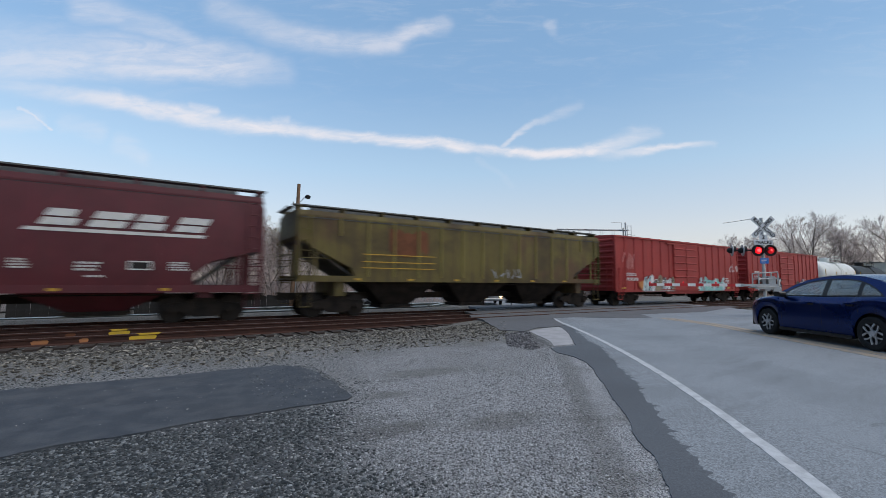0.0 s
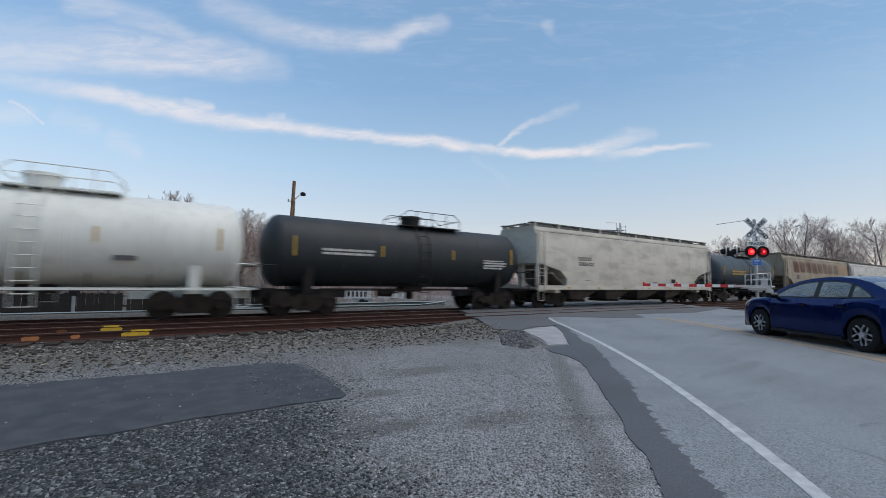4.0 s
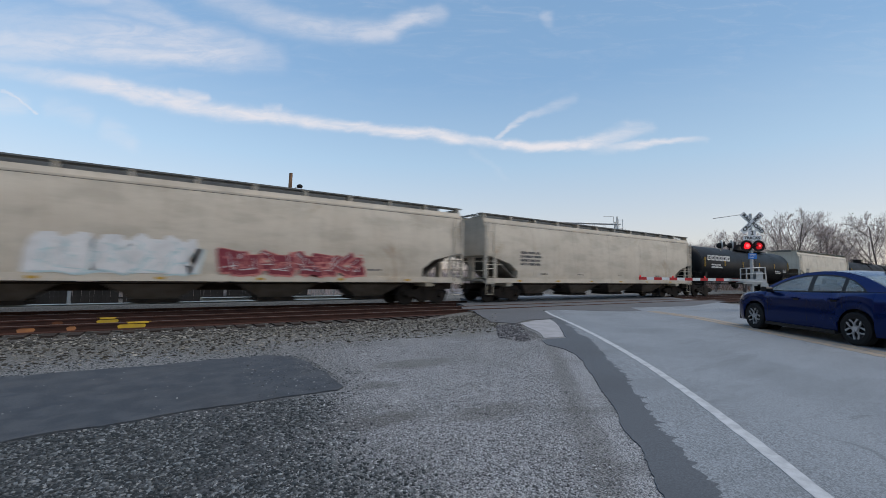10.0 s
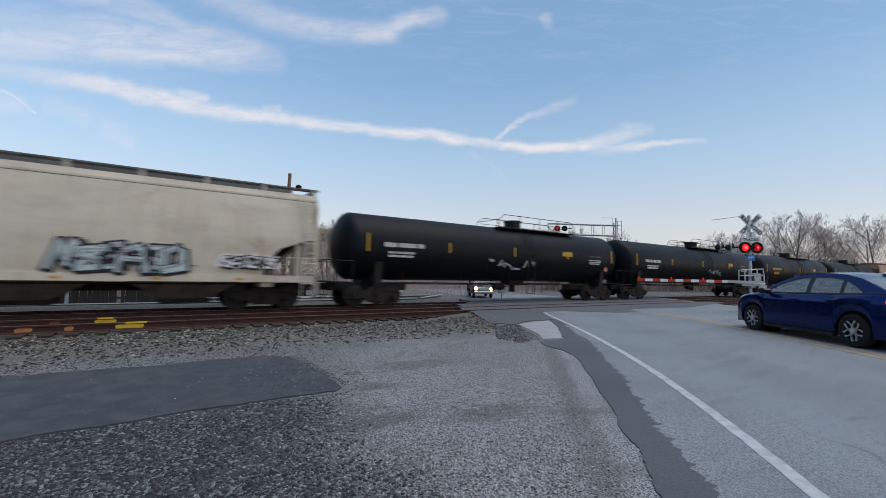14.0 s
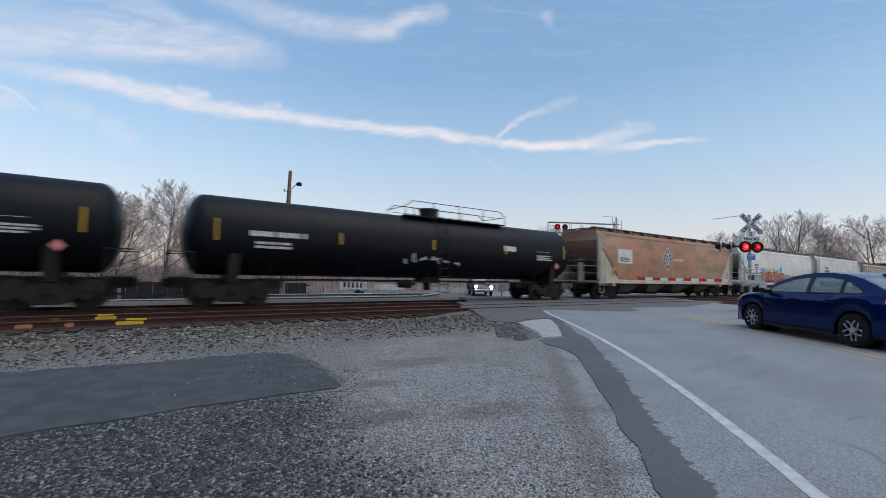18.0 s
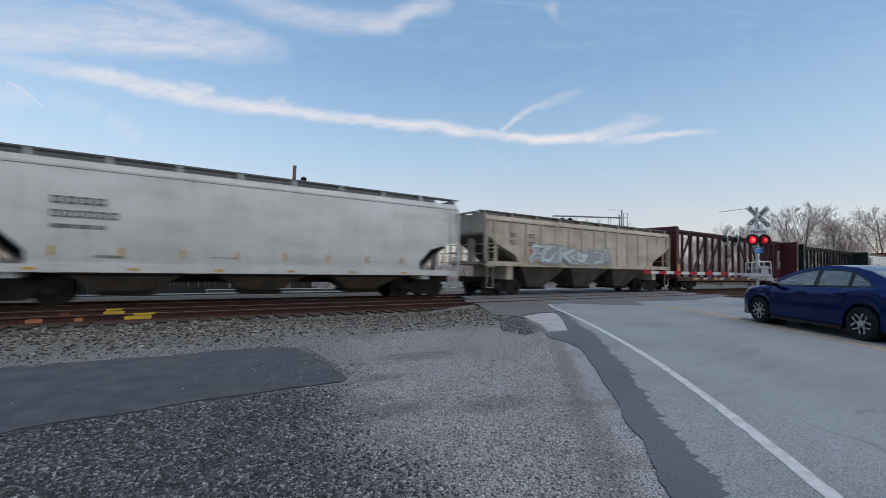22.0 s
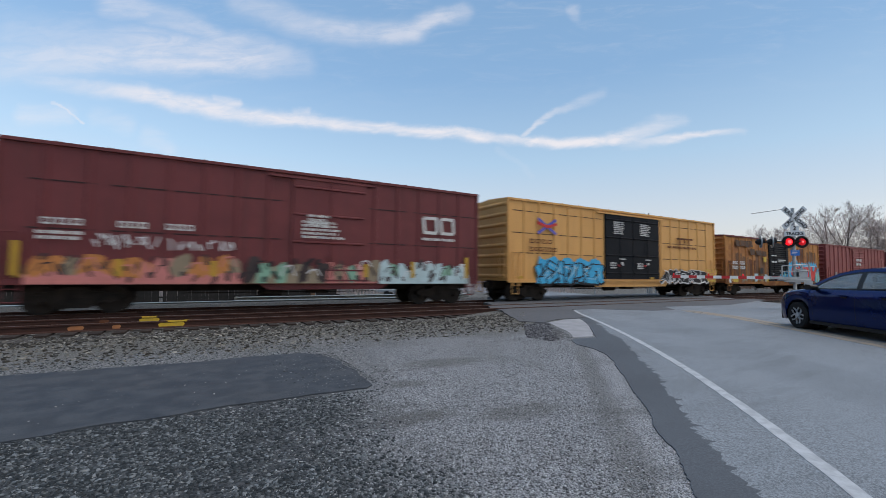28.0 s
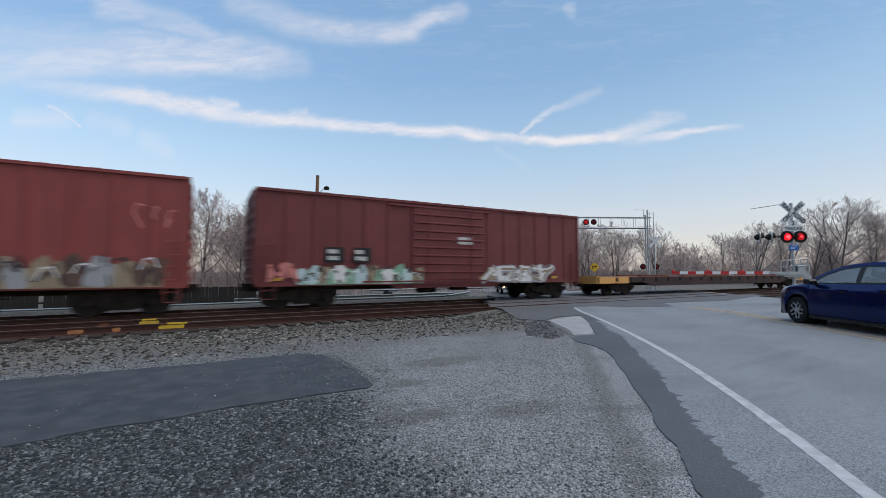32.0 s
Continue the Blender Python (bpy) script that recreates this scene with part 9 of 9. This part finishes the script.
def bare_tree(height, seed, spread=0.5, buds=0, leaf=None, trunks=1, thin=0.016):
    """Trunk with limbs, and a crown of ever finer twigs round them."""
    rnd = random.Random(seed)
    wood, twig, bud = MB(), MB(), MB()

    def branch(p, d, ln, r, level):
        n = (7, 5, 4, 2)[level]
        sides = (2, 2, 3, 0)[level]
        for i in range(n):
            f = (i + 1) / n
            wob = 0.05 + 0.035 * level
            up = 0.04 if level == 0 else 0.13
            d = (d + Vector((rnd.uniform(-wob, wob), rnd.uniform(-wob, wob), rnd.uniform(-wob, wob) * 0.6 + up))).normalized()
            q = p + d * ln / n
            r2 = max(thin * 0.7, r * (1 - 0.75 / n))
            (wood if level < 2 else twig).tube(p, q, max(r, thin), r2, (7, 5, 4, 3)[level], False)
            if level < 3 and (level or f > 0.22):
                for _ in range(sides if rnd.random() < 0.85 else 1):
                    a = rnd.uniform(0, 6.283)
                    e = d.orthogonal().normalized()
                    g = d.cross(e)
                    out = (e * math.cos(a) + g * math.sin(a))
                    sd = (d * rnd.uniform(0.45, 0.95) + out * (0.60 + spread * 0.45)).normalized()
                    share = (0.62 * (1.12 - f) + 0.12) if level == 0 else rnd.uniform(0.35, 0.6) * (1.25 - 0.6 * f)
                    branch(q, sd, ln * share * (0.85 + 0.5 * spread if level == 0 else 1.0), r2 * (0.55 if level else 0.5), level + 1)
            p, r = q, r2
        if level == 3 and buds and rnd.random() < buds:
            for _ in range(2):
                c = p + Vector((rnd.uniform(-.2, .2), rnd.uniform(-.2, .2), rnd.uniform(-.2, .2)))
                s = rnd.uniform(0.025, 0.06) * (1 + thin * 20)
                a, b = Vector((rnd.uniform(-1, 1), rnd.uniform(-1, 1), rnd.uniform(-1, 1))).normalized() * s, Vector((rnd.uniform(-1, 1), rnd.uniform(-1, 1), rnd.uniform(-1, 1))).normalized() * s
                bud.add([c - a, c - b, c + a, c + b], [(0, 1, 2, 3)])
    for t in range(trunks):
        a = rnd.uniform(0, 6.28)
        lean = 0.05 if trunks == 1 else 0.3
        on = trunks > 1
        branch(Vector((0.2 * math.cos(a) * on, 0.2 * math.sin(a) * on, -0.2)), Vector((lean * math.cos(a), lean * math.sin(a), 1)).normalized(), height * (1.0 if t == 0 else rnd.uniform(0.75, 0.95)), height * 0.016, 0)
    return wood, twig, bud


TREES = []
KINDS = ((7.2, 0.62, 0.5, 1, M_BUD, 0.016), (7.6, 0.55, 0.0, 1, None, 0.016), (7.2, 0.5, 0.0, 1, None, 0.014), (6.0, 0.75, 0.7, 2, M_BUD, 0.016), (6.0, 0.8, 0.4, 3, M_DEAD, 0.016),
         (8.5, 0.6, 0.3, 2, M_BUD, 0.016), (11.3, 0.62, 0.35, 1, M_BUD, 0.015), (9.6, 0.7, 0.0, 1, None, 0.015), (8.6, 0.6, 0.0, 2, None, 0.015))
for i, (hh, sp_, bd, tk, leaf, thin) in enumerate(KINDS):
    wood, twig, bud = bare_tree(hh, 100 + i, sp_, bd, leaf, tk, thin)
    TREES.append((wood.mesh("trunk", M_BARK, 0, False), twig.mesh("crown", M_TWIG, 0, False), bud.mesh("buds", leaf, 0, False) if leaf and bud.v else None))
LABELS = ("tall bare tree with budding twigs", "bare grey-brown tree behind the tracks", "tall slender bare tree without leaves", "spreading bare tree with pale buds", "bushy small tree with brown dead leaves",
          "many-stemmed bare tree with sparse buds", "large spreading bare tree against the sky", "round-crowned bare tree beyond the crossing", "many-stemmed bare tree at the wood's edge")


def plant(kind, x, y, turn, z=-0.8):
    t = thing("tree", LABELS[kind], "tree", pose(x, y, z, 0, 0, turn), "bare trees behind the tracks")
    trunk, crown, buds = TREES[kind]
    part("trunk", trunk, None, t)
    part("crown", crown, None, t, "leafless crown of fine twigs")
    if buds:
        part("foliage", buds, None, t, "sparse buds and dead leaves")
    return t


rt = random.Random(77)
FAR_SPOTS = [(6, 86.0, 26.0, 10), (7, 91.5, 23.0, 80), (6, 98.5, 18.0, 200), (7, 103.0, 13.5, 30), (8, 81.0, 31.0, 140), (8, 76.0, 33.5, 260), (7, 108.0, 21.0, 300), (6, 89.0, 27.5, 130), (7, 94.0, 24.5, 250), (8, 97.0, 21.0, 60), (6, 104.0, 16.5, 330), (8, 88.0, 30.5, 200), (6, 114.0, 11.0, 120), (8, 66.0, 42.0, 40), (5, 57.0, 44.0, 100), (8, 50.0, 43.0, 0), (2, 44.5, 41.5, 210), (2, 42.0, 43.5, 20)]
NEAR_SPOTS = [(4, -3.0, 37.5, 0), (4, 3.2, 38.5, 90), (0, 6.2, 44.0, 20), (3, 10.5, 40.0, 150), (2, -7.5, 43.0, 60), (3, 14.8, 43.5, 80), (4, 8.3, 41.0, 200), (1, 0.5, 41.5, 190), (2, 18.0, 49.5, 15), (4, -17.0, 42.0, 230), (2, 27.0, 52.0, 0)]
for k_, x, y, a in FAR_SPOTS + NEAR_SPOTS:
    plant(k_, x, y, a)
for i in range(38):
    f = i / 37
    x, y = -30 + 170 * f + rt.uniform(-2, 2), 53 + 8 * math.sin(5 * f) + rt.uniform(-4, 6) - 14 * f
    if 8 < x < 42:
        continue
    plant(rt.choice((1, 5, 5, 8)) if f < 0.45 else rt.choice((7, 8, 8)), x, y, rt.uniform(0, 360), -0.9 - (2.5 if f > 0.45 else 1.0))


def thicket(name, count, seed, where, hmin, hmax, mat, label, r0=0.02):
    """Countless thin stems and side shoots, joined."""
    rng = random.Random(seed)
    mb = MB()
    for _ in range(count):
        x, y = where(rng)
        hgt = rng.uniform(hmin, hmax) * rng.uniform(0.6, 1.0)
        p, d, r = Vector((x, y, -0.9)), Vector((rng.uniform(-.25, .25), rng.uniform(-.25, .25), 1)).normalized(), r0 * rng.uniform(0.6, 1.5)
        for j in range(3):
            q = p + d * hgt / 3
            mb.tube(p, q, r, r * 0.7, 3, False)
            if j:
                for _k in range(2):
                    s = (d + Vector((rng.uniform(-1, 1), rng.uniform(-1, 1), rng.uniform(0, .6)))).normalized()
                    mb.tube(q, q + s * hgt * rng.uniform(0.15, 0.35), r * 0.5, r * 0.25, 3, False)
            p, r = q, r * 0.7
            d = (d + Vector((rng.uniform(-.3, .3), rng.uniform(-.3, .3), 0.1))).normalized()
    return tagged(part(name, mb.mesh(name, mat, 0, False)), label, "undergrowth", kind="stuff")


thicket("undergrowth", 2600, 5, lambda r: (r.uniform(-32, 40), r.uniform(35.5, 44)), 1.0, 3.4, M_TWIG, "grey-brown leafless undergrowth behind the fence", 0.016)
thicket("undergrowth", 9000, 6, lambda r: (lambda f: (-40 + 200 * f, 60 + 6 * math.sin(6 * f) - 20 * f + r.uniform(-6, 8)))(r.random()), 2.2, 6.0, M_TWIG, "dense brown leafless brushwood beyond the railway", 0.03)
thicket("brush_litter", 4200, 8, lambda r: (lambda f: (-40 + 200 * f, 57 + 6 * math.sin(6 * f) - 20 * f + r.uniform(-4, 4)))(r.random()), 0.8, 2.6, M_DEAD, "reddish-brown dead brush along the wood's edge", 0.03)


def far_woods(name, seed, x0, y0, x1, y1, hmean, mat, label):
    """A deep belt of distant trees as many upright sprays with an uneven top."""
    rng = random.Random(seed)
    mb = MB()
    n = 900
    for i in range(n):
        f = rng.random()
        x, y = x0 + (x1 - x0) * f + rng.uniform(-6, 6), y0 + (y1 - y0) * f + rng.uniform(-8, 8)
        hgt = hmean * (0.7 + 0.35 * noise.noise((f * 9.0, seed, 0))) * rng.uniform(0.6, 1.05)
        for _ in range(5):
            a, w = rng.uniform(0, 3.14), rng.uniform(0.25, 0.7)
            lx, ly = rng.uniform(-1.6, 1.6), rng.uniform(-1.6, 1.6)
            cx, cy = math.cos(a) * w, math.sin(a) * w
            zz = hgt * rng.uniform(0.55, 1.0)
            mb.add([(x + lx - cx * 0.3, y + ly - cy * 0.3, -1), (x + lx + cx * 0.3, y + ly + cy * 0.3, -1), (x + lx + cx, y + ly + cy, zz * 0.7), (x + lx + cx * 0.15, y + ly, zz), (x + lx - cx, y + ly - cy, zz * 0.62)], [(0, 1, 2, 3, 4)])
    return tagged(part(name, mb.mesh(name, mat, 0, False)), label, "woods", kind="stuff")


M_WOODS = surface("far_woods", (0.27, 0.22, 0.205), (0.21, 0.175, 0.165), 0.95, 0, 0.3, 0.8, 3, 0.0)
far_woods("far_woods", 3, -70, 78, 60, 72, 2.6, M_WOODS, "distant grey-brown leafless woods")
far_woods("far_woods", 4, 50, 74, 190, 48, 3.0, M_WOODS, "distant grey-brown leafless woods")
far_woods("far_woods", 9, 150, 62, 330, -30, 5.0, M_WOODS, "distant grey-brown leafless woods")


# ---- what moves ----
RUN = ((0.0, 0.0), (4.0, 67.72), (8.0, 135.22), (12.0, 202.48), (16.0, 269.46), (20.0, 336.29), (24.0, 403.14), (28.0, 469.92), (32.0, 536.53))


def motions():
    for car, mid in TRAIN:
        walk(car, [(t, pose(mid - d, FAR, 0)) for t, d in RUN])


motions()
